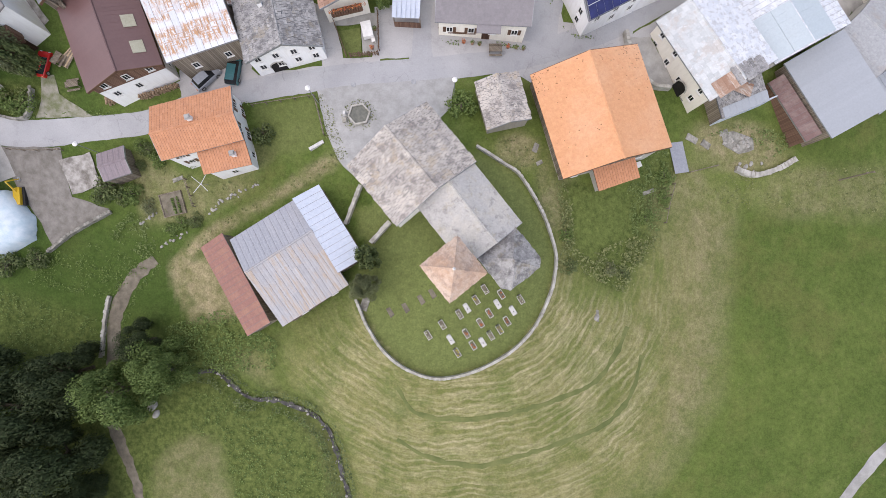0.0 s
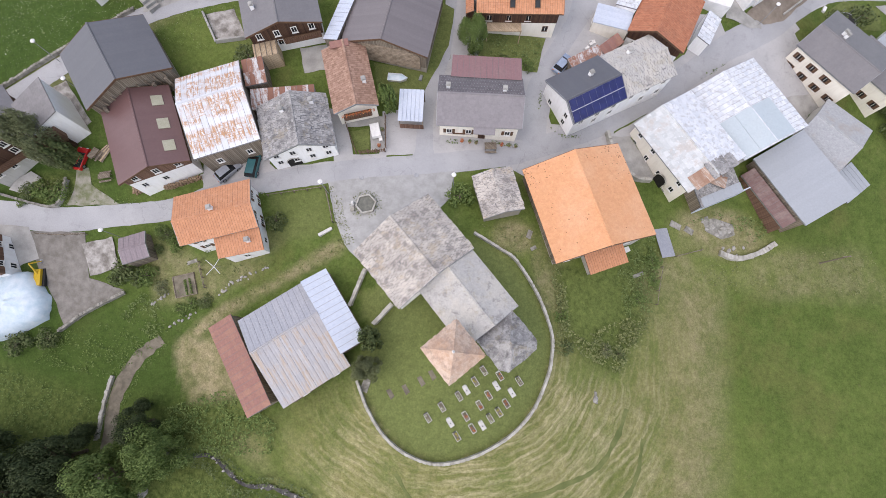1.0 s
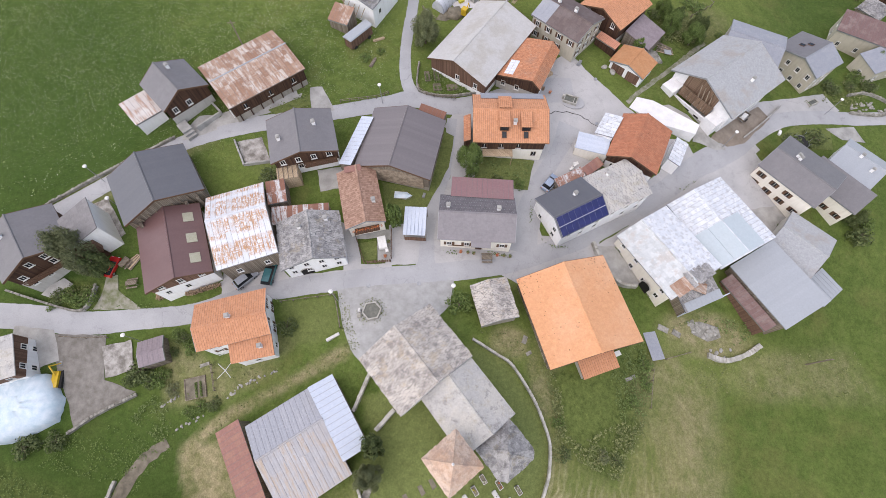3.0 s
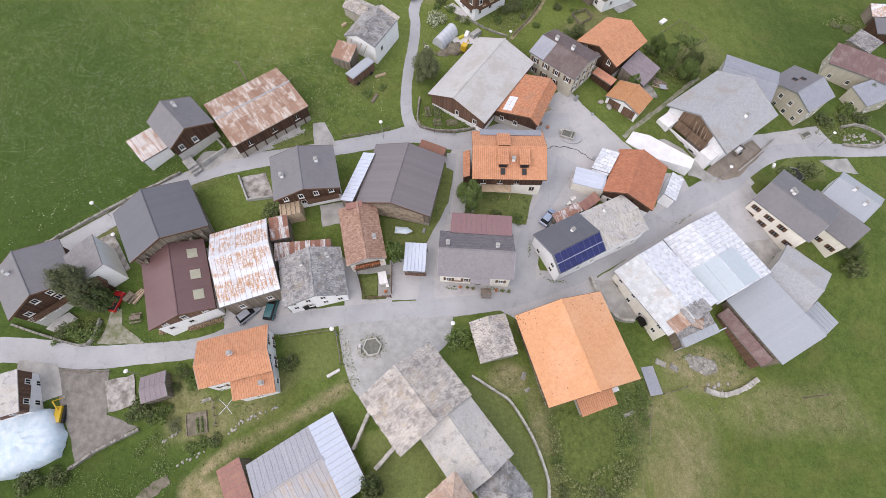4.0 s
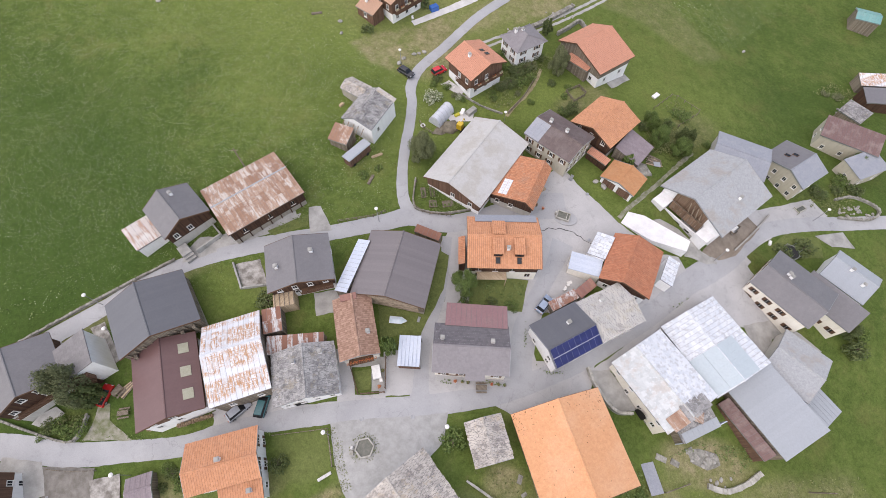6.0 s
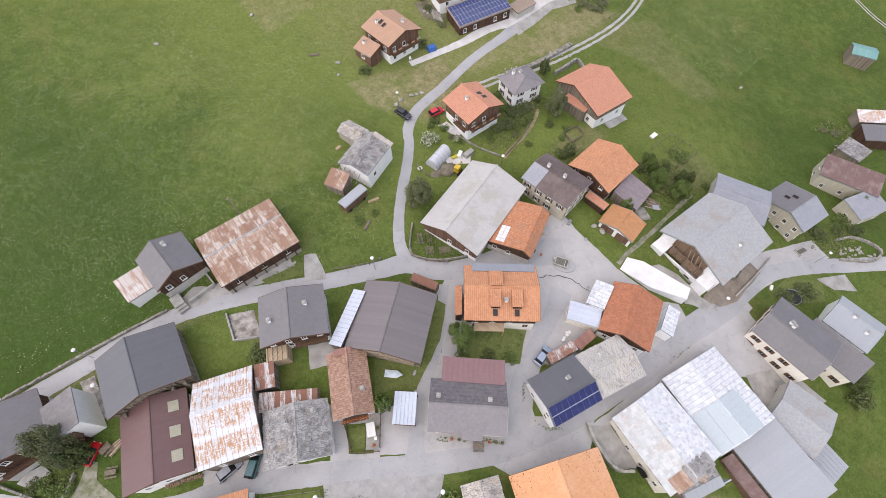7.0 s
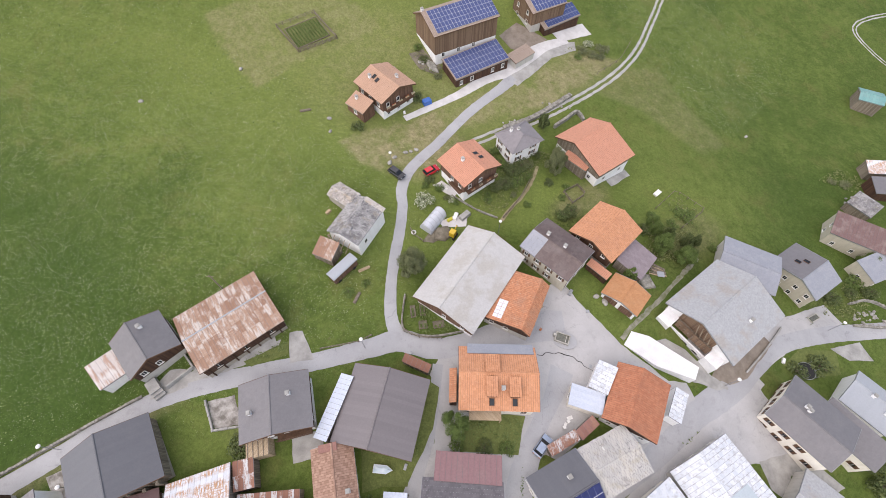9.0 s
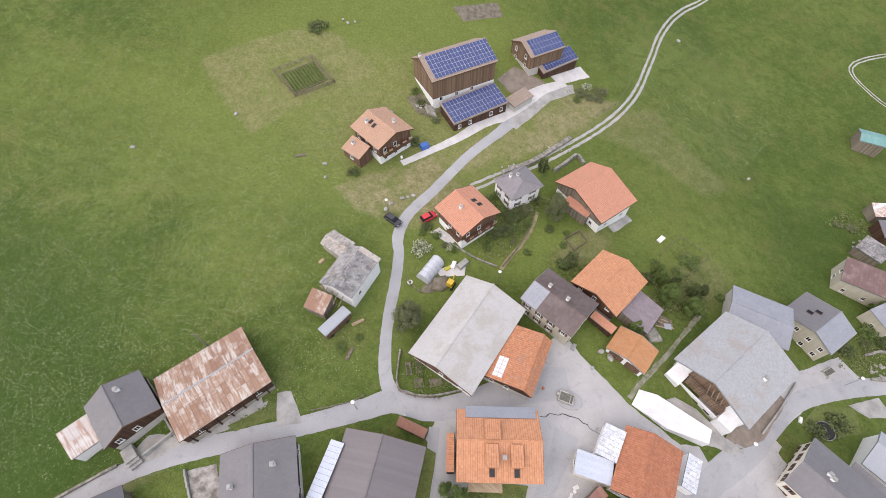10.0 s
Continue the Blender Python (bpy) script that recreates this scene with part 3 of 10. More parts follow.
HAYFIELD = [(15.6, 4.0), (19.0, 0.0), (25.5, -2.6), (28.4, 1.0), (33.5, 7.6), (39.6, 13.4), (45.0, 12.0), (42.2, -7.2), (39.9, -17.7), (33.8, -24.9), (27.6, -31.4), (22.0, -45.0), (-11.0, -45.0), (-13.5, -32.0), (-15.0, -24.0), (-20.0, -17.0), (-25.0, -13.0), (-20.0, -8.0), (-12.5, -3.0), (0.0, 0.0)]
WEEDY = [(16.0, 14.0), (27.0, 13.0), (31.4, 18.6), (34.1, 19.2), (34.9, 16.0), (34.2, 10.9), (30.1, 2.9), (25.4, -2.4), (21.3, -1.0), (18.6, 2.3), (16.0, 6.5)]
LEAFY = [(26.6, 12.3), (31.4, 18.6), (34.1, 19.2), (34.9, 16.0), (34.2, 10.9), (32.9, 7.1), (28.1, 6.0)]
BRAMBLES = [(28.1, 6.0), (32.9, 7.1), (30.1, 2.9), (25.7, -2.3), (19.8, 0.6), (17.0, 5.0), (20.3, 3.0), (26.0, 5.4)]
GARDEN_EAST = [(17.0, 11.9), (27.1, 12.6), (27.5, 9.2), (25.9, 5.9), (19.4, 3.4), (17.8, 7.9)]
EAST_PLOT = [(57.3, 16.6), (75.6, 18.8), (80.0, 10.2), (69.1, 9.9), (63.7, 10.7), (57.9, 12.1)]
DRY_MOUND = [(-41.0, 2.4), (-34.5, 3.3), (-31.8, -1.3), (-29.4, -5.5), (-38.0, -6.3), (-40.7, -1.3)]
SCRUB = [(-42.1, -7.2), (-32.5, -4.4), (-23.6, -8.8), (-24.4, -13.0), (-35.2, -13.9), (-39.8, -11.9)]
MOWN_OVAL = [(-44.7, -28.7), (-41.2, -25.0), (-37.7, -23.4), (-33.7, -24.7), (-31.7, -32.9), (-33.6, -40.0), (-45.2, -40.0)]
BROOKSIDE = [(-38.7, -16.7), (-30.6, -17.9), (-20.8, -20.0), (-17.2, -22.9), (-15.4, -32.0), (-15.0, -40.0), (-30.6, -40.0), (-32.6, -25.4), (-37.7, -23.0)]
HERB_SLOPE = [(-72.0, 0.5), (-65.6, -2.4), (-53.7, -6.0), (-53.9, -12.2), (-56.8, -15.5), (-64.2, -14.4), (-72.0, -12.2)]
GRASS_LANE = [(-41.0, 2.6), (-34.8, 7.4), (-26.5, 11.0), (-15.3, 17.2), (-13.8, 15.6), (-25.5, 10.0), (-34.7, 5.2), (-41.1, 0.2)]
GARDEN_WEST = [(-45.3, 18.5), (-37.8, 15.2), (-31.2, 13.9), (-25.7, 13.7), (-34.8, 8.9), (-45.3, 8.2)]
LAWN_WEST = [(-26.5, 24.2), (-17.8, 25.2), (-16.2, 19.3), (-20.5, 16.9), (-25.0, 17.9)]


def area(px, py, ring, soft):
    """A polygon with a soft edge: 1 inside, falling to 0 over the width soft."""
    d = np.full(px.shape, 1e9)
    for (x0, y0), (x1, y1) in zip(ring, ring[1:] + ring[:1]):
        t = np.clip(((px - x0) * (x1 - x0) + (py - y0) * (y1 - y0)) / ((x1 - x0) ** 2 + (y1 - y0) ** 2), 0, 1)
        d = np.minimum(d, np.hypot(px - x0 - t * (x1 - x0), py - y0 - t * (y1 - y0)))
    return np.clip(0.5 + np.where(inside(px, py, ring), d, -d) / soft, 0, 1)


def build_ground():
    xs, ys = steps(-700, 700, -112, 128, 1.0), steps(-300, 900, -48, 208, 1.0)
    gx, gy = np.meshgrid(xs, ys)
    gzv = ground(gx, gy)
    # the brook's bed
    bed = np.full(gx.shape, 1e9)
    for (x0, y0), (x1, y1) in zip(BROOK, BROOK[1:]):
        t = np.clip(((gx - x0) * (x1 - x0) + (gy - y0) * (y1 - y0)) / ((x1 - x0) ** 2 + (y1 - y0) ** 2), 0, 1)
        bed = np.minimum(bed, np.hypot(gx - x0 - t * (x1 - x0), gy - y0 - t * (y1 - y0)))
    gzv = gzv - 0.9 * np.clip(1.6 - bed / 1.3, 0, 1)
    n = len(xs)
    verts = np.stack([gx.ravel(), gy.ravel(), gzv.ravel()], 1)
    i, j = np.meshgrid(np.arange(n - 1), np.arange(len(ys) - 1))
    a = (j * n + i).ravel()
    faces = np.stack([a, a + 1, a + n + 1, a + n], 1)
    me = bpy.data.meshes.new("ground")
    me.from_pydata(verts.tolist(), [], faces.tolist())
    me.polygons.foreach_set("use_smooth", [True] * len(faces))
    me.materials.append(MEADOW)
    px, py = gx.ravel(), gy.ravel()
    yard = inside(px, py, CHURCHYARD).astype(float)
    hay = area(px, py, HAYFIELD, 8.0)
    dry = hay * (1 - 0.75 * area(px, py, WEEDY, 1.2))
    for x, y, rx, ry, t, k in ((-2, 110, 11, 9, 35, 0.75), (14, 124, 16, 5, 35, 0.6), (-4, 132, 34, 24, 0, 0.30), (36, 140, 14, 10, 35, 0.4), (60, 92, 10, 6, 30, 0.3), (34, 98, 9, 4, 35, 0.4), (-60, 44, 26, 3, 30, 0.5), (18, 18, 3, 5, -18, 0.8), (10.5, 17.5, 3.5, 3.0, 0, 0.8), (15.5, 9.0, 2.0, 8.0, 12, 0.6), (34, 6, 3.0, 8.0, 20, 0.5), (-22, -14, 10, 3, -15, 0.5), (47, 20.5, 10, 4.5, -5, 0.95), (38, 12, 5, 7, 0, 0.6), (60, 14, 12, 5, 5, 0.45), (-30, 15, 14, 2.0, 28, 0.35)):
        dry = np.maximum(dry, k * blob(px, py, x, y, rx, ry, t))
    for ring, k, soft in ((DRY_MOUND, 1.0, 1.0), (MOWN_OVAL, 0.45, 1.5), (EAST_PLOT, 0.42, 4.0), (GRASS_LANE, 1.0, 0.9), (GARDEN_WEST, 0.55, 1.5), (MOWN, 0.85, 1.5), (PASTURE, 0.42, 0.8), (BANK, 0.75, 2.0), (FALLOW, 0.3, 2.0)):
        dry = np.maximum(dry, k * area(px, py, ring, soft))
    pasture = area(px, py, PASTURE, 0.8)
    flowers = np.clip(np.maximum(blob(px, py, -62, 88, 62, 42), 0.9 * blob(px, py, 82, 165, 34, 28)), 0, 1)
    flowers = np.maximum(flowers, 0.35 * blob(px, py, -100, 130, 70, 50))
    flowers = np.maximum(flowers * (1 - pasture), area(px, py, FLOWER_FIELD, 3.0))
    rank = np.maximum(area(px, py, WEEDY, 1.5), area(px, py, SCRUB, 1.5))
    rank = np.maximum(rank, np.maximum(area(px, py, BROOKSIDE, 2.0), 0.8 * area(px, py, HERB_SLOPE, 3.0)))
    for x, y, rx, ry, t in ((-45, -25, 25, 20, 0), (16, 104, 10, 8, 30), (56, 88, 12, 6, 40), (-8, 2, 3, 8, 0), (90, 76, 8, 4, 0), (30, 92, 6, 6, 0), (-60, 26, 8, 3, 0), (15, 8, 2, 9, 15)):
        rank = np.maximum(rank, blob(px, py, x, y, rx, ry, t))
    lawn = np.maximum(yard, 0.8 * np.maximum(area(px, py, LAWN_WEST, 0.8), blob(px, py, -29, 50, 6, 5)))
    lawn = np.maximum(lawn, 0.35 * area(px, py, GARDEN_EAST, 1.5))
    keep = 1 - lawn
    rank = rank * (1 - area(px, py, MOWN_OVAL, 1.5))
    cover = np.stack([dry * keep, flowers, rank * keep, lawn], 1)
    me.color_attributes.new("cover", "FLOAT_COLOR", "POINT").data.foreach_set("color", cover.ravel().astype(np.float32))
    # blobs of grass tone: plus darkens, minus pales the green
    lush = 0.9 * blob(px, py, -105, 62, 62, 70) + 0.8 * blob(px, py, -62, -2, 34, 16) + 0.15 * blob(px, py, 78, 8, 42, 34) + 0.5 * blob(px, py, 125, 115, 55, 60) + 0.15 * blob(px, py, -30, 62, 24, 20) - 0.9 * blob(px, py, -8, 146, 60, 44) - 0.4 * blob(px, py, -30, 100, 22, 20) - 0.5 * blob(px, py, -37, 48, 10, 6) - 0.3 * blob(px, py, 34, 72, 10, 8) - 0.35 * blob(px, py, 64, 112, 26, 22)
    lush = lush + 0.5 * blob(px, py, -28, -26, 16, 12) + 0.45 * blob(px, py, -66, 56, 22, 26) + 0.5 * blob(px, py, -60, 26, 14, 8) - 0.35 * blob(px, py, -10, 78, 9, 14) - 0.3 * blob(px, py, 24, -16, 30, 20) - 0.25 * blob(px, py, 60, 4, 40, 34) - 0.3 * blob(px, py, 14, 16, 8, 6) - 0.55 * blob(px, py, -78, 118, 40, 26) - 0.3 * blob(px, py, 110, 145, 40, 30) - 0.5 * blob(px, py, 46, 17, 16, 8) - 0.35 * blob(px, py, 10, 14, 7, 9) - 0.8 * blob(px, py, 22, 8, 9, 8) - 0.6 * blob(px, py, -1, 92, 14, 14) - 0.5 * blob(px, py, 20, 97, 14, 10) - 0.3 * blob(px, py, 20, 45, 45, 14) - 0.3 * blob(px, py, 44, 96, 26, 18)
    me.attributes.new("lush", "FLOAT", "POINT").data.foreach_set("value", np.clip(lush, -1, 1).astype(np.float32))
    swath = np.hypot((px - 2) / 1.15, py - 2)
    ang = (np.arctan2(py - 2, px - 2) - math.pi / 2) % (2 * math.pi)
    raked = hay * np.clip((40 - np.hypot(px - 6, py)) / 10, 0.15, 1) * np.clip((36 - px) / 8, 0.25, 1)
    me.attributes.new("raked", "FLOAT", "POINT").data.foreach_set("value", raked.astype(np.float32))
    me.attributes.new("along", "FLOAT", "POINT").data.foreach_set("value", (ang * 24).astype(np.float32))
    me.attributes.new("swath", "FLOAT", "POINT").data.foreach_set("value", swath.astype(np.float32))
    return tagged(new("ground", me), "sloping green alpine meadow with mown hay and wild flowers", "ground", kind="structure")


BROOK = [(-44.0, -13.6), (-39.0, -14.2), (-34.2, -14.0), (-31.0, -16.4), (-28.8, -17.8), (-24.2, -17.9), (-19.9, -19.2), (-17.0, -21.6), (-15.5, -25.7), (-14.7, -29.1), (-13.7, -34.4), (-13.0, -44.0)]
build_ground()


def smooth_line(points, step=0.8):
    """Points along a soft curve through the given ones."""
    p = [np.array(q, float) for q in points]
    p = [2 * p[0] - p[1]] + p + [2 * p[-1] - p[-2]]
    out = []
    for a, b, c, d in zip(p, p[1:], p[2:], p[3:]):
        n = max(2, int(np.hypot(*(c - b)[:2]) / step))
        for k in range(n):
            t = k / n
            out.append(0.5 * (2 * b + (c - a) * t + (2 * a - 5 * b + 4 * c - d) * t * t + (3 * b - a - 3 * c + d) * t ** 3))
    return out + [p[-2]]


def ribbon(name, points, width, material, label, category, lift=0.05, edge=0.12, kind="structure"):
    """A strip that lies on the ground along a curve; points may carry their own width."""
    line = smooth_line([(*q, width) if len(q) == 2 else q for q in points])
    rnd = random.Random(name)
    g = Geo()
    across = 5
    for k, q in enumerate(line):
        a, b = line[max(k - 1, 0)], line[min(k + 1, len(line) - 1)]
        d = (b - a)[:2]
        d = d / (np.hypot(*d) + 1e-9)
        for j in range(across):
            s = (j / (across - 1) - 0.5) * (q[2] + (rnd.uniform(-edge, edge) if j in (0, across - 1) else 0))
            x, y = q[0] - d[1] * s, q[1] + d[0] * s
            g.v.append((x, y, gz(x, y) + lift + (0.02 if 0 < j < across - 1 else -0.02)))
    for k in range(len(line) - 1):
        for j in range(across - 1):
            n = k * across + j
            g.f.append((n, n + 1, n + across + 1, n + across)[::-1])
    me = g.mesh(name, material)
    return tagged(new(name, me), label, category, kind=kind)


def patch(name, ring, material, label, category, lift=0.06, cell=1.2, kind="structure"):
    """A sheet on the ground within a polygon."""
    bm = bmesh.new()
    rnd = random.Random(name)
    dense = []
    for (x0, y0), (x1, y1) in zip(ring, ring[1:] + ring[:1]):
        n = max(1, int(math.hypot(x1 - x0, y1 - y0) / cell))
        for k in range(n):
            t = k / n
            dense.append((x0 + (x1 - x0) * t + rnd.uniform(-0.12, 0.12), y0 + (y1 - y0) * t + rnd.uniform(-0.12, 0.12)))
    edge = [bm.verts.new((x, y, 0)) for x, y in dense]
    for a, b in zip(edge, edge[1:] + edge[:1]):
        bm.edges.new((a, b))
    bmesh.ops.triangle_fill(bm, edges=bm.edges[:], use_beauty=True)
    for _ in range(2):
        bmesh.ops.subdivide_edges(bm, edges=[e for e in bm.edges if e.calc_length() > 2.4], cuts=1, use_grid_fill=True)
        bmesh.ops.triangulate(bm, faces=bm.faces[:])
    for v in bm.verts:
        v.co.z = gz(v.co.x, v.co.y) + lift
    for f in bm.faces:
        f.normal_update()
        if f.normal.z < 0:
            f.normal_flip()
    me = bpy.data.meshes.new(name)
    bm.to_mesh(me)
    bm.free()
    me.materials.append(material)
    return tagged(new(name, me), label, category, kind=kind)


ribbon("road_main", [(-110, 24, 4.0), (-81.5, 22.8, 4.1), (-69.4, 22.3, 4.1), (-60.4, 21.3, 3.8), (-50.7, 21.9, 3.4), (-41.4, 22.7, 3.2), (-34.3, 24.9, 3.2), (-28.5, 26.0, 3.2), (-20.9, 27.0, 3.2), (-12.4, 28.0, 3.3), (-3.0, 28.6, 3.4), (6.6, 29.9, 3.4), (11.5, 31.1, 3.4), (17.8, 33.4, 3.4), (26.6, 37.3, 3.5), (33.7, 41.5, 3.6), (41.2, 46.4, 4.0), (48.0, 51.6, 4.5), (53.7, 55.0, 5.0), (59.6, 58.0, 4.1), (66.4, 63.2, 3.8), (73.4, 67.1, 3.6), (87.0, 70.3, 3.6), (106.0, 72.5, 3.6), (130, 74, 3.6)], 4, ASPHALT, "narrow grey asphalt village road", "road")
ribbon("road_upper", [(-110, 12, 3.4), (-92, 25, 3.4), (-76.1, 34.6, 3.2), (-67.9, 39.9, 3.2), (-60.4, 44.4, 3.0), (-53.9, 48.5, 3.0), (-46.7, 52.6, 3.0), (-38.3, 55.5, 3.2), (-30.2, 57.4, 3.2), (-19.9, 59.9, 3.2), (-10.3, 62.7, 3.6), (-5.4, 64.2, 4.2), (0.8, 62.9, 4.0), (6.5, 63.9, 4.0), (13.5, 65.9, 5.0), (20.5, 67.5, 6.0), (26.0, 67.9, 6.0)], 3, ASPHALT, "grey asphalt lane behind the houses", "road", lift=0.055)
ribbon("road_north", [(-5.0, 63.5, 3.4), (-7.2, 68.5, 2.4), (-7.7, 75.5, 2.2), (-7.3, 82.0, 2.2), (-6.6, 88.0, 2.2), (-6.3, 94.0, 2.2), (-6.7, 98.0, 2.4), (-4.8, 103.7, 2.4), (1.1, 111.0, 2.4), (9.2, 121.5, 2.4), (16.5, 129.1, 2.6), (20.7, 134.0, 3.2)], 3, ASPHALT, "grey asphalt lane climbing through the meadow", "road", lift=0.06)
ribbon("lane_centre", [(24.6, 59.5, 5.0), (21.8, 53.5, 3.4), (18.9, 48.7, 3.4), (16.7, 44.0, 4.2), (15.1, 39.6, 4.6), (13.8, 33.0, 5.0)], 4, ASPHALT, "grey asphalt lane between houses", "road", lift=0.045)
ribbon("lane_path", [(1.8, 60.0, 2.0), (1.0, 52.0, 2.0), (-0.0, 46.9, 2.4), (-1.4, 42.2, 2.6), (-2.6, 36.8, 3.0), (-2.8, 29.7, 3.6)], 2.5, ASPHALT, "narrow grey path between house walls", "path", lift=0.04)
patch("pavement_square", [(17.3, 69.5), (21.5, 74.5), (26.2, 77.7), (29.2, 73.2), (36.6, 64.6), (45.5, 57.5), (41.5, 52.5), (36, 58.5), (28.9, 57.0), (25.1, 53.4), (20.6, 53.4), (19.6, 58.2), (19.4, 63.0)], YARD_ASPHALT, "grey asphalt village square", "pavement", lift=0.035)
patch("plaza", [(-17.4, 26.2), (-7.6, 27.0), (2.0, 28.2), (1.2, 23.4), (-1.7, 20.2), (-7.2, 15.9), (-11.0, 13.0), (-13.6, 15.2), (-16.0, 20.0)], MOSSY_GRAVEL, "worn gravel forecourt of the church", "gravel", lift=0.04)
patch("yard_west", [(-65.5, 19.6), (-56.1, 19.4), (-55.6, 12.5), (-50.1, 10.6), (-59.4, 4.8), (-61.0, 8.6), (-63.5, 13.6)], YARD_GRAVEL, "stony gravel yard", "gravel", lift=0.05)
patch("forecourt_west", [(-72, 21), (-65.0, 20.2), (-63.5, 15.5), (-72, 12)], CONCRETE, "pale concrete forecourt", "concrete", lift=0.06)
patch("forecourt_east", [(77.1, 73.4), (88.1, 77.1), (91.3, 72.9), (78.7, 68.4), (67.9, 62.1), (59.7, 57.7), (56.4, 60.3), (63.5, 69.0)], YARD_ASPHALT, "grey asphalt yard beside the big house", "pavement", lift=0.035)
patch("yard_front", [(-9.6, 30.2), (-1.2, 31.0), (-0.6, 37.5), (-2.2, 38.5), (-9.2, 37.4)], YARD_ASPHALT, "grey paved yard in front of a carport", "pavement", lift=0.036)
patch("yard_cars", [(-36.5, 25.2), (-27.0, 27.6), (-26.0, 31.5), (-31.0, 30.0), (-37.5, 27.8)], YARD_ASPHALT, "asphalt parking strip beside the road", "pavement", lift=0.037)
patch("pavement_centre", [(-8.8, 30.1), (-8.8, 35.0), (-2.9, 35.0), (-2.4, 41.0), (1.3, 46.8), (2.0, 56.0), (0.3, 58.0), (2.6, 63.0), (21.0, 65.5), (30.5, 58.5), (29.5, 50.4), (23.5, 46.5), (18.0, 44.5), (16.5, 40.6), (17.4, 36.4), (22.5, 36.2), (22.5, 34.5), (13.2, 31.0)], YARD_ASPHALT, "grey asphalt between the houses of the village core", "pavement", lift=0.030)
patch("pavement_east", [(48.5, 50.0), (53.0, 57.5), (58.0, 57.0), (63.6, 60.6), (65.5, 58.6), (60.5, 54.0), (63.2, 46.8), (56.0, 46.5)], YARD_ASPHALT, "grey asphalt beside the cream house", "pavement", lift=0.032)
patch("road_shoulder", [(24.0, 33.8), (30.0, 38.0), (35.6, 41.0), (47.0, 49.5), (47.5, 54.0), (40.0, 49.5), (33.0, 44.5), (25.0, 38.5)], YARD_ASPHALT, "grey asphalt road shoulder along house walls", "pavement", lift=0.028)
patch("forecourt_brown", [(53.9, 59.4), (57.6, 58.0), (61.8, 59.4), (70.0, 66.6), (67.9, 69.4), (58.6, 63.6)], BROWN_GRAVEL, "brownish gravel forecourt below the big farmhouse", "gravel", lift=0.10)
patch("apron_farmhouse", [(49.8, 58.0), (57.0, 57.0), (57.0, 58.0), (53.6, 59.6), (54.4, 61.4), (51.0, 61.6)], CONCRETE, "pale concrete apron of the big farmhouse", "concrete", lift=0.12)
for ring_, label_ in (([(6.0, 49.4), (7.5, 51.8), (17.0, 51.4), (15.3, 45.2), (5.6, 45.6)], "overgrown front garden of the dormer house"), ([(0.3, 57.0), (2.0, 56.0), (1.1, 49.1), (-1.8, 43.2), (-3.3, 40.3), (-3.4, 44.3), (-1.1, 51.5)], "grass strip along the log barn"), ([(-10.8, 45.7), (-2.5, 44.3), (-3.0, 40.3), (-7.0, 40.4), (-10.1, 39.4)], "small lawn in front of the log barn"), ([(-14.2, 34.1), (-11.4, 34.5), (-11.1, 31.2), (-13.4, 30.9)], "small square of lawn in a fenced garden"), ([(71.2, 62.5), (76.8, 66.3), (86.0, 66.4), (85.2, 61.6), (77.6, 60.4)], "rounded lawn behind the slate-roofed house")):
    patch("lawn", ring_, MEADOW, label_, "lawn", lift=0.10)
patch("rubble_bank", [(43.6, 22.4), (46.0, 22.9), (49.4, 22.0), (49.8, 20.2), (47.0, 19.4), (44.2, 20.6)], RUBBLE, "bare pale rubble on a stony terrace", "rubble", lift=0.05)
patch("apron_ramp", [(46.0, 66.0), (49.6, 64.2), (55.0, 58.6), (57.2, 57.4), (54.6, 56.8), (50.2, 58.4), (50.6, 60.4), (44.0, 65.4)], CONCRETE, "grey concrete apron between ramp and farmhouse", "concrete", lift=0.11)
patch("deck", [(-14.6, 36.6), (-9.0, 36.6), (-8.9, 31.0), (-10.9, 30.9), (-11.1, 35.0), (-14.6, 34.8)], CONCRETE, "pale paved seat in a fenced garden", "paving", lift=0.12)
patch("court_cream", [(84.9, 67.0), (93.8, 69.1), (95.4, 65.1), (88.8, 64.7)], CONCRETE, "pale concrete court beside the road", "concrete", lift=0.08)
patch("stable_paving", [(-40.2, 56.4), (-32.8, 59.4), (-27.2, 62.7), (-27.9, 64.4), (-33.5, 61.4), (-41.0, 58.4)], CONCRETE, "worn concrete strip along the stable", "concrete", lift=0.09)
patch("stable_drive", [(-25.4, 64.9), (-23.0, 65.3), (-20.5, 60.2), (-24.4, 59.4)], CONCRETE, "short concrete drive beside the stable", "concrete", lift=0.09)
patch("stable_court", [(-47.1, 54.8), (-44.6, 58.0), (-41.6, 58.0), (-41.1, 55.2), (-46.9, 52.9)], CONCRETE, "cracked concrete court before a timber house", "concrete", lift=0.09)
ribbon("crack", [(20.2, 62.1, 0.06), (21.2, 62.0, 0.10), (22.0, 62.6, 0.12), (23.4, 62.3, 0.05), (24.2, 62.6, 0.10), (25.4, 62.2, 0.12), (27.0, 61.8, 0.06), (27.6, 61.1, 0.12), (28.4, 60.9, 0.10), (28.8, 60.2, 0.08), (30.4, 59.4, 0.05)], 0.12, DARK, "long dark crack in the asphalt of the square", "crack", lift=0.085, edge=0.08)
ribbon("path_garden", [(15.2, 91.4), (17.5, 94.6), (20.5, 98.1), (22.8, 102.0), (24.6, 106.5)], 0.8, DRY_GRASS, "trodden garden path between meadows", "path", lift=0.05, edge=0.2)
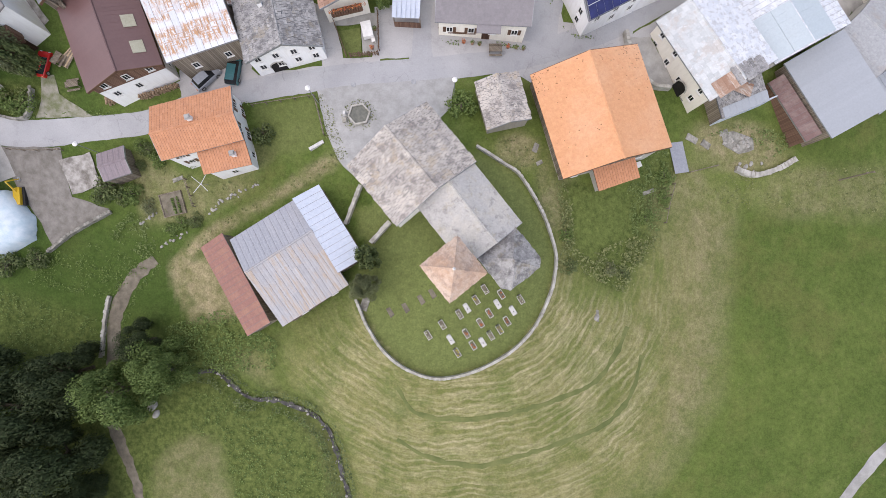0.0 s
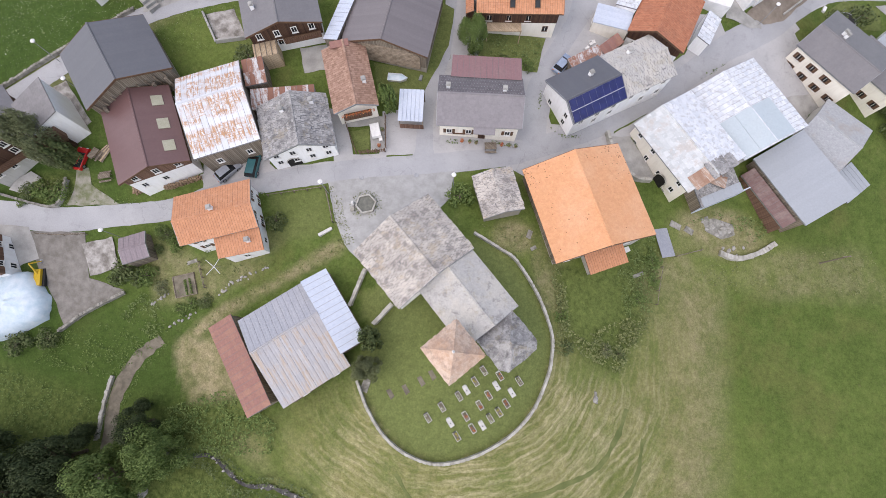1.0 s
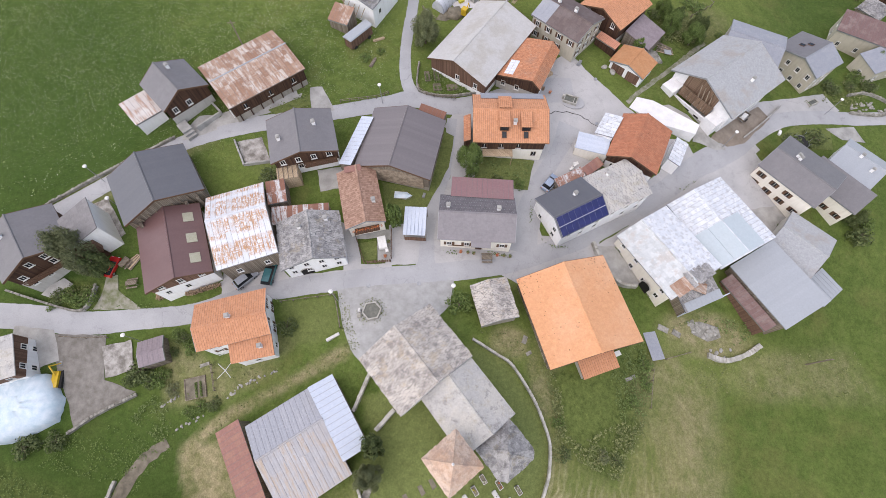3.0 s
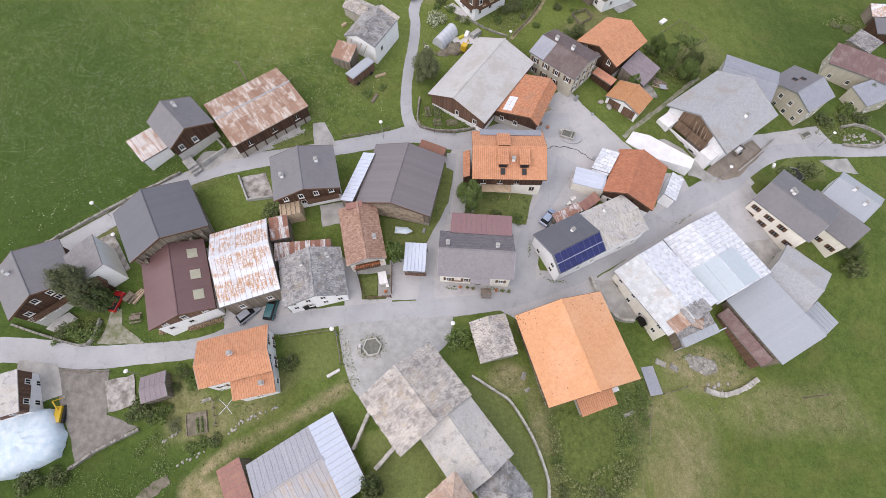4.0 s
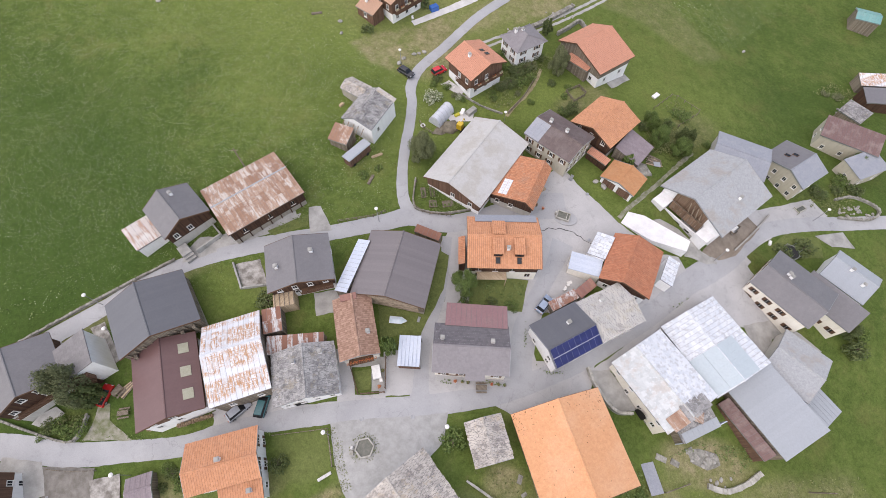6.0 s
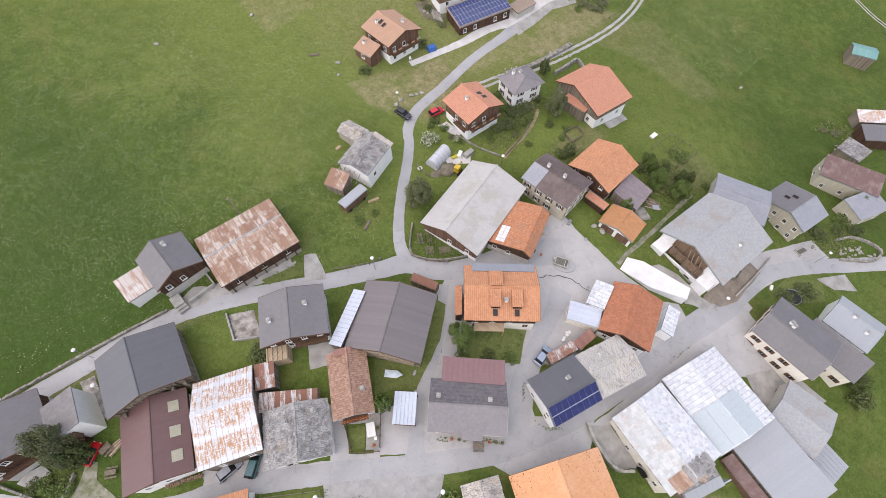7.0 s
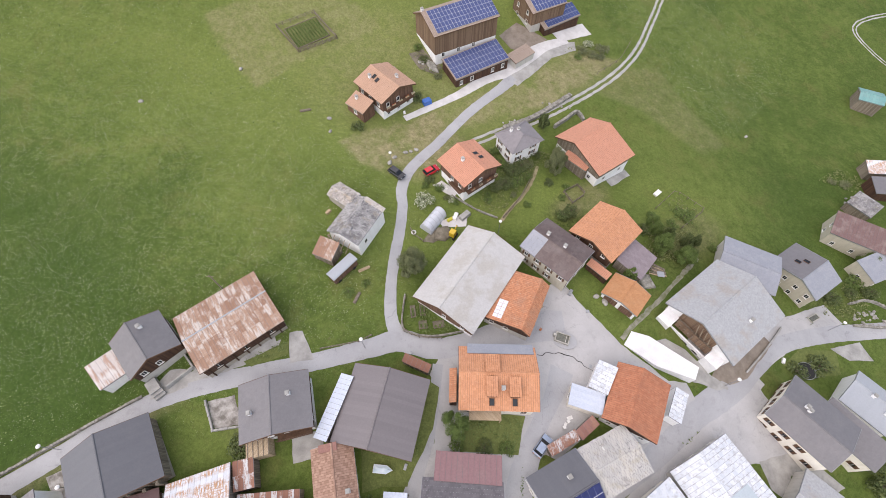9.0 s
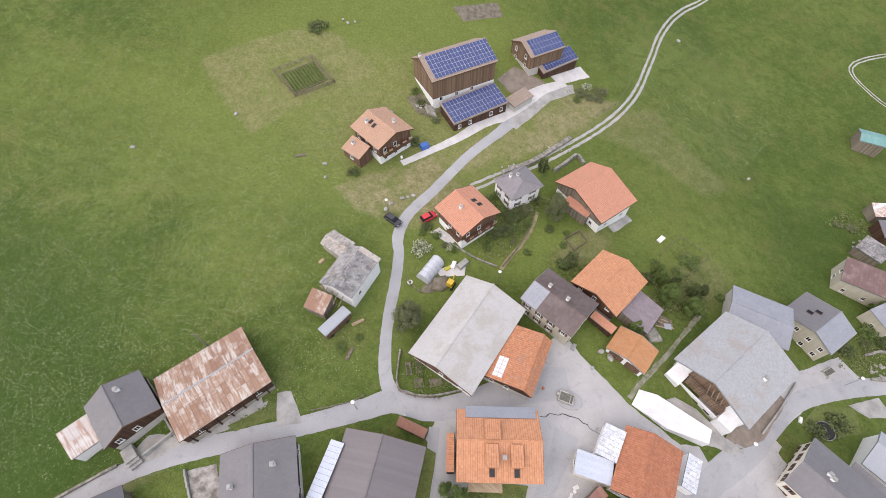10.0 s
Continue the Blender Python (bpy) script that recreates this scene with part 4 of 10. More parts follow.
ribbon("path_garage", [(36.9, 65.6), (41.0, 69.4), (46.6, 74.0), (53.0, 80.0), (58.5, 85.0)], 0.9, TRACK_GRAVEL, "faint trodden path behind the farmhouse", "path", lift=0.04, edge=0.3)
patch("pavement_lower", [(24.5, 33.3), (49.8, 50.0), (58.4, 53.2), (63.6, 58.7), (68.2, 51.0), (69.0, 45.6), (62.9, 45.0), (58.1, 44.4), (49.9, 47.1), (36.0, 38.4), (31.4, 35.4)], YARD_ASPHALT, "grey asphalt along the lower house walls", "pavement", lift=0.026)
patch("farm_drive", [(19.0, 133.0), (24.0, 140.0), (27.6, 145.0), (34.5, 149.0), (39.3, 150.6), (39.5, 147.5), (31.8, 142.9), (25.8, 135.8), (21.5, 131.4)], CONCRETE, "dusty pale drive up to the farm sheds", "drive", lift=0.07)
patch("pavement_corner", [(39.5, 46.5), (42.0, 51.5), (42.4, 58.2), (48.5, 58.0), (50.5, 53.0), (45.5, 48.5)], YARD_ASPHALT, "grey asphalt round the rust-roofed house", "pavement", lift=0.04)
patch("pavement_gap", [(-17.6, 37.9), (-15.0, 36.8), (-13.6, 30.4), (-8.6, 30.4), (-8.5, 29.0), (-17.0, 27.6), (-25.5, 26.6), (-37.0, 25.0), (-37.0, 29.3), (-28.8, 31.0), (-25.4, 28.4), (-16.6, 29.4)], YARD_ASPHALT, "asphalt strip in front of the farmhouses", "pavement", lift=0.031)
patch("pavement_barn", [(8.5, 29.6), (12.6, 27.4), (26.6, 31.4), (28.2, 36.4), (20.0, 33.0)], YARD_ASPHALT, "grey asphalt in front of the big barn", "pavement", lift=0.027)
patch("court_cream_house", [(60.2, 44.9), (69.2, 47.1), (77.4, 41.0), (72.9, 38.9), (66.3, 42.8), (63.7, 39.1), (61.4, 40.6)], CONCRETE, "grey court below the cream house", "concrete", lift=0.05)
patch("court_middle", [(-16.9, 44.6), (-17.4, 48.6), (-22.5, 47.6), (-21.6, 43.6)], CONCRETE, "pale concrete yard between houses", "concrete", lift=0.05)
patch("barn_ramp", [(-43.5, 56.5), (-26.5, 63.6), (-27.0, 61.2), (-43.0, 54.4)], CONCRETE, "concrete apron in front of a barn", "concrete", lift=0.06)
patch("parking_lane", [(19.6, 53.2), (23.4, 53.6), (27.6, 48.4), (22.0, 44.6), (18.4, 46.0)], YARD_ASPHALT, "grey asphalt parking place", "pavement", lift=0.038)
ribbon("driveway", [(-6.8, 117.4, 1.6), (-0.4, 121.6, 1.8), (6.5, 126.4, 2.2), (13.3, 132.3, 3.0), (19.0, 136.4, 4.8), (24.7, 141.4, 4.6), (30.1, 146.4, 3.4), (37.0, 150.6, 2.6)], 2.5, PALE_CONCRETE, "bright concrete driveway", "driveway", lift=0.075)
patch("barn_apron", [(32.5, 152.5), (42.5, 158.5), (45.0, 155.0), (35.0, 149.5)], PALE_CONCRETE, "bright concrete apron of a farm building", "concrete", lift=0.09)
TRACK = [(9.6, 112.1), (18.6, 117.3), (27.6, 122.3), (41.1, 132.9), (50.8, 142.1), (59.1, 152.9), (67.0, 167.9), (74.6, 183.2), (84.6, 197.0), (98.5, 209.9), (120, 226)]


def beside(points, off):
    out = []
    for k, (x, y) in enumerate(points):
        (x0, y0), (x1, y1) = points[max(k - 1, 0)], points[min(k + 1, len(points) - 1)]
        d = math.hypot(x1 - x0, y1 - y0)
        out.append((x - (y1 - y0) / d * off, y + (x1 - x0) / d * off))
    return out


for side in (-0.75, 0.75):
    ribbon("track", beside(TRACK, side), 0.75, GRAVEL, "pale gravel wheel rut of a farm track", "track", edge=0.2)
    ribbon("track", beside([(165, 150), (155.0, 160.3), (147.4, 170.4), (144.5, 180.4), (152.7, 186.9), (172, 193)], side * 0.8), 0.5, GRAVEL, "pale gravel wheel rut in a far meadow", "track", edge=0.2)
ribbon("path_west", [(-43.5, 3.1, 1.6), (-47.9, -0.5, 2.2), (-50.6, -5.7, 2.2), (-51.3, -12.7, 2.0), (-52.3, -19.8, 1.8), (-49.9, -25.8, 1.8), (-47.7, -31.0, 1.6), (-47.0, -38, 1.4)], 2, EARTH, "bare earth track beside a low wall", "path", edge=0.4)
ribbon("road_field", [(57.0, -40.5), (61.1, -34.5), (64.5, -30.1), (69.7, -26.0), (84, -18)], 1.8, CONCRETE, "pale field road in the meadow", "road")
ribbon("rut", [(-6.5, -15.0), (-3.1, -18.9), (5.5, -19.3), (13.9, -17.6), (20.9, -15.2), (24.8, -11.2), (26.8, -7.1)], 0.7, RUT_GRASS, "curved wheel rut in the mown meadow", "rut", lift=0.02, edge=0.35)
ribbon("rut", [(-6.6, -22.7), (-1.4, -25.4), (5.5, -26.4), (11.8, -24.8), (22.0, -21.6), (26.8, -17.8), (29.3, -11.4)], 0.7, RUT_GRASS, "long curved wheel rut in the mown meadow", "rut", lift=0.02, edge=0.35)
ribbon("brook", BROOK, 0.6, BROOK_STONE, "narrow stony brook in its bed", "brook", lift=-0.62, edge=0.5)


# ---- houses ----
def slope_frame(x0, x1, y_top, z_top, y_low, z_low):
    """Maps (u along the ridge, s down the slope, lift) to a point; returns it with the slope's length."""
    run, fall = y_low - y_top, z_low - z_top
    long = math.hypot(run, fall)
    dy, dz = run / long, fall / long
    ny, nz = (-dz, dy) if dy > 0 else (dz, -dy)
    if nz < 0:
        ny, nz = -ny, -nz
    return (lambda u, s, h: (u, y_top + dy * s + ny * h, z_top + dz * s + nz * h)), long


def tiles(frame_of, long, x0, x1, wide, deep, rnd, lift=0.05, rough=0.02, stagger=True, trim=None, gap=0.012):
    """Overlapping roof pieces as islands of one mesh."""
    g = Geo()
    rows = max(1, round(long / deep))
    deep = long / rows
    for r in range(rows):
        s0, s1 = r * deep, (r + 1) * deep + 0.04
        a, b = (trim(s0 + deep / 2) if trim else (x0, x1))
        if b - a < 0.15:
            continue
        n = max(1, round((b - a) / wide))
        w = (b - a) / n
        cuts = [a + w * k for k in range(n + 1)]
        if stagger and r % 2:
            cuts = [a] + [c + w / 2 for c in cuts[:-1]] + [b]
        if rough > 0.03:
            cuts = [a] + [c + rnd.uniform(-0.3, 0.3) * w for c in cuts[1:-1]] + [b]
        for c0, c1 in zip(cuts, cuts[1:]):
            j = rnd.uniform(-rough, rough)
            low = lift + j + rnd.uniform(0, rough)
            e = rnd.uniform(-rough, rough) * 2
            k = len(g.v)
            g.v += [frame_of(c0 + gap, s0, lift * 0.35 + j), frame_of(c1 - gap, s0, lift * 0.35 + j), frame_of(c1 - gap, s1 + e, low), frame_of(c0 + gap, s1 + e, low + rnd.uniform(-rough, rough) * 0.5), frame_of(c1 - gap, s1 + e, 0.0), frame_of(c0 + gap, s1 + e, 0.0)]
            g.f += [(k, k + 1, k + 2, k + 3), (k + 3, k + 2, k + 4, k + 5)]
    return g


# kind: (wide, deep, lift, unevenness, staggered)
COVER = {
    "tile": (0.36, 0.40, 0.045, 0.010, False),
    "slab": (0.46, 0.42, 0.06, 0.035, True),
    "sheet": (0.85, 2.60, 0.03, 0.006, False),
    "plate": (0.80, 0.80, 0.03, 0.012, False),
    "smooth": (0.60, 0.75, 0.015, 0.003, True),
    "roll": (0.55, 12.00, 0.025, 0.006, False),
    "shingle": (0.34, 0.32, 0.025, 0.008, True),
    "old_plate": (0.85, 0.70, 0.025, 0.012, True),
    "flat_tile": (0.40, 0.42, 0.018, 0.004, False),
    "diamond": (0.50, 0.45, 0.02, 0.005, True),
}
PANEL_RIM = plain("aluminium", (0.50, 0.52, 0.56), (0.58, 0.60, 0.63), 3.0, 15.0, 0.4, 0.3)
UNDERLAY = {"plate": SLATE_MID, "slab": SLATE, "tile": BROWN_TRIM, "sheet": SLATE_MID}
GAPS = {"plate": 0.018, "slab": 0.022, "tile": 0.012}
WINDOW_W, WINDOW_H = 0.80, 1.05


def ring_frame(w0, w1, z0, z1, t, y0, y1):
    """A rectangular frame of one piece."""
    g = Geo()
    for x, z, dx, dz in ((w0, z0, t, t), (w1, z0, -t, t), (w1, z1, -t, -t), (w0, z1, t, -t)):
        g.v += [(x, y0, z), (x, y1, z), (x + dx, y1, z + dz), (x + dx, y0, z + dz)]
    for i in range(4):
        j = (i + 1) % 4
        for c in range(4):
            d = (c + 1) % 4
            g.f.append((4 * i + c, 4 * j + c, 4 * j + d, 4 * i + d))
    return g


def window_meshes():
    w, h = WINDOW_W / 2, WINDOW_H
    f = ring_frame(-w - 0.05, w + 0.05, -0.05, h + 0.05, 0.10, -0.05, 0.06)
    p = Geo().box(-w, w, -0.04, 0.015, 0, h)
    bar = Geo().box(-0.03, 0.03, 0.015, 0.035, 0.04, h - 0.04)
    sill = Geo().box(-w - 0.14, w + 0.14, -0.04, 0.14, -0.15, -0.09)
    s = ring_frame(0, 0.42, -0.03, h + 0.03, 0.07, 0.01, 0.06)
    s.f.append((2, 6, 10, 14))
    d = ring_frame(-0.55, 0.55, -0.1, 2.1, 0.1, -0.05, 0.06)
    leaf = Geo().box(-0.45, 0.45, -0.05, 0.02, 0, 2.0)
    return {"frame": f.mesh("window", TRIM), "frame_dark": f.mesh("window", BROWN_TRIM), "pane": p.mesh("pane", GLASS), "bar": bar.mesh("glazing_bar", TRIM), "sill": sill.mesh("sill", TRIM), "shutter": s.mesh("shutter", BROWN_TRIM), "door": d.mesh("door", BROWN_TRIM), "leaf": leaf.mesh("door_leaf", DARK_WOOD)}


WM = window_meshes()
CHIMNEY = Geo().box(-0.28, 0.28, -0.28, 0.28, -0.9, 0.80).mesh("chimney", WHITE)
CHIMNEY_CAP = Geo().box(-0.36, 0.36, -0.36, 0.36, 0.80, 0.88).box(-0.3, 0.3, -0.22, 0.22, 1.0, 1.05).mesh("chimney_cap", CONCRETE)
SKYLIGHT = Geo().box(-0.42, 0.42, -0.60, 0.60, 0.0, 0.12)
SKYLIGHT = SKYLIGHT.mesh("skylight", BROWN_TRIM)
SKY_PANE = Geo().box(-0.34, 0.34, -0.52, 0.52, 0.12, 0.135).mesh("pane", GLASS)


def opening(house, kind, m, shutters=False, dark=False):
    if kind == "door":
        d = part("door", WM["door"], None, house, m=m)
        part("door_leaf", WM["leaf"], None, d)
        return d
    w = part("window", WM["frame_dark" if dark else "frame"], None, house, m=m)
    part("pane", WM["pane"], None, w)
    part("glazing_bar", WM["bar"], None, w)
    part("sill", WM["sill"], None, w)
    if shutters:
        part("shutter", WM["shutter"], None, w, m=pose(WINDOW_W / 2 + 0.06, 0, 0))
        part("shutter", WM["shutter"], None, w, m=pose(-WINDOW_W / 2 - 0.48, 0, 0))
    return w


def build_house(spec, roof, cover, wall, label, category="house", top=None, split=2.4, over=0.55, windows="SNEW", gap=2.6, shutters=False, chimneys=(), skylights=(), doors=(), balcony=(), sheets=False, storeys=None, ridge_cap=None, seed=0, rim_gap=0.035, roof_right=None, dark_frames=False, base=2.6, name="house", open_front=False, solar=()):
    """A gabled house. spec: middle x, y, the ridge's heading, length, reach to its left and right, ground, eaves and ridge heights.
    Local x runs along the ridge, +y is the ridge's left. windows: sides L (left), R (right), A (start gable), B (end gable)."""
    x, y, ang, long, wl, wr, zg, he, hr = spec
    rnd = random.Random(seed + int(x * 10) + int(y * 7))
    h = thing(name, pose(x, y, zg, 0, 0, ang), label, category)
    a, b = -long / 2, long / 2
    ia, ib = a + over, b - over
    slim = over * 0.8
    il, ir = (wl - slim if wl > 0.3 else 0.0), (wr - slim if wr > 0.3 else 0.0)

    def roof_z(yy):
        if yy >= 0:
            return hr - (hr - he) * (yy / wl if wl > 0.3 else 0)
        return hr - (hr - he) * (-yy / wr if wr > 0.3 else 0)

    thick = 0.14
    ring = [(-ir, -base), (il, -base), (il, roof_z(il) - thick), (0, hr - thick), (-ir, roof_z(-ir) - thick)]
    if il < 0.05 or ir < 0.05:
        ring = [q for k, q in enumerate(ring) if k != 3]
    part("wall", Geo().prism(ring, ia, ib), wall, h)
    if top:
        pr = 0.05
        ring2 = [(-ir - pr, split), (il + pr, split), (il + pr, roof_z(il + pr) - thick - 0.02), (0, hr - thick - 0.02), (-ir - pr, roof_z(-ir - pr) - thick - 0.02)]
        if il < 0.05 or ir < 0.05:
            ring2 = [q for k, q in enumerate(ring2) if k != 3]
        part("cladding", Geo().prism(ring2, ia - pr, ib + pr), top, h, "timber cladding")
    wide, deep, lift, uneven, stagger = COVER[cover]
    planes = []
    if wl > 0.3:
        planes.append((wl, 1))
    if wr > 0.3:
        planes.append((wr, -1))
    main_roof = roof
    for reach, sign in planes:
        roof = roof_right if roof_right and sign < 0 else main_roof
        fr, ln = slope_frame(a, b, 0.0, hr, sign * reach, he)
        deck = Geo()
        deck.v += [fr(a, 0, -thick), fr(b, 0, -thick), fr(b, ln, -thick), fr(a, ln, -thick), fr(a, 0, 0), fr(b, 0, 0), fr(b, ln, 0), fr(a, ln, 0)]
        deck.f += [(3, 2, 1, 0), (4, 5, 6, 7), (0, 1, 5, 4), (1, 2, 6, 5), (2, 3, 7, 6), (3, 0, 4, 7)]
        slope = part("roof_slope", deck, UNDERLAY.get(cover, roof), h)
        if sheets:
            rows = max(1, round(ln / deep))
            n = max(1, round(long / wide))
            w, d = long / n, ln / rows
            sheet = Geo()
            for k in range(5):
                sheet.v += [(-w / 2 + (w - 0.04) * k / 4, -0.02, 0.012 + 0.009 * (k % 2)), (-w / 2 + (w - 0.04) * k / 4, d + 0.01, 0.03 + 0.009 * (k % 2))]
            for k in range(4):
                sheet.f.append((2 * k, 2 * k + 2, 2 * k + 3, 2 * k + 1) if sign < 0 else (2 * k, 2 * k + 1, 2 * k + 3, 2 * k + 2))
            sheet.box(-w / 2, -w / 2 + 0.04, 0, d, 0.0, 0.035)
            me = sheet.mesh("roof_sheet", roof)
            fall = math.atan2(he - hr, reach)
            for r in range(rows):
                for k in range(n):
                    m = Matrix.Translation(fr(a + w * (k + 0.5), d * r, 0.0)) @ pose(0, 0, 0, math.degrees(fall) if sign > 0 else 0, 0, 0)
                    if sign < 0:
                        m = Matrix.Translation(fr(a + w * (k + 0.5), d * r, 0.0)) @ pose(0, 0, 0, -math.degrees(fall), 0, 0) @ Matrix.Diagonal((1, -1, 1, 1))
                    part("roof_sheet", me, None, slope, m=m)
        else:
            g = tiles(fr, ln, a, b, wide, deep, rnd, lift, uneven, stagger, gap=GAPS.get(cover, 0.012))
            if sign < 0:
                g.f = [f[::-1] for f in g.f]
            cov = part("covering", g, roof, slope)
            cov["kind"] = "stuff"
        # fascia board along the eaves and gutter
        part("fascia", Geo().box(a + 0.02, b - 0.02, sign * (reach - 0.05) - 0.03, sign * (reach - 0.05) + 0.03, he - thick - 0.14, he - thick + 0.02), BROWN_TRIM if top else IRON, h)
        for (pu, ps, side) in skylights:
            if side == sign:
                fall = math.degrees(math.atan2(hr - he, reach)) * -sign
                sk = part("skylight", SKYLIGHT, None, slope, m=Matrix.Translation(fr(a + pu * long, ps * ln, 0.03)) @ pose(0, 0, 0, fall, 0, 0))
                part("pane", SKY_PANE, None, sk)
        for (c0, c1, s0, s1, nu, ns, side, mat_) in solar:
            if side == sign:
                du, ds = (c1 - c0) * long / nu, (s1 - s0) * ln / ns
                pan = Geo().box(-du / 2 + rim_gap, du / 2 - rim_gap, -ds / 2 + rim_gap, ds / 2 - rim_gap, 0.0, 0.035)
                me = pan.mesh("solar_panel", mat_)
                rim = Geo().box(-du / 2 + 0.005, du / 2 - 0.005, -ds / 2 + 0.005, ds / 2 - 0.005, -0.012, 0.018).mesh("panel_frame", PANEL_RIM)
                fall = math.degrees(math.atan2(hr - he, reach)) * -sign
                for i in range(nu):
                    for j in range(ns):
                        pm = Matrix.Translation(fr(a + c0 * long + du * (i + 0.5), s0 * ln + ds * (j + 0.5), lift + 0.10)) @ pose(0, 0, 0, fall, 0, 0)
                        part("solar_panel", me, None, slope, m=pm)
                        part("panel_frame", rim, None, slope, m=pm)
    if len(planes) == 2:
        cap = Geo()
        n = max(2, int(long / 0.45))
        for k in range(n):
            u0, u1 = a + long * k / n, a + long * (k + 1) / n + 0.03
            cap.prism([(-0.17, hr - 0.03), (0.17, hr - 0.03), (0.09, hr + 0.10), (-0.09, hr + 0.10)], u0, u1)
        part("ridge_cap", cap, ridge_cap or roof, h)["kind"] = "stuff"
        for end in (a, b):
            for reach, sign in planes:
                fr, ln = slope_frame(a, b, 0.0, hr, sign * reach, he)
                g = Geo()
                e0, e1 = (end - 0.02, end + 0.03) if end < 0 else (end - 0.03, end + 0.02)
                g.v += [fr(e0, 0, -0.26), fr(e1, 0, -0.26), fr(e1, ln, -0.26), fr(e0, ln, -0.26), fr(e0, 0, 0.04), fr(e1, 0, 0.04), fr(e1, ln, 0.04), fr(e0, ln, 0.04)]
                g.f += [(3, 2, 1, 0), (4, 5, 6, 7), (0, 1, 5, 4), (1, 2, 6, 5), (2, 3, 7, 6), (3, 0, 4, 7)]
                part("barge_board", g, BROWN_TRIM if top else IRON, h)
    for pu, yy in chimneys:
        c = part("chimney", CHIMNEY, None, h, m=pose(a + pu * long, yy, roof_z(yy)))
        part("chimney_cap", CHIMNEY_CAP, None, c)
    # windows storey by storey
    levels = storeys if storeys is not None else ([1.0, 3.5] if he > 4.3 else [1.2])
    pr = 0.05 if top else 0.0
    sides = {"L": (il, ib - ia, 180), "R": (-ir, ib - ia, 0), "A": (ia, il + ir, -90), "B": (ib, il + ir, 90)}
    for side in windows:
        at, span, turn = sides[side]
        if span < 2.0:
            continue
        n = max(1, int((span - 0.6) / gap))
        for zl in levels:
            p2 = pr if (top and zl + 0.2 >= split) else 0.0
            for k in range(n):
                if rnd.random() < 0.12:
                    continue
                off = -span / 2 + span * (k + 0.5) / n
                if side in "LR":
                    px_, py_ = off + (ia + ib) / 2, at + (p2 if side == "L" else -p2)
                    turn_ = 0 if side == "R" else 180
                    m = pose(px_, py_, zl, 0, 0, 180 if side == "R" else 0)
                else:
                    px_, py_ = at + (p2 if side == "B" else -p2), off + (il - ir) / 2
                    if roof_z(py_) < zl + WINDOW_H + 0.35:
                        continue
                    m = pose(px_, py_, zl, 0, 0, 90 if side == "A" else -90)
                if side in "LR" and roof_z(at) < zl + WINDOW_H + 0.3:
                    continue
                opening(h, "window", m, shutters, dark_frames)
    for side, off, zl in doors:
        at, span, turn = sides[side]
        if side in "LR":
            opening(h, "door", pose(off, at, zl, 0, 0, 180 if side == "R" else 0))
        else:
            opening(h, "door", pose(at, off, zl, 0, 0, 90 if side == "A" else -90))
    for side, zl, c0, c1 in balcony:
        at, span, turn = sides[side]
        m = {"L": pose(0, il + pr, zl, 0, 0, 0), "R": pose(0, -ir - pr, zl, 0, 0, 180), "A": pose(ia - pr, (il - ir) / 2, zl, 0, 0, 90), "B": pose(ib + pr, (il - ir) / 2, zl, 0, 0, -90)}[side]
        u0, u1 = -span / 2 + c0 * span, -span / 2 + c1 * span
        bal = part("balcony", Geo().box(u0, u1, 0, 1.1, -0.14, 0.0), BROWN_TRIM, h, m=m)
        part("rail", Geo().box(u0, u1, 1.03, 1.10, 0.88, 0.98), BROWN_TRIM, bal)
        part("rail", Geo().box(u0, u1, 1.03, 1.10, 0.10, 0.18), BROWN_TRIM, bal)
        n = max(3, int((u1 - u0) / 0.32))
        post = Geo().box(-0.08, 0.08, 1.05, 1.08, 0.05, 0.92).mesh("baluster", RED_WOOD)
        for k in range(n + 1):
            part("baluster", post, None, bal, m=pose(u0 + (u1 - u0) * k / n, 0, 0))
    return h


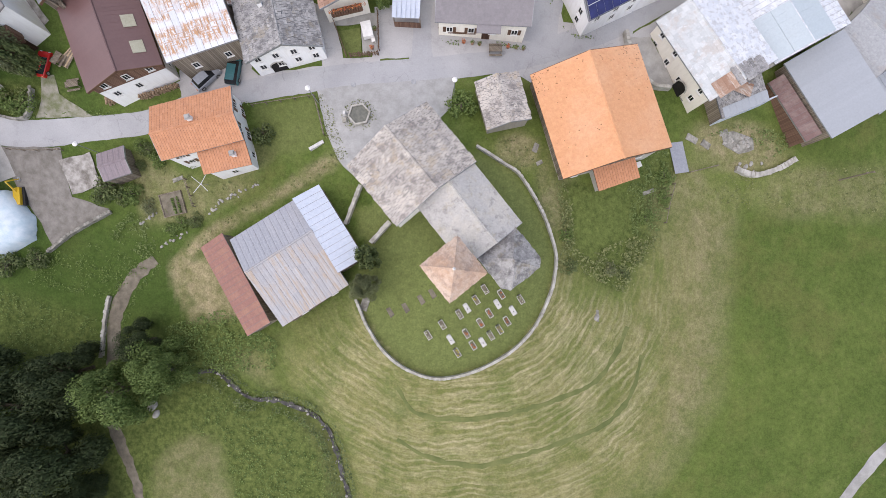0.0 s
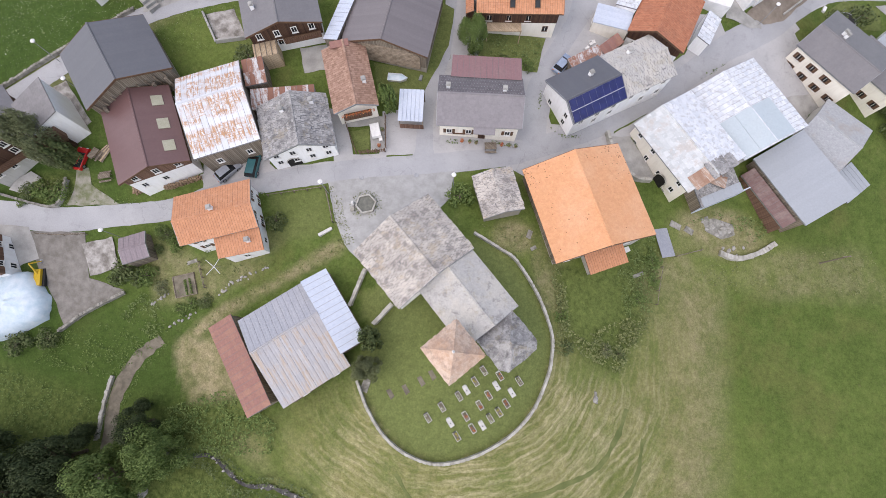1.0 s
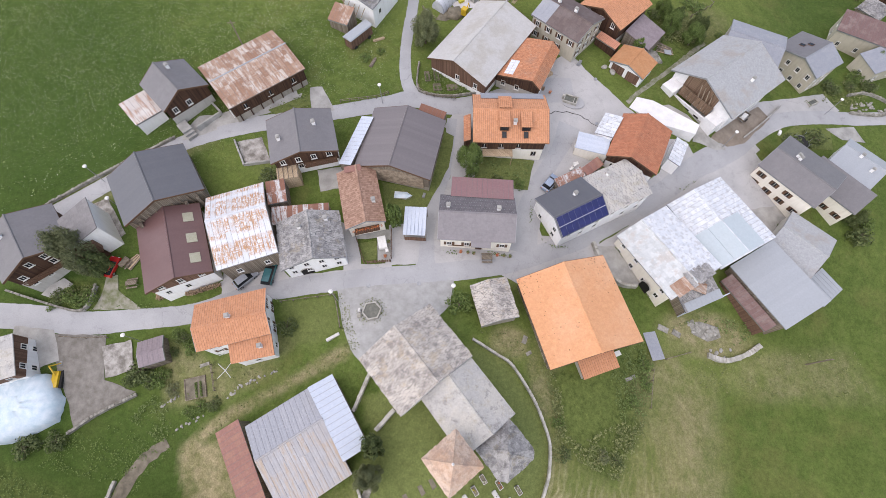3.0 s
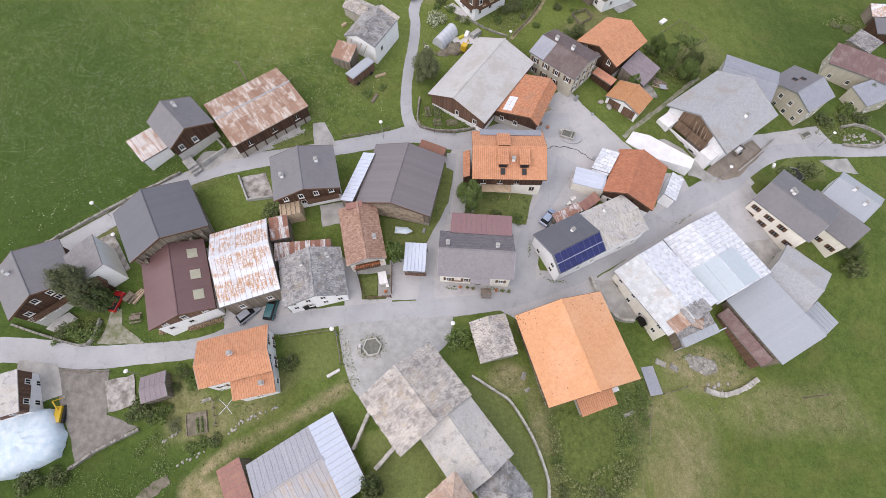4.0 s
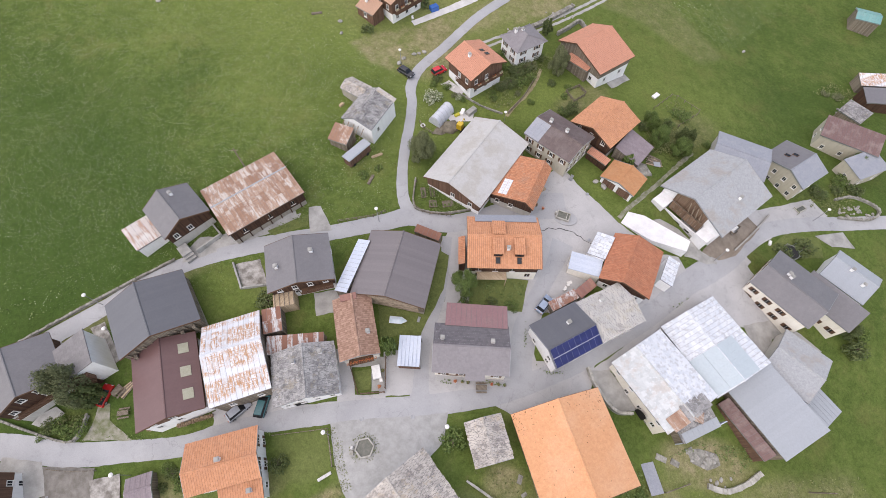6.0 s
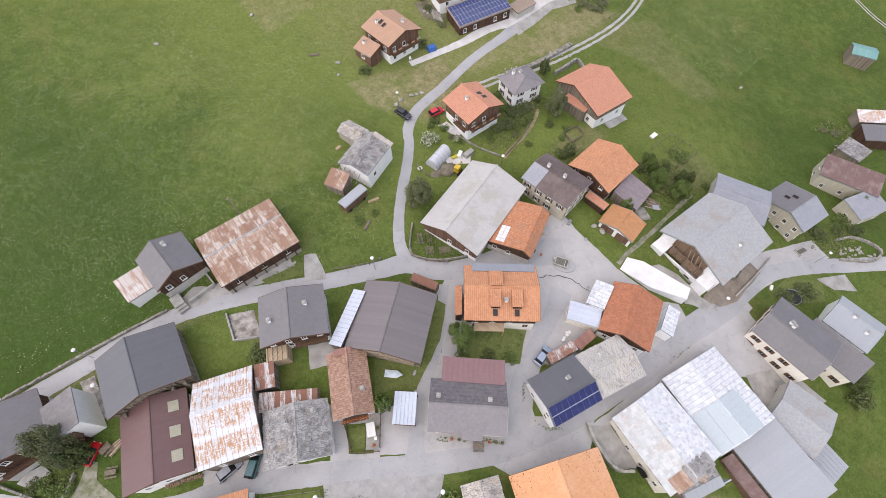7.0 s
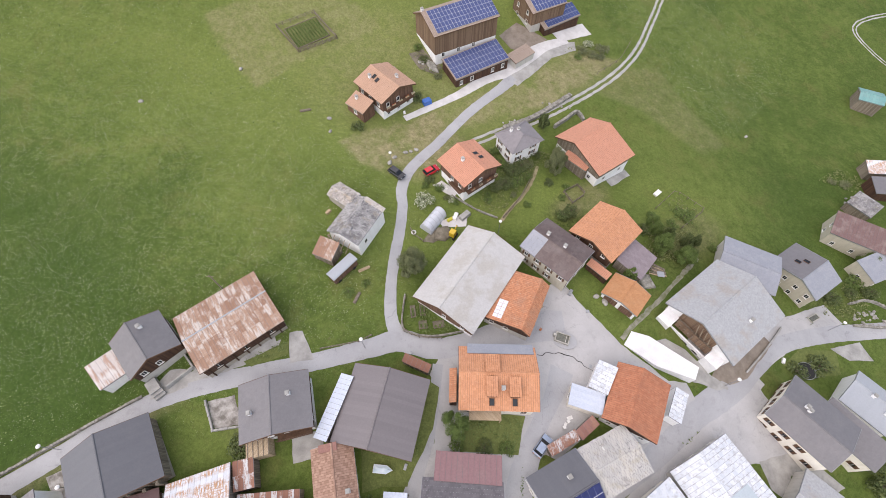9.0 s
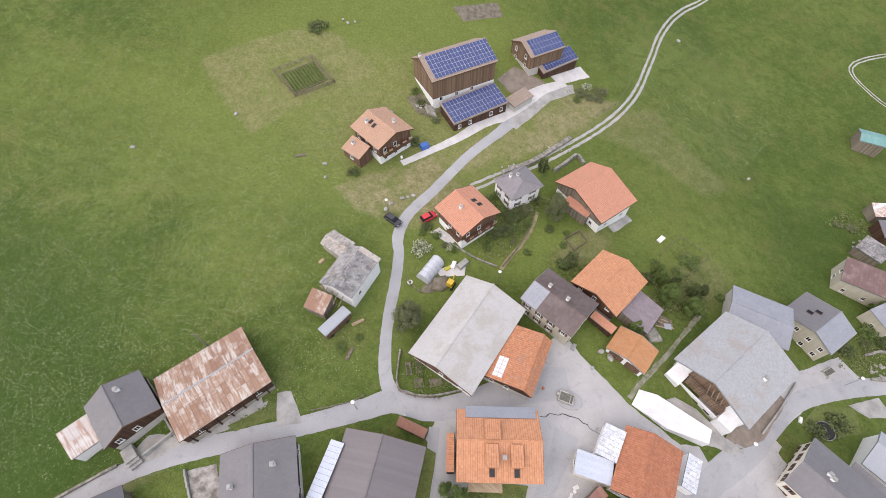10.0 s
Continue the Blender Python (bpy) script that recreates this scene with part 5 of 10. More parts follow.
def hip_house(spec, roof, cover, wall, label, category="house", ridge=0.3, over=0.5, base=2.6, windows="LRAB", storeys=(1.0, 3.4), apex=None, name="house", chimneys=(), finial=False, sides=4):
    """A house or tower with a hipped roof; ridge is the ridge's share of the length."""
    x, y, ang, long, wl, wr, zg, he, hr = spec
    rnd = random.Random(int(x * 10) + int(y * 7))
    h = thing(name, pose(x, y, zg, 0, 0, ang), label, category)
    a, b = -long / 2, long / 2
    if sides == 4:
        eave = [(a, -wr), (b, -wr), (b, wl), (a, wl)]
    else:
        cut = min(wl, wr) * 0.28
        eave = [(a, -wr), (b - cut, -wr), (b, -wr + cut), (b, wl - cut), (b - cut, wl), (a, wl)]
    inner = [(px * (1 - over / (long / 2)), py * (1 - over / max(wl, wr))) for px, py in eave]
    part("wall", Geo().column(inner, -base, he + 0.05), wall, h)
    mid = (wl - wr) / 2
    r0, r1 = Vector((a * ridge, mid, hr)), Vector((b * ridge, mid, hr))
    wide, deep, lift, uneven, stagger = COVER[cover]
    k = len(eave)
    for i in range(k):
        p, q = Vector((*eave[i], he)), Vector((*eave[(i + 1) % k], he))
        tp = r0 if p.x < 0 else r1
        tq = r0 if q.x < 0 else r1
        out = (q - p).cross(Vector((0, 0, 1))).normalized()
        u = (q - p).normalized()
        top = (tp + tq) / 2
        foot = p + u * (top - p).dot(u)
        down = foot - top
        ln = down.length
        down.normalize()
        nrm = u.cross(-down).normalized()
        if nrm.z < 0:
            nrm = -nrm
        deck = Geo()
        deck.v += [tuple(p - nrm * 0.12), tuple(q - nrm * 0.12), tuple(tq - nrm * 0.12), tuple(tp - nrm * 0.12), tuple(p), tuple(q), tuple(tq), tuple(tp)]
        deck.f += [(3, 2, 1, 0), (4, 5, 6, 7), (0, 1, 5, 4), (1, 2, 6, 5), (3, 0, 4, 7)]
        slope = part("roof_slope", deck, roof, h)
        up, uq, tpu, tqu = (p - foot).dot(u), (q - foot).dot(u), (tp - foot).dot(u), (tq - foot).dot(u)

        def fr(c, s, hh):
            return tuple(top + u * c + down * s + nrm * hh)

        g = tiles(fr, ln, up, uq, wide, deep, rnd, lift, uneven, stagger, trim=lambda s: (tpu + (up - tpu) * s / ln, tqu + (uq - tqu) * s / ln))
        g.f = [f[::-1] for f in g.f]
        c = part("covering", g, roof, slope)
        c["kind"] = "stuff"
        part("hip_cap", Geo().tube(tuple(p + Vector((0, 0, 0.03))), tuple(tp + Vector((0, 0, 0.05))), 0.09, 0.09, 5), roof, h)
    if finial:
        part("finial", Geo().tube((0, mid, hr - 0.1), (0, mid, hr + 0.9), 0.10, 0.05, 8), IRON, h)
        part("finial_ball", Geo().tube((0, mid, hr + 0.35), (0, mid, hr + 0.62), 0.18, 0.12, 8), BRIGHT_CONCRETE, h)
    for pu, py in chimneys:
        c = part("chimney", CHIMNEY, None, h, m=pose(a + pu * long, py, hr - 0.5))
        part("chimney_cap", CHIMNEY_CAP, None, c)
    if windows:
        ia, ib = inner[0][0], max(p[0] for p in inner)
        yl, yr = max(p[1] for p in inner), min(p[1] for p in inner)
        for z in storeys:
            for n in range(max(1, int(long / 3.0))):
                px = ia + (ib - ia) * (n + 0.5) / max(1, int(long / 3.0))
                opening(h, "window", pose(px, yr, z, 0, 0, 180), "S" in windows)
                opening(h, "window", pose(px, yl, z), "S" in windows)
            for n in range(max(1, int((wl + wr) / 3.2))):
                py = yr + (yl - yr) * (n + 0.5) / max(1, int((wl + wr) / 3.2))
                opening(h, "window", pose(ia, py, z, 0, 0, 90), "S" in windows)
                if sides == 4:
                    opening(h, "window", pose(ib, py, z, 0, 0, -90), "S" in windows)
    return h


PURPLE_ROOF = covering("purple_brown_roofing", (0.118, 0.088, 0.083), (0.152, 0.117, 0.110), (0.20, 0.17, 0.165), 0.4, 0.6, spread=0.9, scale=0.3)
OCHRE_WALL = plaster("old_ochre_plaster", (0.50, 0.46, 0.37), (0.34, 0.31, 0.26))
# church on its mound
build_house((-3.7, 14.4, -50.7, 9.9, 6.2, 6.6, 6.6, 5.0, 7.6), STONE, "slab", WHITE, "white church nave with a broad grey stone-slab roof", "church", over=0.3, windows="LR", gap=3.2, storeys=[2.4], base=4, doors=(("A", 0.0, 0.2),), chimneys=(), ridge_cap=STONE, name="church_nave")
build_house((3.5, 8.0, -52.2, 9.7, 4.3, 4.7, 6.6, 4.6, 6.8), SHINGLE, "shingle", WHITE, "lower white church wing under pale grey shingles", "church", over=0.25, windows="LR", gap=3.0, storeys=[2.2], base=4, name="church_wing")
hip_house((1.2, 1.0, -51.7, 5.4, 2.7, 2.7, 6.6, 9.0, 11.6), TOWER_TILE, "slab", WHITE, "square white church tower with a pinkish pyramid roof", "church tower", ridge=0.02, over=0.45, base=4, windows="LRAB", storeys=(6.4,), name="church_tower", finial=True)
hip_house((8.4, 2.2, -51.8, 5.6, 2.9, 3.1, 6.6, 5.2, 7.6), STONE_DARK, "slab", WHITE, "polygonal church choir under dark stone slabs", "church choir", ridge=0.08, over=0.4, base=4, windows="", name="church_choir", sides=6)

# south side of the main road
SHED = (-21.1, 3.5, 32.4, 10.1, 5.2, 8.3, 4.0, 3.6, 5.2)
build_house(SHED, ZINC, "sheet", GREY_WOOD, "weathered timber barn with a patched zinc sheet roof", "barn", over=0.3, windows="R", gap=4, sheets=True, base=4.5, name="barn", roof_right=ZINC_STAINED)
build_house((-26.6, 0.2, -60.6, 13.9, 0.0, 3.9, 3.2, 1.9, 2.9), RUST_RED, "sheet", GREY_WOOD, "lean-to barn aisle with red rusty sheets", "lean-to", over=0.2, windows="", sheets=True, base=4.5, name="lean_to")
build_house((-16.45, 5.55, -57.9, 11.4, 3.75, 0.0, 5.6, 2.8, 3.5), PAINTED, "sheet", GREY_WOOD, "lean-to barn aisle with pale blue painted sheets", "lean-to", over=0.2, windows="", sheets=True, base=4, name="lean_to")
build_house((-32.1, 19.9, 14.8, 11.0, 4.2, 3.2, 4.2, 5.0, 6.4), ORANGE, "tile", WHITE, "white house with an orange clay-tile roof", over=0.5, windows="LRAB", chimneys=((0.5, 0.6),), skylights=(), shutters=True)
build_house((-29.4, 18.3, 12.1, 6.5, 0.0, 3.8, 3.8, 4.0, 5.1), ORANGE, "tile", WHITE, "white house wing under a lower orange tile roof", "house wing", over=0.4, windows="RAB", chimneys=((0.72, -2.2),), name="house_wing")
build_house((7.9, 23.3, -75.6, 6.7, 3.1, 2.9, 6.3, 2.8, 3.8), STONE, "slab", FIELDSTONE, "small stone hut with a mossy stone-slab roof", "hut", over=0.3, windows="", name="stone_hut")
build_house((21.1, 22.2, -73.7, 14.8, 7.6, 7.5, 3.7, 4.6, 7.0), BARN_ORANGE, "flat_tile", GREYISH, "large barn with a smooth bright orange tile roof", "barn", top=GREY_WOOD, split=1.8, over=0.5, windows="B", gap=3.5, name="barn", base=4)
build_house((23.6, 15.8, 18.5, 6.1, 0.0, 3.0, 3.0, 2.3, 3.0), ORANGE, "tile", GREYISH, "low annex of the big barn under orange tiles", "annex", over=0.3, windows="R", name="annex", base=4)

# north side of the main road
build_house((-66.9, 32.5, 129.0, 9.6, 5.3, 5.6, 5.2, 5.5, 8.0), SLATE_MID, "smooth", GREYISH, "dark timber chalet on a grey ground floor with slate roof", "chalet", top=DARK_WOOD, split=2.6, over=0.7, windows="AL", gap=2.2, storeys=[1.0, 3.2, 5.0], balcony=(("A", 2.7, 0.1, 0.9),), chimneys=((0.7, 2.0),), name="chalet")
build_house((-56.5, 36.9, 123.0, 6.6, 6.2, 0.0, 6.2, 4.6, 6.6), WARM_SLATE, "smooth", WHITE, "small white house with a plain grey lean roof", over=0.25, windows="A", gap=3.2, balcony=(("A", 2.0, 0.40, 0.98),))
wwh = next(o for o in scene.collection.objects if "label" in o and o["label"] == "small white house with a plain grey lean roof")
part("loggia", Geo().box(-3.75, -3.0, 2.2, 5.6, 2.1, 4.3), RED_WOOD, wwh, "dark red-brown timber loggia")
part("garage_door", Geo().box(-3.42, -3.28, 2.6, 5.2, -0.6, 1.6), DARK_WOOD, wwh)
build_house((-48.2, 42.4, 121.8, 10.8, 6.2, 6.9, 7.9, 4.5, 7.0), SLATE, "roll", FIELDSTONE, "large weathered timber barn with a smooth slate-grey roof", "barn", top=GREY_WOOD, split=1.2, over=0.6, windows="", gap=3.5, name="barn")
build_house((-43.2, 32.1, 111.5, 13.2, 5.4, 4.9, 5.8, 4.5, 6.4), MAROON, "roll", WHITE, "white and timber house with a maroon sheet roof", top=RED_WOOD, split=2.9, over=0.6, windows="AR", gap=2.4)
build_house((-33.2, 36.7, 19.2, 9.6, 5.5, 8.1, 7.0, 4.3, 6.0), RUST_WHITE, "sheet", GREY_WOOD, "timber barn with a white sheet roof streaked with rust", "barn", over=0.3, windows="R", gap=4, sheets=True, name="barn")
build_house((-28.6, 43.9, 13.3, 3.2, 0.0, 4.3, 7.7, 3.2, 3.6), RUST_PATCHED, "sheet", GREY_WOOD, "small lean-to with rusty sheets", "lean-to", over=0.15, windows="", sheets=True, name="lean_to")
build_house((-23.9, 39.5, 5.1, 9.5, 0.0, 3.0, 7.3, 2.6, 3.3), RUST_PATCHED, "sheet", GREY_WOOD, "low shed with a brown rusty roof", "shed", over=0.15, windows="", sheets=True, name="shed")
build_house((-20.9, 33.1, 103.1, 8.6, 5.6, 4.7, 6.8, 3.9, 6.2), STONE_DARK, "slab", WHITE, "white farmhouse with a heavy grey stone-slab roof", over=0.45, windows="A", gap=1.9, storeys=[0.9, 2.9], chimneys=((0.7, 1.6), (0.8, -2.6)), ridge_cap=STONE_DARK)
build_house((-13.6, 40.8, 103.3, 11.0, 3.5, 3.1, 7.5, 3.6, 5.0), BROWN_TILE, "tile", CREAM, "narrow cream house with a brown clay-tile roof", over=0.5, windows="AR", gap=2.4, chimneys=((0.35, -1.8),), balcony=(("A", 2.3, 0.15, 0.85),))
build_house((-24.7, 51.5, 104.2, 9.4, 5.4, 6.0, 9.1, 4.3, 6.0), SLATE_MID, "smooth", WHITE, "brown timber chalet with grey slate roof and veranda", "chalet", top=DARK_WOOD, split=1.6, over=0.6, windows="AR", gap=2.0, storeys=[1.0, 2.9], chimneys=((0.45, 3.4), (0.62, -2.8)), balcony=(("A", 2.2, 0.02, 0.55),), name="chalet")
build_house((-7.6, 51.4, 77.8, 12.9, 6.4, 6.9, 7.9, 3.8, 6.0), BROWN_ROOF, "roll", FIELDSTONE, "large log barn with a smooth brown-grey roof", "barn", top=GREY_WOOD, split=0.6, over=0.5, windows="A", gap=5, storeys=[2.2], name="barn")
build_house((-14.1, 51.5, 72.4, 10.8, 2.4, 0.0, 8.7, 2.8, 3.5), PAINTED, "sheet", GREY_WOOD, "lean-to with pale metal sheets against the log barn", "lean-to", over=0.15, windows="", sheets=True, name="lean_to")
# the left slope gets a darker slate than the right one
build_house((5.6, 37.0, -3.1, 12.6, 4.3, 4.0, 6.4, 4.0, 6.2), DARK_DIAMOND, "diamond", CREAM, "cream house with a grey diamond-pattern roof", over=0.45, windows="RAB", gap=2.3, storeys=[1.3], chimneys=((0.12, 1.2), (0.77, 1.0)), doors=(("R", 0.6, 0.0),), shutters=True, roof_right=J_SLATE)
build_house((6.6, 40.8, -3.9, 10.6, 4.3, 0.0, 6.6, 3.4, 4.2), PURPLE, "sheet", GREYISH, "rear annex with a purple-brown metal roof", "annex", over=0.2, windows="L", sheets=True, name="annex")
# both skylights are added below the dormers to show their dark windows
build_house((12.0, 56.9, -1.0, 13.4, 5.0, 5.7, 6.9, 5.0, 7.0), ORANGE, "tile", CREAM, "orange-roofed house with timber upper floor and dormers", top=DARK_WOOD, split=2.6, over=0.6, windows="RAB", gap=2.6, dark_frames=True, storeys=[0.8, 3.1], chimneys=((0.55, -2.4),), skylights=((0.41, 0.77, -1), (0.694, 0.77, -1)))
build_house((22.5, 39.1, 27.4, 9.6, 5.3, 3.1, 4.7, 4.4, 6.4), SLATE, "roll", WHITE, "white house with dark roof and solar panels", over=0.35, windows="AR", gap=2.6, storeys=[0.9, 2.7], chimneys=((0.62, 2.4),), solar=((0.02, 0.98, 0.04, 0.97, 8, 2, -1, SOLAR_DARK),), rim_gap=0.012)
solar_house = next(o for o in scene.collection.objects if "label" in o and o["label"] == "white house with dark roof and solar panels")
rail_f, rail_l = slope_frame(-4.8, 4.8, 0.0, 6.4, -3.1, 4.4)
part("panel_rail", Geo().tube(rail_f(-4.6, rail_l * 0.505, 0.17), rail_f(4.6, rail_l * 0.505, 0.17), 0.05, 0.05, 6), PANEL_RIM, solar_house, "pale rail between two rows of panels")
build_house((30.2, 44.2, 26.0, 9.5, 3.9, 4.1, 4.1, 5.0, 6.4), SHINGLE, "slab", WHITE, "white house with a pale stone-slab roof", over=0.3, windows="RB", gap=2.6, chimneys=((0.45, 2.2),))
build_house((35.4, 53.8, 63.7, 10.7, 3.9, 5.4, 4.6, 4.2, 6.2), RED_TILE, "tile", WHITE, "white and timber house with a rust-orange tile roof", top=DARK_WOOD, split=2.5, over=0.5, windows="AR", gap=2.4)

# eastern cluster
build_house((38.1, 32.9, -58.4, 13.6, 6.5, 5.0, 1.0, 4.8, 6.0), WHITE_METAL, "old_plate", CREAM, "cream farmhouse under whitish worn metal plates", over=0.4, windows="RA", gap=2.6, base=4, roof_right=OLD_PLATE)
build_house((49.3, 39.3, -61.7, 14.3, 7.0, 5.7, 0.1, 4.6, 5.6), WHITE_METAL, "plate", GREYISH, "broad barn with a white metal-plate roof", "barn", over=0.3, windows="A", gap=3.5, base=4, name="barn")
build_house((63.9, 31.4, -60.5, 13.4, 0.0, 9.7, -3.5, 4.2, 5.3), LIGHT_METAL, "roll", GREY_WOOD, "barn with a plain light grey metal roof", "barn", over=0.3, windows="", gap=4, base=5, name="barn")
build_house((66.7, 37.0, -44.3, 8.8, 5.2, 5.4, -3.8, 4.4, 5.5), R_SHINGLE, "shingle", GREYISH, "house with a grey stone-shingle roof", over=0.3, windows="LB", gap=2.8, base=5)
build_house((42.8, 30.0, 22.4, 7.6, 0.0, 5.6, -0.6, 2.6, 3.9), STONE_DARK, "slab", GREY_WOOD, "old shed with broken stone slabs on its roof", "shed", over=0.2, windows="", base=4, name="shed")
build_house((69.3, 31.6, 36.3, 5.8, 0.0, 5.0, -5.6, 2.6, 3.2), LIGHT_METAL, "sheet", GREYISH, "small annex with grey metal sheets", "annex", over=0.2, windows="", base=4, sheets=True, name="annex")
build_house((68.6, 50.6, -50.7, 12.4, 6.5, 4.4, -2.1, 5.4, 7.2), SLATE_MID, "smooth", CREAM, "cream house with brown shutters and grey slate roof", over=0.4, windows="RA", gap=2.4, storeys=[0.9, 3.2], shutters=True, chimneys=((0.3, 1.4), (0.35, 1.0)), base=4, dark_frames=True)
build_house((79.9, 51.2, -51.6, 11.7, 0.0, 5.6, -4.2, 4.6, 6.0), SLATE_MID, "smooth", CREAM, "house wing with a grey slate roof", "house wing", over=0.35, windows="RB", base=4, name="house_wing", shutters=True, dark_frames=True)
build_house((85.8, 55.9, -49.6, 9.0, 3.0, 5.5, -4.9, 5.0, 5.8), LIGHT_METAL, "roll", WHITE, "house with a pale blue-grey sheet roof", over=0.3, windows="LB", base=4, chimneys=((0.4, -0.6), (0.75, -2.0)))
build_house((56.9, 71.6, 36.6, 16.4, 6.9, 8.5, 2.9, 5.0, 8.2), R_SHINGLE, "shingle", BRIGHT_CONCRETE, "big white farmhouse with timber gable and pale roof", "farmhouse", over=0.9, windows="R", gap=2.6, storeys=[0.8, 3.6], chimneys=((0.55, -5.0),), ridge_cap=R_SHINGLE, name="farmhouse", base=4)
build_house((67.2, 82.0, -28.4, 11.6, 4.9, 5.2, 1.4, 4.6, 5.5), SLATE_BLUE, "smooth", GREYISH, "rear wing with a blue-grey roof", "house wing", over=0.3, windows="B", base=4, name="house_wing")
# the right slope's slate is paler and bluer than the left's
build_house((82.0, 81.4, 31.9, 8.8, 6.6, 4.7, -2.3, 5.0, 6.8), SLATE_MID, "smooth", OCHRE_WALL, "cream gabled house with a slate roof, one slope paler", over=0.4, windows="AR", gap=2.2, storeys=[0.8, 3.2], base=4, skylights=((0.45, 0.5, 1), (0.6, 0.35, 1)), roof_right=SLATE_BLUE)
build_house((104.9, 97.0, -31.8, 13.4, 0.0, 6.7, -6.1, 4.6, 5.8), OLD_BROWN, "sheet", OCHRE_WALL, "old cream house with a reddish brown sheet roof", over=0.3, windows="RA", gap=3.5, base=4, sheets=True)
build_house((103.0, 89.0, 21.2, 9.4, 0.0, 6.0, -6.5, 4.0, 4.8), SLATE_BLUE, "smooth", OCHRE_WALL, "plain cream house with a grey lean roof", over=0.3, windows="RA", gap=3.5, base=4)
build_house((112.3, 106.1, -53.4, 6.3, 0.0, 4.8, -6.8, 3.0, 4.0), STONE_DARK, "slab", GREY_WOOD, "old shed with dark stone slabs", "shed", over=0.2, windows="", base=4, name="shed")
build_house((121.5, 113.9, -3.4, 9.3, 0.0, 5.0, -7.6, 3.0, 4.0), SLATE_MID, "smooth", DARK_WOOD, "dark timber shed with a grey roof", "shed", over=0.2, windows="", base=4, name="shed")
build_house((122.5, 120.0, -3.4, 8.0, 0.0, 4.0, -7.9, 3.0, 4.0), RUST_WHITE, "plate", GREY_WOOD, "shed with a patched white roof", "shed", over=0.2, windows="", base=4, name="shed")
build_house((133, 146, -25, 7, 3, 3, -6.8, 2.6, 3.4), TEAL, "sheet", GREY_WOOD, "far hut with a teal sheet roof", "hut", over=0.2, windows="", base=4, name="hut")

# upper village
build_house((-35.4, 66.2, 38.0, 15.4, 5.6, 6.7, 11.6, 3.0, 3.9), RUST, "sheet", FIELDSTONE, "long timber stable with a rusty sheet roof", "stable", top=DARK_WOOD, split=0.4, over=0.4, windows="R", gap=4.5, storeys=[1.2], sheets=True, base=3.5, name="stable", dark_frames=True, ridge_cap=LIGHT_METAL)
build_house((-47.9, 60.9, 133.9, 8.6, 4.1, 4.7, 11.3, 4.0, 6.2), SLATE_MID, "smooth", GREYISH, "dark timber house with a grey slate roof", top=DARK_WOOD, split=1.6, over=0.5, windows="A", gap=2.4, storeys=[2.2], chimneys=((0.75, -1.4),), base=3.5)
build_house((-54.9, 59.0, 42, 5.2, 0.0, 4.6, 11.0, 2.2, 3.6), FADED_RUST, "sheet", WHITE, "small white annex with a faded sheet roof", "annex", over=0.2, windows="R", sheets=True, base=3.5, name="annex")
build_house((7.3, 76.6, 56.1, 19.6, 6.0, 7.4, 7.5, 3.8, 6.2), PALE_SHEET, "smooth", WHITE, "big barn with a pale roof and red-brown timber gable", "barn", top=RED_WOOD, split=1.2, over=0.7, windows="A", gap=3, storeys=[1.6], name="barn")
build_house((19.1, 70.1, 64.5, 11.3, 7.4, 1.8, 7.3, 3.4, 4.9), W_TILE, "tile", GREYISH, "house wing under weathered orange tiles", "house wing", top=DARK_WOOD, split=1.8, over=0.4, windows="AR", name="house_wing")
build_house((24.9, 81.5, -42.7, 11.6, 5.0, 4.2, 7.5, 5.0, 6.6), PURPLE_ROOF, "smooth", OCHRE_WALL, "cream house with shutters and a brown roof", over=0.35, windows="RB", gap=2.3, storeys=[0.9, 3.2], shutters=True, chimneys=((0.25, 0.9), (0.6, 0.8)))
build_house((36.0, 86.6, 44.1, 11.0, 5.3, 5.2, 6.9, 4.6, 6.6), ORANGE, "tile", GREYISH, "timber house with an orange tile roof", top=DARK_WOOD, split=1.6, over=0.7, windows="A", gap=2.6)
build_house((39.9, 83.4, 48.6, 6.8, 0.0, 6.0, 6.0, 2.6, 3.9), PURPLE_GREY, "smooth", GREY_WOOD, "shed annex with a purple-grey roof", "annex", over=0.2, windows="", name="annex")
build_house((-15.2, 87.2, 63.0, 9.8, 3.3, 4.0, 10.7, 4.0, 5.4), STONE_DARK, "slab", WHITE, "half-ruined white house with a stone-slab roof", over=0.3, windows="RB", gap=3, roof_right=STONE_DARK)
build_house((-18.2, 93.4, -34.6, 5.9, 2.1, 1.9, 11.8, 2.6, 3.5), STONE, "slab", FIELDSTONE, "ruined outhouse with stone slabs", "outhouse", over=0.2, windows="", name="outhouse")
build_house((-19.5, 82.5, -22.9, 4.4, 0.0, 3.7, 11.1, 2.2, 3.4), RUST, "sheet", GREY_WOOD, "open shed with a rusty sheet roof", "shed", over=0.2, windows="", sheets=True, name="shed")
build_house((8.4, 102.2, 127.4, 9.6, 5.5, 4.8, 9.4, 5.4, 7.2), SALMON, "tile", WHITE, "timber and white house with a salmon tile roof", "chalet", top=RED_WOOD, split=2.5, over=0.8, windows="ALR", gap=2.2, storeys=[0.8, 3.1], chimneys=((0.55, 1.8),), skylights=((0.55, 0.35, -1), (0.4, 0.42, -1)), balcony=(("A", 2.7, 0.05, 0.95), ("L", 2.7, 0.02, 0.5)), name="chalet")
hip_house((19.2, 110.4, 120.2, 7.4, 3.6, 5.2, 9.3, 4.4, 6.2), J_SLATE, "smooth", WHITE, "white house with a hipped grey slate roof", ridge=0.35, over=0.6, chimneys=((0.6, -0.8), (0.7, 0.6)), storeys=(0.9, 2.9), windows="S")
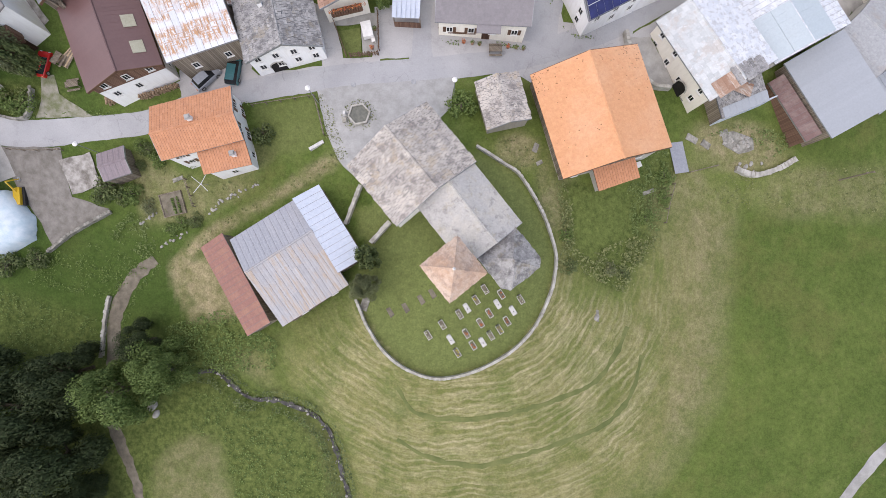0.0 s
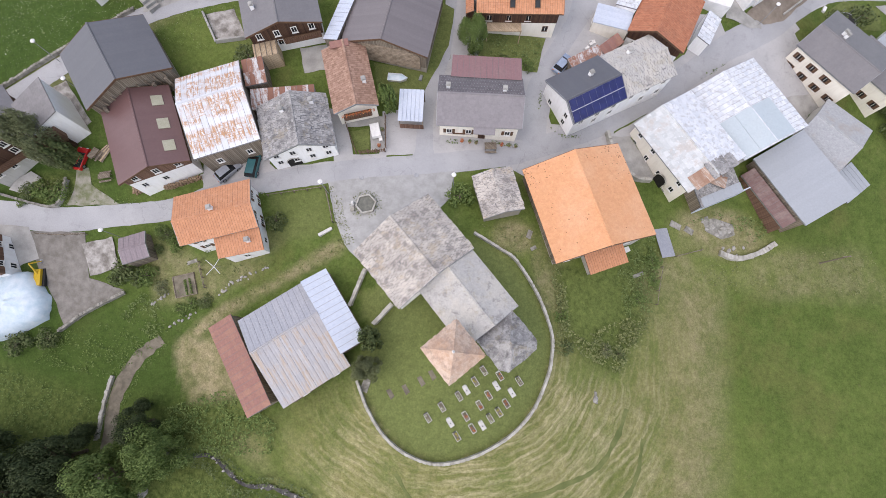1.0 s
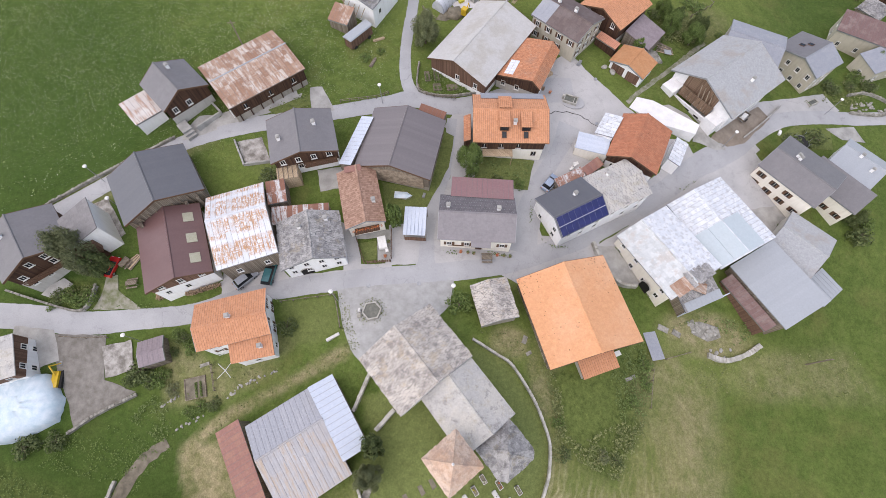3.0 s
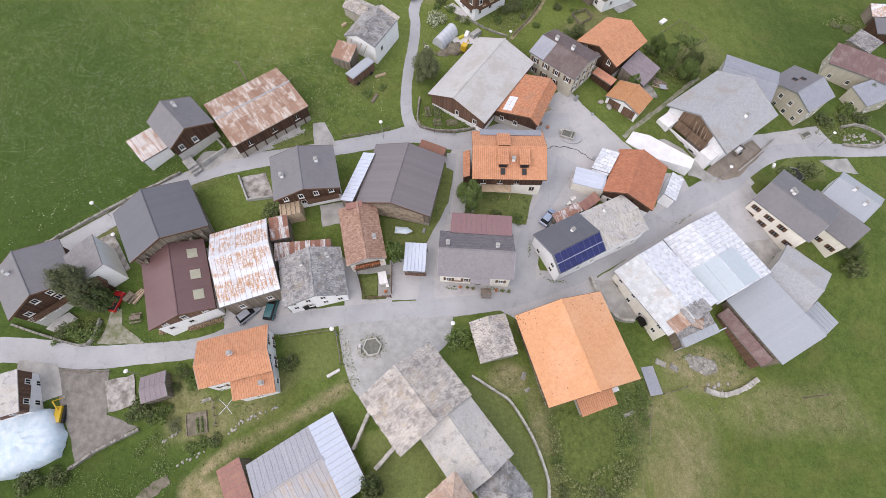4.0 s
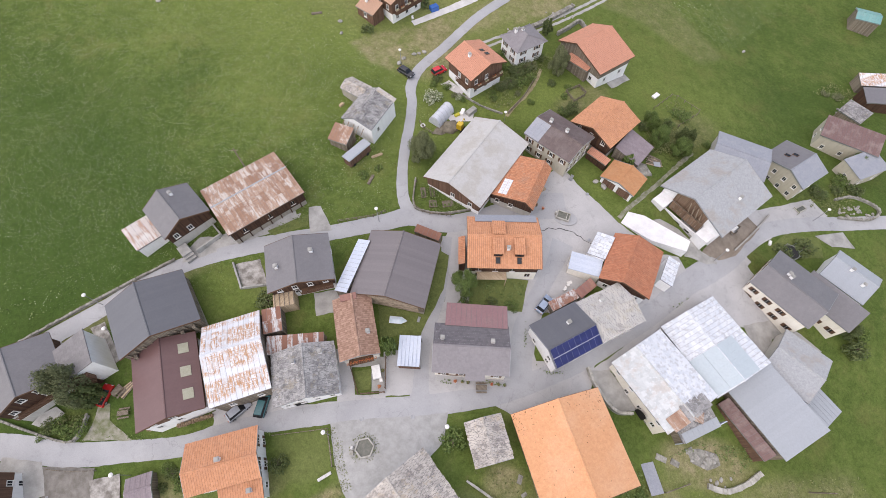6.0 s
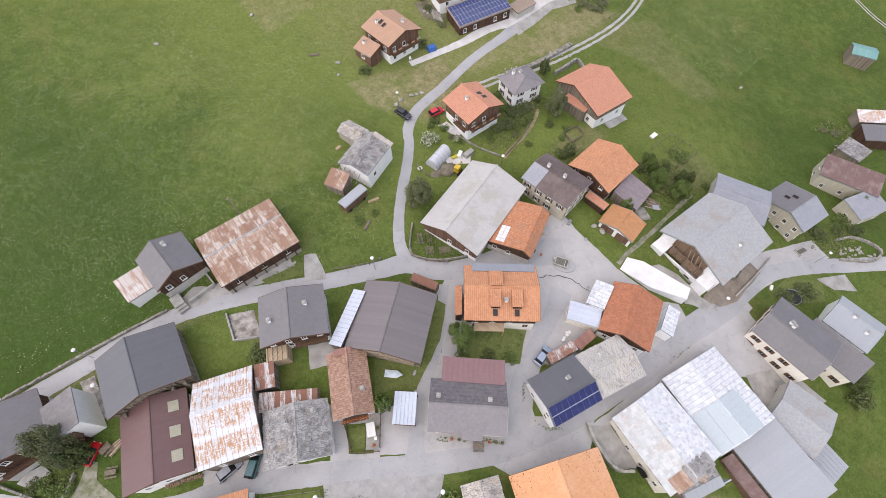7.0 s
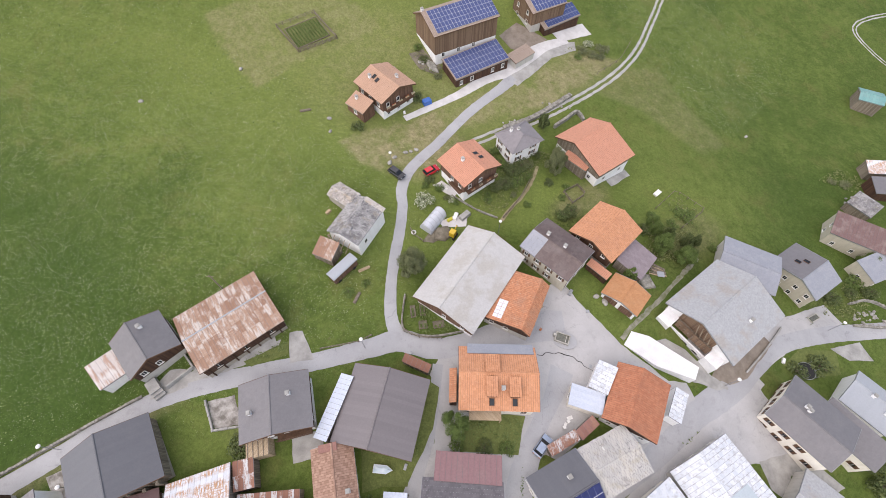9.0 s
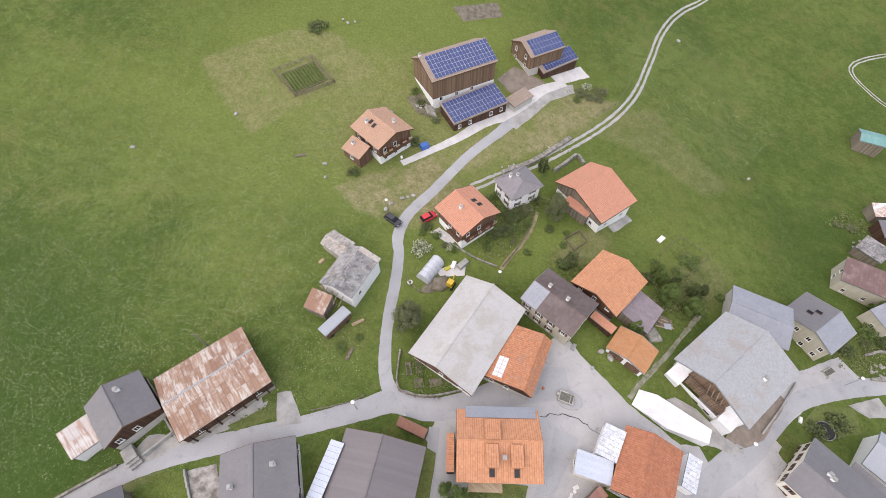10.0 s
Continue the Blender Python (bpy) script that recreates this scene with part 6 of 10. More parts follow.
build_house((5.1, 144.6, 28.2, 18.6, 4.6, 6.8, 15.3, 7.4, 9.9), FARM_TILE, "tile", WHITE, "tall timber hay barn with solar panels on its roof", "barn", top=BROWN_WOOD, split=2.2, over=0.5, windows="R", gap=4, storeys=[1.2], base=5, name="barn", chimneys=((0.05, 1.2),), solar=((0.07, 0.995, 0.03, 0.93, 18, 5, -1, SOLAR),))
build_house((8.9, 138.0, 31.7, 16.4, 0.0, 6.7, 12.8, 2.6, 4.4), FARM_TILE, "tile", DARK_WOOD, "low stable wing with solar panels on its roof", "stable", over=0.3, windows="R", gap=3, storeys=[0.6], base=4, name="stable", solar=((0.02, 0.99, 0.05, 0.97, 16, 4, -1, SOLAR),))
build_house((28.6, 157.4, 28.5, 11.4, 4.6, 5.1, 13.8, 5.0, 7.0), FARM_TILE, "tile", GREYISH, "timber farm shed with solar panels", "barn", top=BROWN_WOOD, split=1.5, over=0.4, windows="A", gap=4, base=4, name="barn", solar=((0.12, 0.99, 0.05, 0.95, 10, 3, -1, SOLAR),))
build_house((33.0, 157.4, 33.0, 13.0, 0.0, 4.6, 11.9, 2.6, 4.2), FARM_TILE, "tile", DARK_WOOD, "open cart shed with solar panels", "shed", over=0.3, windows="", base=4, name="shed", solar=((0.1, 0.99, 0.05, 0.95, 12, 3, -1, SOLAR),))
build_house((21.6, 141.6, 41.4, 7.3, 0.0, 3.5, 11.8, 2.0, 2.8), FARM_TILE, "tile", GREYISH, "low shed with brown tiles", "shed", over=0.2, windows="", name="shed")
build_house((-11.1, 123.1, 133.1, 10.6, 5.4, 4.9, 13.6, 5.2, 7.0), TAN_TILE, "tile", WHITE, "timber chalet with a tan tile roof and balcony", "chalet", top=RED_WOOD, split=2.2, over=0.8, windows="ALR", gap=2.2, storeys=[0.6, 2.9], chimneys=((0.35, -2.2), (0.75, 2.4)), skylights=((0.55, 0.35, 1), (0.68, 0.3, 1)), balcony=(("A", 2.4, 0.05, 0.95),), name="chalet")
build_house((-15.7, 119.4, -39.3, 5.8, 0.0, 3.8, 14.0, 2.8, 4.0), TAN_TILE, "tile", RED_WOOD, "low timber wing with tan tiles", "house wing", over=0.3, windows="R", chimneys=((0.3, -1.6),), name="house_wing")
build_house((36.8, 111.7, 34.5, 11.4, 5.6, 9.0, 6.9, 4.6, 7.2), SALMON, "tile", WHITE, "big timber barn with a steep salmon tile roof", "barn", top=GREY_WOOD, split=2.6, over=0.7, windows="AR", gap=3.5, storeys=[0.8], base=4, name="barn")


# ---- roof extras and small buildings ----
OLD_LOG = plain("old_logs", (0.20, 0.155, 0.110), (0.36, 0.29, 0.215), 1.5, 9.0, 0.9, bump=0.6)
PLATE = plain("white_painted_metal", (0.60, 0.62, 0.65), (0.72, 0.73, 0.75), 2.0, 9.0, 0.5, bump=0.1)

def named(label):
    return next(o for o in scene.collection.objects if o.parent is None and "label" in o and o["label"] == label)


def dormer(house, x, y0, y1, z0, z1, half, roof):
    """A shed dormer with a dark window; y0 is the ridge side, y1 the eaves side (both negative)."""
    d = part("dormer", Geo().prism([(y0, z0 - 0.1), (y1, z1 - 1.6), (y1, z1), (y0, z0)], x - half, x + half), DARK_WOOD, house)
    fr, ln = slope_frame(x - half - 0.2, x + half + 0.2, y0, z0 + 0.08, y1 - 0.10, z1 + 0.05)
    g = tiles(fr, ln, x - half - 0.2, x + half + 0.2, 0.36, 0.4, random.Random(3), 0.05, 0.012, False)
    g.f = [f[::-1] for f in g.f]
    c = part("dormer_roof", g, roof, d)
    c["kind"] = "stuff"
    part("pane", Geo().box(x - half + 0.1, x + half - 0.1, y1 - 0.04, y1 + 0.02, z1 - 0.95, z1 - 0.08), GLASS, d)


lh = named("orange-roofed house with timber upper floor and dormers")
dormer(lh, -1.2, -0.6, -3.7, 7.05, 6.85, 0.75, ORANGE)
dormer(lh, 2.6, -0.6, -3.7, 7.05, 6.85, 0.75, ORANGE)
dormer(lh, -1.0, 3.2, 0.2, 6.6, 7.25, 1.0, ORANGE)
part("back_roof", Geo().prism([(3.6, 5.62), (5.6, 4.75), (5.6, 4.87), (3.6, 5.78)], -5.2, 6.3), SLATE_BLUE, lh, "grey slate strip along the rear eaves")
part("veranda", Geo().box(-4.8, 0.6, -6.8, -5.2, 2.4, 2.55).box(-4.8, -4.68, -6.75, -6.63, -2, 2.4).box(0.45, 0.57, -6.75, -6.63, -2, 2.4), PALE_WOOD, lh)
dh = named("white and timber house with a maroon sheet roof")
for u in (-3.7, 0.0, 4.0):
    fr, ln = slope_frame(-6, 6, 0, 6.4, -4.9, 4.5)
    part("roof_light", Geo().box(-0.85, 0.85, -0.75, 0.75, 0.02, 0.10), ROOF_LIGHT, dh, "pale translucent roof light", Matrix.Translation(fr(u, ln * 0.62, 0.03)) @ pose(0, 0, 0, 21.2, 0, 0))
bh = named("broad barn with a white metal-plate roof")
for reach, sign, first, rows in ((7.0, 1, 0.06, 1), (5.7, -1, 0.06, 2)):
    fr, ln = slope_frame(-7, 7, 0, 5.6, sign * reach, 4.6)
    deep = (ln - 0.1) / 2 if sign < 0 else ln * 0.58
    tilt = math.degrees(math.atan2(1.0, reach)) * -sign
    for i in range(6):
        for j in range(rows):
            part("roof_sheet", Geo().box(-0.56, 0.56, -deep / 2 + 0.02, deep / 2 - 0.02, 0.0, 0.06), BLUE_METAL, bh, "bluish metal sheet", Matrix.Translation(fr(0.7 + i * 1.13, first + deep * (j + 0.5), 0.06)) @ pose(0, 0, 0, tilt, 0, 0))
fh = named("cream farmhouse under whitish worn metal plates")
arch_ring = [(-0.95, -0.4), (0.95, -0.4)] + [(0.95 * math.cos(radians(a)), 1.3 + 0.9 * math.sin(radians(a))) for a in range(0, 181, 20)]
part("arched_gate", Geo().column(arch_ring, -0.05, 0.12), DARK, fh, "dark arched gateway", pose(2.6, -5.0, 0.2, 90, 0, 0))
part("gate_surround", Geo().column([(-1.15, 1.2)] + [(1.15 * math.cos(radians(a)), 1.3 + 1.12 * math.sin(radians(a))) for a in range(180, -1, -20)] + [(1.15, 1.2)], -0.05, 0.07), STONE_WALL, fh, "stone arch over the gateway", pose(2.6, -5.0, 0.2, 90, 0, 0))
rs = named("old shed with broken stone slabs on its roof")
for k in range(7):
    part("eaves_sheet", Geo().prism([(-5.75, 2.64), (-4.15, 3.0), (-4.15, 3.07), (-5.75, 2.71)], -3.4 + k * 1.04, -2.38 + k * 1.04), LIGHT_METAL, rs, "pale metal sheet at the eaves")
# stone slabs and rusty sheets that mend the farmhouse roof's lower corner
ch = named("cream farmhouse under whitish worn metal plates")
rnd = random.Random(12)
for side, reach, s0, s1 in ((1, 6.5, 0.2, 4.3), (-1, 5.0, 0.1, 0.9)):
    fr, ln = slope_frame(-6.8, 6.8, 0, 6.0, side * reach, 4.8)
    part("slab_patch", tiles(lambda x, q, z: fr(x, q + s0, z + 0.06), s1 - s0, 4.2, 7.25, 0.5, 0.45, rnd, 0.07, 0.06, True, trim=lambda q: (4.2 + rnd.uniform(0, 0.7) + 0.12 * q, 7.25)), STONE_DARK, ch, "broken dark stone slabs")["kind"] = "stuff"
fr, ln = slope_frame(-6.8, 6.8, 0, 6.0, -5.0, 4.8)
for k in range(4):
    part("rusty_sheet", Geo().box(-1.2, 1.2, -0.36, 0.36, 0.0, 0.05), RUST, ch, "rusty corrugated sheet", Matrix.Translation(fr(6.0, 1.35 + k * 0.74, 0.08)) @ pose(0, 0, 0, 13.5, 0, 0))
rh = named("big white farmhouse with timber gable and pale roof")
part("wing_wall", Geo().box(-10.6, -7.2, 3.2, 6.0, -3, 3.3), BRIGHT_CONCRETE, rh, "bright white side wall")
part("wing_wall", Geo().box(-9.8, -7.2, -7.4, -4.6, -3, 2.9), BRIGHT_CONCRETE, rh, "bright white side wall")
part("terrace", Geo().box(-9.4, -7.2, -4.6, 3.2, -3, 1.0), CONCRETE, rh)
part("parapet", Geo().box(-9.3, -8.9, -4.6, 3.2, -3, 1.9), BRIGHT_CONCRETE, rh, "bright white parapet")
part("timber_front", Geo().prism([(-4.2, 2.0), (3.4, 2.0), (3.4, 6.3), (0, 7.85), (-4.2, 6.3)], -7.42, -7.28), BROWN_WOOD, rh, "weathered brown timber front")
part("loft_floor", Geo().box(-8.4, -7.2, -4.4, 3.0, 3.2, 3.4), GREY_WOOD, rh)
for k in range(8):
    part("loft_board", Geo().box(-8.45, -8.38, -4.4 + k * 0.93, -3.55 + k * 0.93, 2.0, 4.2), BROWN_WOOD, rh)
jh = named("cream house with a grey diamond-pattern roof")
part("porch_roof", Geo().prism([(-3.6, 3.95), (-4.9, 3.35), (-4.9, 3.47), (-3.6, 4.1)], -0.8, 2.4), J_SLATE, jh)
part("flower_box", Geo().box(-4.6, -0.8, -3.75, -3.4, 1.0, 1.25), BROWN_TRIM, jh)

build_house((32.5, 56.7, -120.3, 5.5, 0.0, 3.3, 5.6, 3.0, 3.7), WHITE_METAL, "plate", WHITE, "low white annex with white roof plates", "annex", over=0.15, windows="", name="annex")
build_house((30.6, 53.0, -108.5, 3.8, 0.0, 5.9, 5.3, 2.8, 3.0), PAINTED, "roll", CREAM, "flat-roofed garage with a pale blue roof", "garage", over=0.15, windows="R", storeys=[1.0], name="garage")
build_house((43.2, 53.9, -118.7, 5.7, 2.5, 0.0, 3.2, 3.0, 3.7), WHITE_METAL, "plate", WHITE, "narrow lean-to with white roof plates", "lean-to", over=0.15, windows="", name="lean_to")
build_house((-1.7, 60.2, -23.8, 5.2, 0.0, 1.5, 7.9, 2.2, 2.6), RUST_PATCHED, "plate", GREY_WOOD, "small woodshed with rusty sheets", "shed", over=0.1, windows="", name="shed")
build_house((22.5, 47.8, 27.7, 5.8, 0.0, 1.8, 5.2, 2.1, 2.5), RUST_PATCHED, "plate", GREY_WOOD, "open car shelter with patched rusty roof", "shelter", over=0.1, windows="", name="shelter")
build_house((26.8, 50.1, 38.3, 4.2, 0.0, 1.8, 5.0, 2.2, 2.6), RUST_RED, "sheet", GREY_WOOD, "small shed with a brown sheet roof", "shed", over=0.1, windows="", name="shed")
build_house((-70.8, 17.8, 17.7, 6.4, 0.0, 6.6, 0.4, 5.0, 6.0), SHINGLE, "smooth", WHITE, "white house with a timber upper wall", top=RED_WOOD, split=2.8, over=0.3, windows="BR", gap=2.2, storeys=[0.8, 3.0])
build_house((-46.6, 16.4, 18.0, 4.0, 2.1, 2.1, 2.0, 2.2, 2.7), PURPLE_GREY, "sheet", GREY_WOOD, "little garden shed with a purple-grey sheet roof", "shed", over=0.2, windows="", sheets=True, name="garden_shed")
build_house((38.6, 73.7, 49.5, 5.9, 4.0, 3.8, 6.2, 2.4, 3.6), OCHRE, "smooth", WHITE, "double garage with wooden doors and ochre roof", "garage", over=0.4, windows="", name="garage")
gh_ = named("double garage with wooden doors and ochre roof")
for yy in (-1.65, 1.75):
    part("garage_door", Geo().box(-2.62, -2.5, yy - 1.35, yy + 1.35, 0.0, 2.1), RED_WOOD, gh_)
build_house((34.0, 107.2, -45.0, 6.5, 0.0, 2.0, 7.4, 3.0, 3.5), SALMON, "tile", GREY_WOOD, "timber porch with salmon tiles", "porch", over=0.1, windows="", name="porch")
build_house((34.6, 79.6, -46, 5.0, 0.0, 1.6, 6.6, 2.3, 2.8), SALMON, "tile", DARK_WOOD, "small porch with orange tiles", "porch", over=0.1, windows="", name="porch")

# carport with pale sheets
cp = thing("carport", pose(-4.6, 37.0, gz(-4.6, 37.0), 0, 0, -2.7), "small carport with pale corrugated roof", "carport")
for px_ in (-1.75, 1.75):
    for py_ in (-2.3, 2.3):
        part("post", Geo().box(px_ - 0.07, px_ + 0.07, py_ - 0.07, py_ + 0.07, -0.6, 2.5), GREY_WOOD, cp)
sheet_me = Geo().prism([(-2.55, 2.45), (2.55, 2.85), (2.55, 2.89), (-2.55, 2.49)], -0.31, 0.27).box(0.24, 0.30, -2.5, 2.5, 2.6, 2.72).mesh("roof_sheet", PAINTED)
for k in range(6):
    part("roof_sheet", sheet_me, None, cp, m=pose(-1.62 + k * 0.62, 0, 0))
part("back_wall", Geo().box(-1.8, 1.8, 2.25, 2.33, -0.5, 2.6), GREY_WOOD, cp)
part("front_wall", Geo().box(-1.8, 1.8, -2.38, -2.30, -0.5, 1.1), RED_WOOD, cp)

# bright ramp below the big farmhouse
ring = [(36.5, 65.0), (39.2, 67.2), (42.4, 66.2), (50.3, 60.2), (49.0, 57.9), (42.5, 60.4)]
rz = gz(43, 63)
solid("retaining_ramp", Geo().column(ring, rz - 4, rz + 0.9), BRIGHT_CONCRETE, Matrix.Identity(4), "bright concrete ramp below the big farmhouse", "ramp")


# ---- walls and fences ----
def stone_wall(points, width, height, label, material=STONE_WALL, cap=0.55, name="stone_wall", sharp=False):
    """A low wall that follows the ground, with a row of uneven cap stones."""
    line = smooth_line(points, 0.6)
    if sharp:
        line = [np.array(a, float) + (np.array(b, float) - np.array(a, float)) * k / 6 for a, b in zip(points, points[1:]) for k in range(6)] + [np.array(points[-1], float)]
    rnd = random.Random(label)
    g = Geo()
    for k, q in enumerate(line):
        a, b = line[max(k - 1, 0)], line[min(k + 1, len(line) - 1)]
        d = (b - a) / (np.hypot(*(b - a)) + 1e-9)
        z = gz(q[0], q[1])
        h = height + rnd.uniform(-0.08, 0.08)
        w = width * rnd.uniform(0.9, 1.1)
        for s, zz in ((-w / 2, z - 0.8), (-w / 2.2, z + h), (w / 2.2, z + h), (w / 2, z - 0.8)):
            g.v.append((q[0] - d[1] * s, q[1] + d[0] * s, zz))
    for k in range(len(line) - 1):
        n = 4 * k
        for j in range(3):
            g.f.append((n + j, n + j + 1, n + j + 5, n + j + 4)[::-1])
    g.f += [(0, 1, 2, 3), tuple(4 * len(line) - 4 + i for i in (3, 2, 1, 0))]
    w = solid(name, g, material, Matrix.Identity(4), label, "wall", kind="structure")
    stones = []
    for v in range(4):
        s = Geo()
        r = random.Random(v)
        ringa = [(-cap / 2 * r.uniform(0.85, 1), -width * 0.52), (cap / 2 * r.uniform(0.85, 1), -width * 0.54), (cap / 2 * r.uniform(0.8, 1), width * 0.5), (-cap / 2 * r.uniform(0.85, 1), width * 0.55)]
        s.column(ringa, -0.10, 0.09 * r.uniform(0.6, 1.2), [(x * 0.9, y * 0.9) for x, y in ringa])
        stones.append(s.mesh("cap_stone", material))
    total, last = 0.0, line[0]
    for q0, q1 in zip(line, line[1:]):
        step = np.hypot(*(q1 - q0))
        total += step
        if total >= cap:
            total = 0.0
            if rnd.random() < 0.3:
                continue
            part("cap_stone", stones[rnd.randrange(4)], None, w, m=pose(q1[0], q1[1], gz(q1[0], q1[1]) + height + 0.02, rnd.uniform(-4, 4), rnd.uniform(-4, 4), math.degrees(math.atan2(q1[1] - q0[1], q1[0] - q0[0])) + rnd.uniform(-5, 5)))
    return w


stone_wall([(4.6, 17.8), (7.8, 15.8), (10.3, 14.2), (12.3, 11.3), (13.8, 8.5), (14.8, 5.8), (15.5, 3.1), (15.2, 0.0), (14.6, -2.2), (12.6, -6.3), (9.9, -9.3), (6.5, -11.5), (2.7, -13.0), (-1.1, -13.5), (-4.9, -12.3), (-7.9, -10.0), (-10.2, -6.6), (-11.7, -3.0)], 0.36, 0.75, "low pale stone wall curving round the churchyard")
stone_wall([(-11.0, 12.5), (-13.0, 7.5)], 0.5, 1.0, "short pale wall beside the church")
stone_wall([(-7.0, 7.5), (-9.4, 4.9)], 0.6, 1.1, "short thick wall with a pale coping")
stone_wall([(-51.2, -2.5), (-52.2, -6.3), (-52.9, -11.8)], 0.5, 0.5, "low pale-capped wall beside the earth track")
stone_wall([(-60.2, 4.3), (-55.8, 7.2), (-49.7, 10.1)], 0.45, 0.6, "grey wall along the gravel yard", RUBBLE)
stone_wall([(26.6, 35.6), (27.3, 33.2), (29.2, 30.0), (31.2, 28.3), (34.0, 28.2)], 0.5, 1.1, "old wall round a small court")
stone_wall([(17.1, 116.9), (24.4, 121.0), (31.6, 127.0), (35.5, 130.5)], 1.2, 0.7, "dry stone terrace along the farm track", RUBBLE)
stone_wall([(30.0, 119.0), (33.5, 122.2), (36.6, 125.0), (38.2, 122.6)], 0.7, 0.9, "dry stone corner wall", RUBBLE)
stone_wall([(-76, 37.6), (-66.9, 42.9), (-59.4, 47.2), (-52.5, 51.2), (-48.5, 53.4)], 0.4, 0.5, "roadside wall below the meadow", RUBBLE)
stone_wall([(-4.9, 73.5), (-5.1, 67.0), (-3.2, 65.6), (1.0, 65.2), (6.5, 66.3)], 0.3, 0.5, "garden wall round the barn's vegetable garden", RUBBLE)
stone_wall([(-37.6, 53.0), (-35.4, 48.3), (-30.9, 49.0)], 0.3, 0.6, "concrete wall round a yard", CONCRETE, sharp=True)
stone_wall([(95.4, 78.0), (101.0, 79.0), (106.0, 76.0), (102.5, 72.9), (94.0, 72.8)], 0.5, 0.6, "rubble wall round a rock garden", RUBBLE)
stone_wall([(73.8, 70.5), (68.0, 65.4), (62.0, 60.6)], 0.3, 0.5, "kerb wall of the farmhouse yard", CONCRETE)
stone_wall([(46.4, 17.1), (48.6, 16.4), (50.9, 16.4), (54.3, 17.5), (57.1, 19.0)], 0.9, 0.6, "pale stone terrace wall above the pasture")
stone_wall([(-74.0, 26.6), (-68.3, 24.9), (-61.4, 23.2), (-59.4, 24.4), (-58.6, 27.3)], 0.35, 0.7, "mossy garden wall above the road bend", RUBBLE)
patch("garden_track", [(-57.2, 29.0), (-55.2, 29.0), (-54.9, 26.6), (-52.4, 24.8), (-50.5, 23.5), (-59.0, 23.4), (-57.8, 25.6)], TRACK_GRAVEL, "grassy gravel track up to a parked car", "path", lift=0.06)
patch("chalet_terrace", [(-68.0, 25.8), (-66.8, 27.4), (-64.4, 28.6), (-62.6, 27.6), (-65.0, 25.2)], CONCRETE, "grey concrete terrace below the chalet", "concrete", lift=0.25)
patch("barn_yard", [(-61.4, 41.4), (-59.0, 42.4), (-54.8, 36.0), (-56.4, 34.8)], SLAB, "dark paved yard beside the slate-roofed barn", "concrete", lift=0.08)
patch("yard_concrete", [(1.6, 90.8), (2.6, 89.2), (7.6, 89.8), (7.8, 91.8), (5.2, 92.4)], PALE_CONCRETE, "pale concrete strip in the farmyard", "concrete", lift=0.10)
patch("yard_earth", [(-1.8, 85.6), (0.5, 85.6), (4.2, 87.4), (2.8, 89.0), (0.0, 88.6)], EARTH, "bare brown earth in the farmyard", "earth", lift=0.08)
patch("chalet_paving", [(0.2, 99.6), (4.8, 96.8), (5.8, 98.2), (2.2, 101.0)], PALE_CONCRETE, "pale paved terrace beside a chalet", "paving", lift=0.14)
patch("barn_paving", [(40.6, 104.4), (46.2, 108.6), (47.4, 106.6), (42.0, 102.4)], CONCRETE, "pale concrete apron of the steep barn", "concrete", lift=0.10)
patch("yard_slab", [(-37.2, 52.8), (-33.0, 54.0), (-30.8, 49.3), (-35.2, 48.6)], SLAB, "weathered concrete yard", "concrete", lift=0.06)
patch("ruined_slab", [(-56.5, 17.6), (-51.7, 18.6), (-50.6, 13.8), (-55.2, 12.7)], SLAB, "broken concrete floor of a vanished shed", "concrete", lift=0.22)
patch("path_court", [(26.8, 35.2), (30.6, 35.4), (36.2, 28.6), (31.4, 28.6), (29.4, 30.4)], CONCRETE, "weathered concrete court", "concrete", lift=0.07)
patch("field_plot", [(5.3, 173.3), (19.0, 178.6), (20.4, 172.8), (8.5, 167.8)], EARTH, "small ploughed plot in the meadow", "earth", lift=0.04)
patch("farm_yard", [(-6.5, 137.5), (-3.5, 133.0), (0.5, 131.6), (2.0, 134.2), (-3.0, 139.5)], EARTH, "stony earth bank beside the hay barn", "earth", lift=0.05)
patch("farm_court", [(17.5, 147.5), (22.5, 153.5), (31.0, 149.5), (25.5, 142.5), (20.5, 143.8)], BROWN_GRAVEL, "brown gravel farm court with scattered stones", "gravel", lift=0.05)


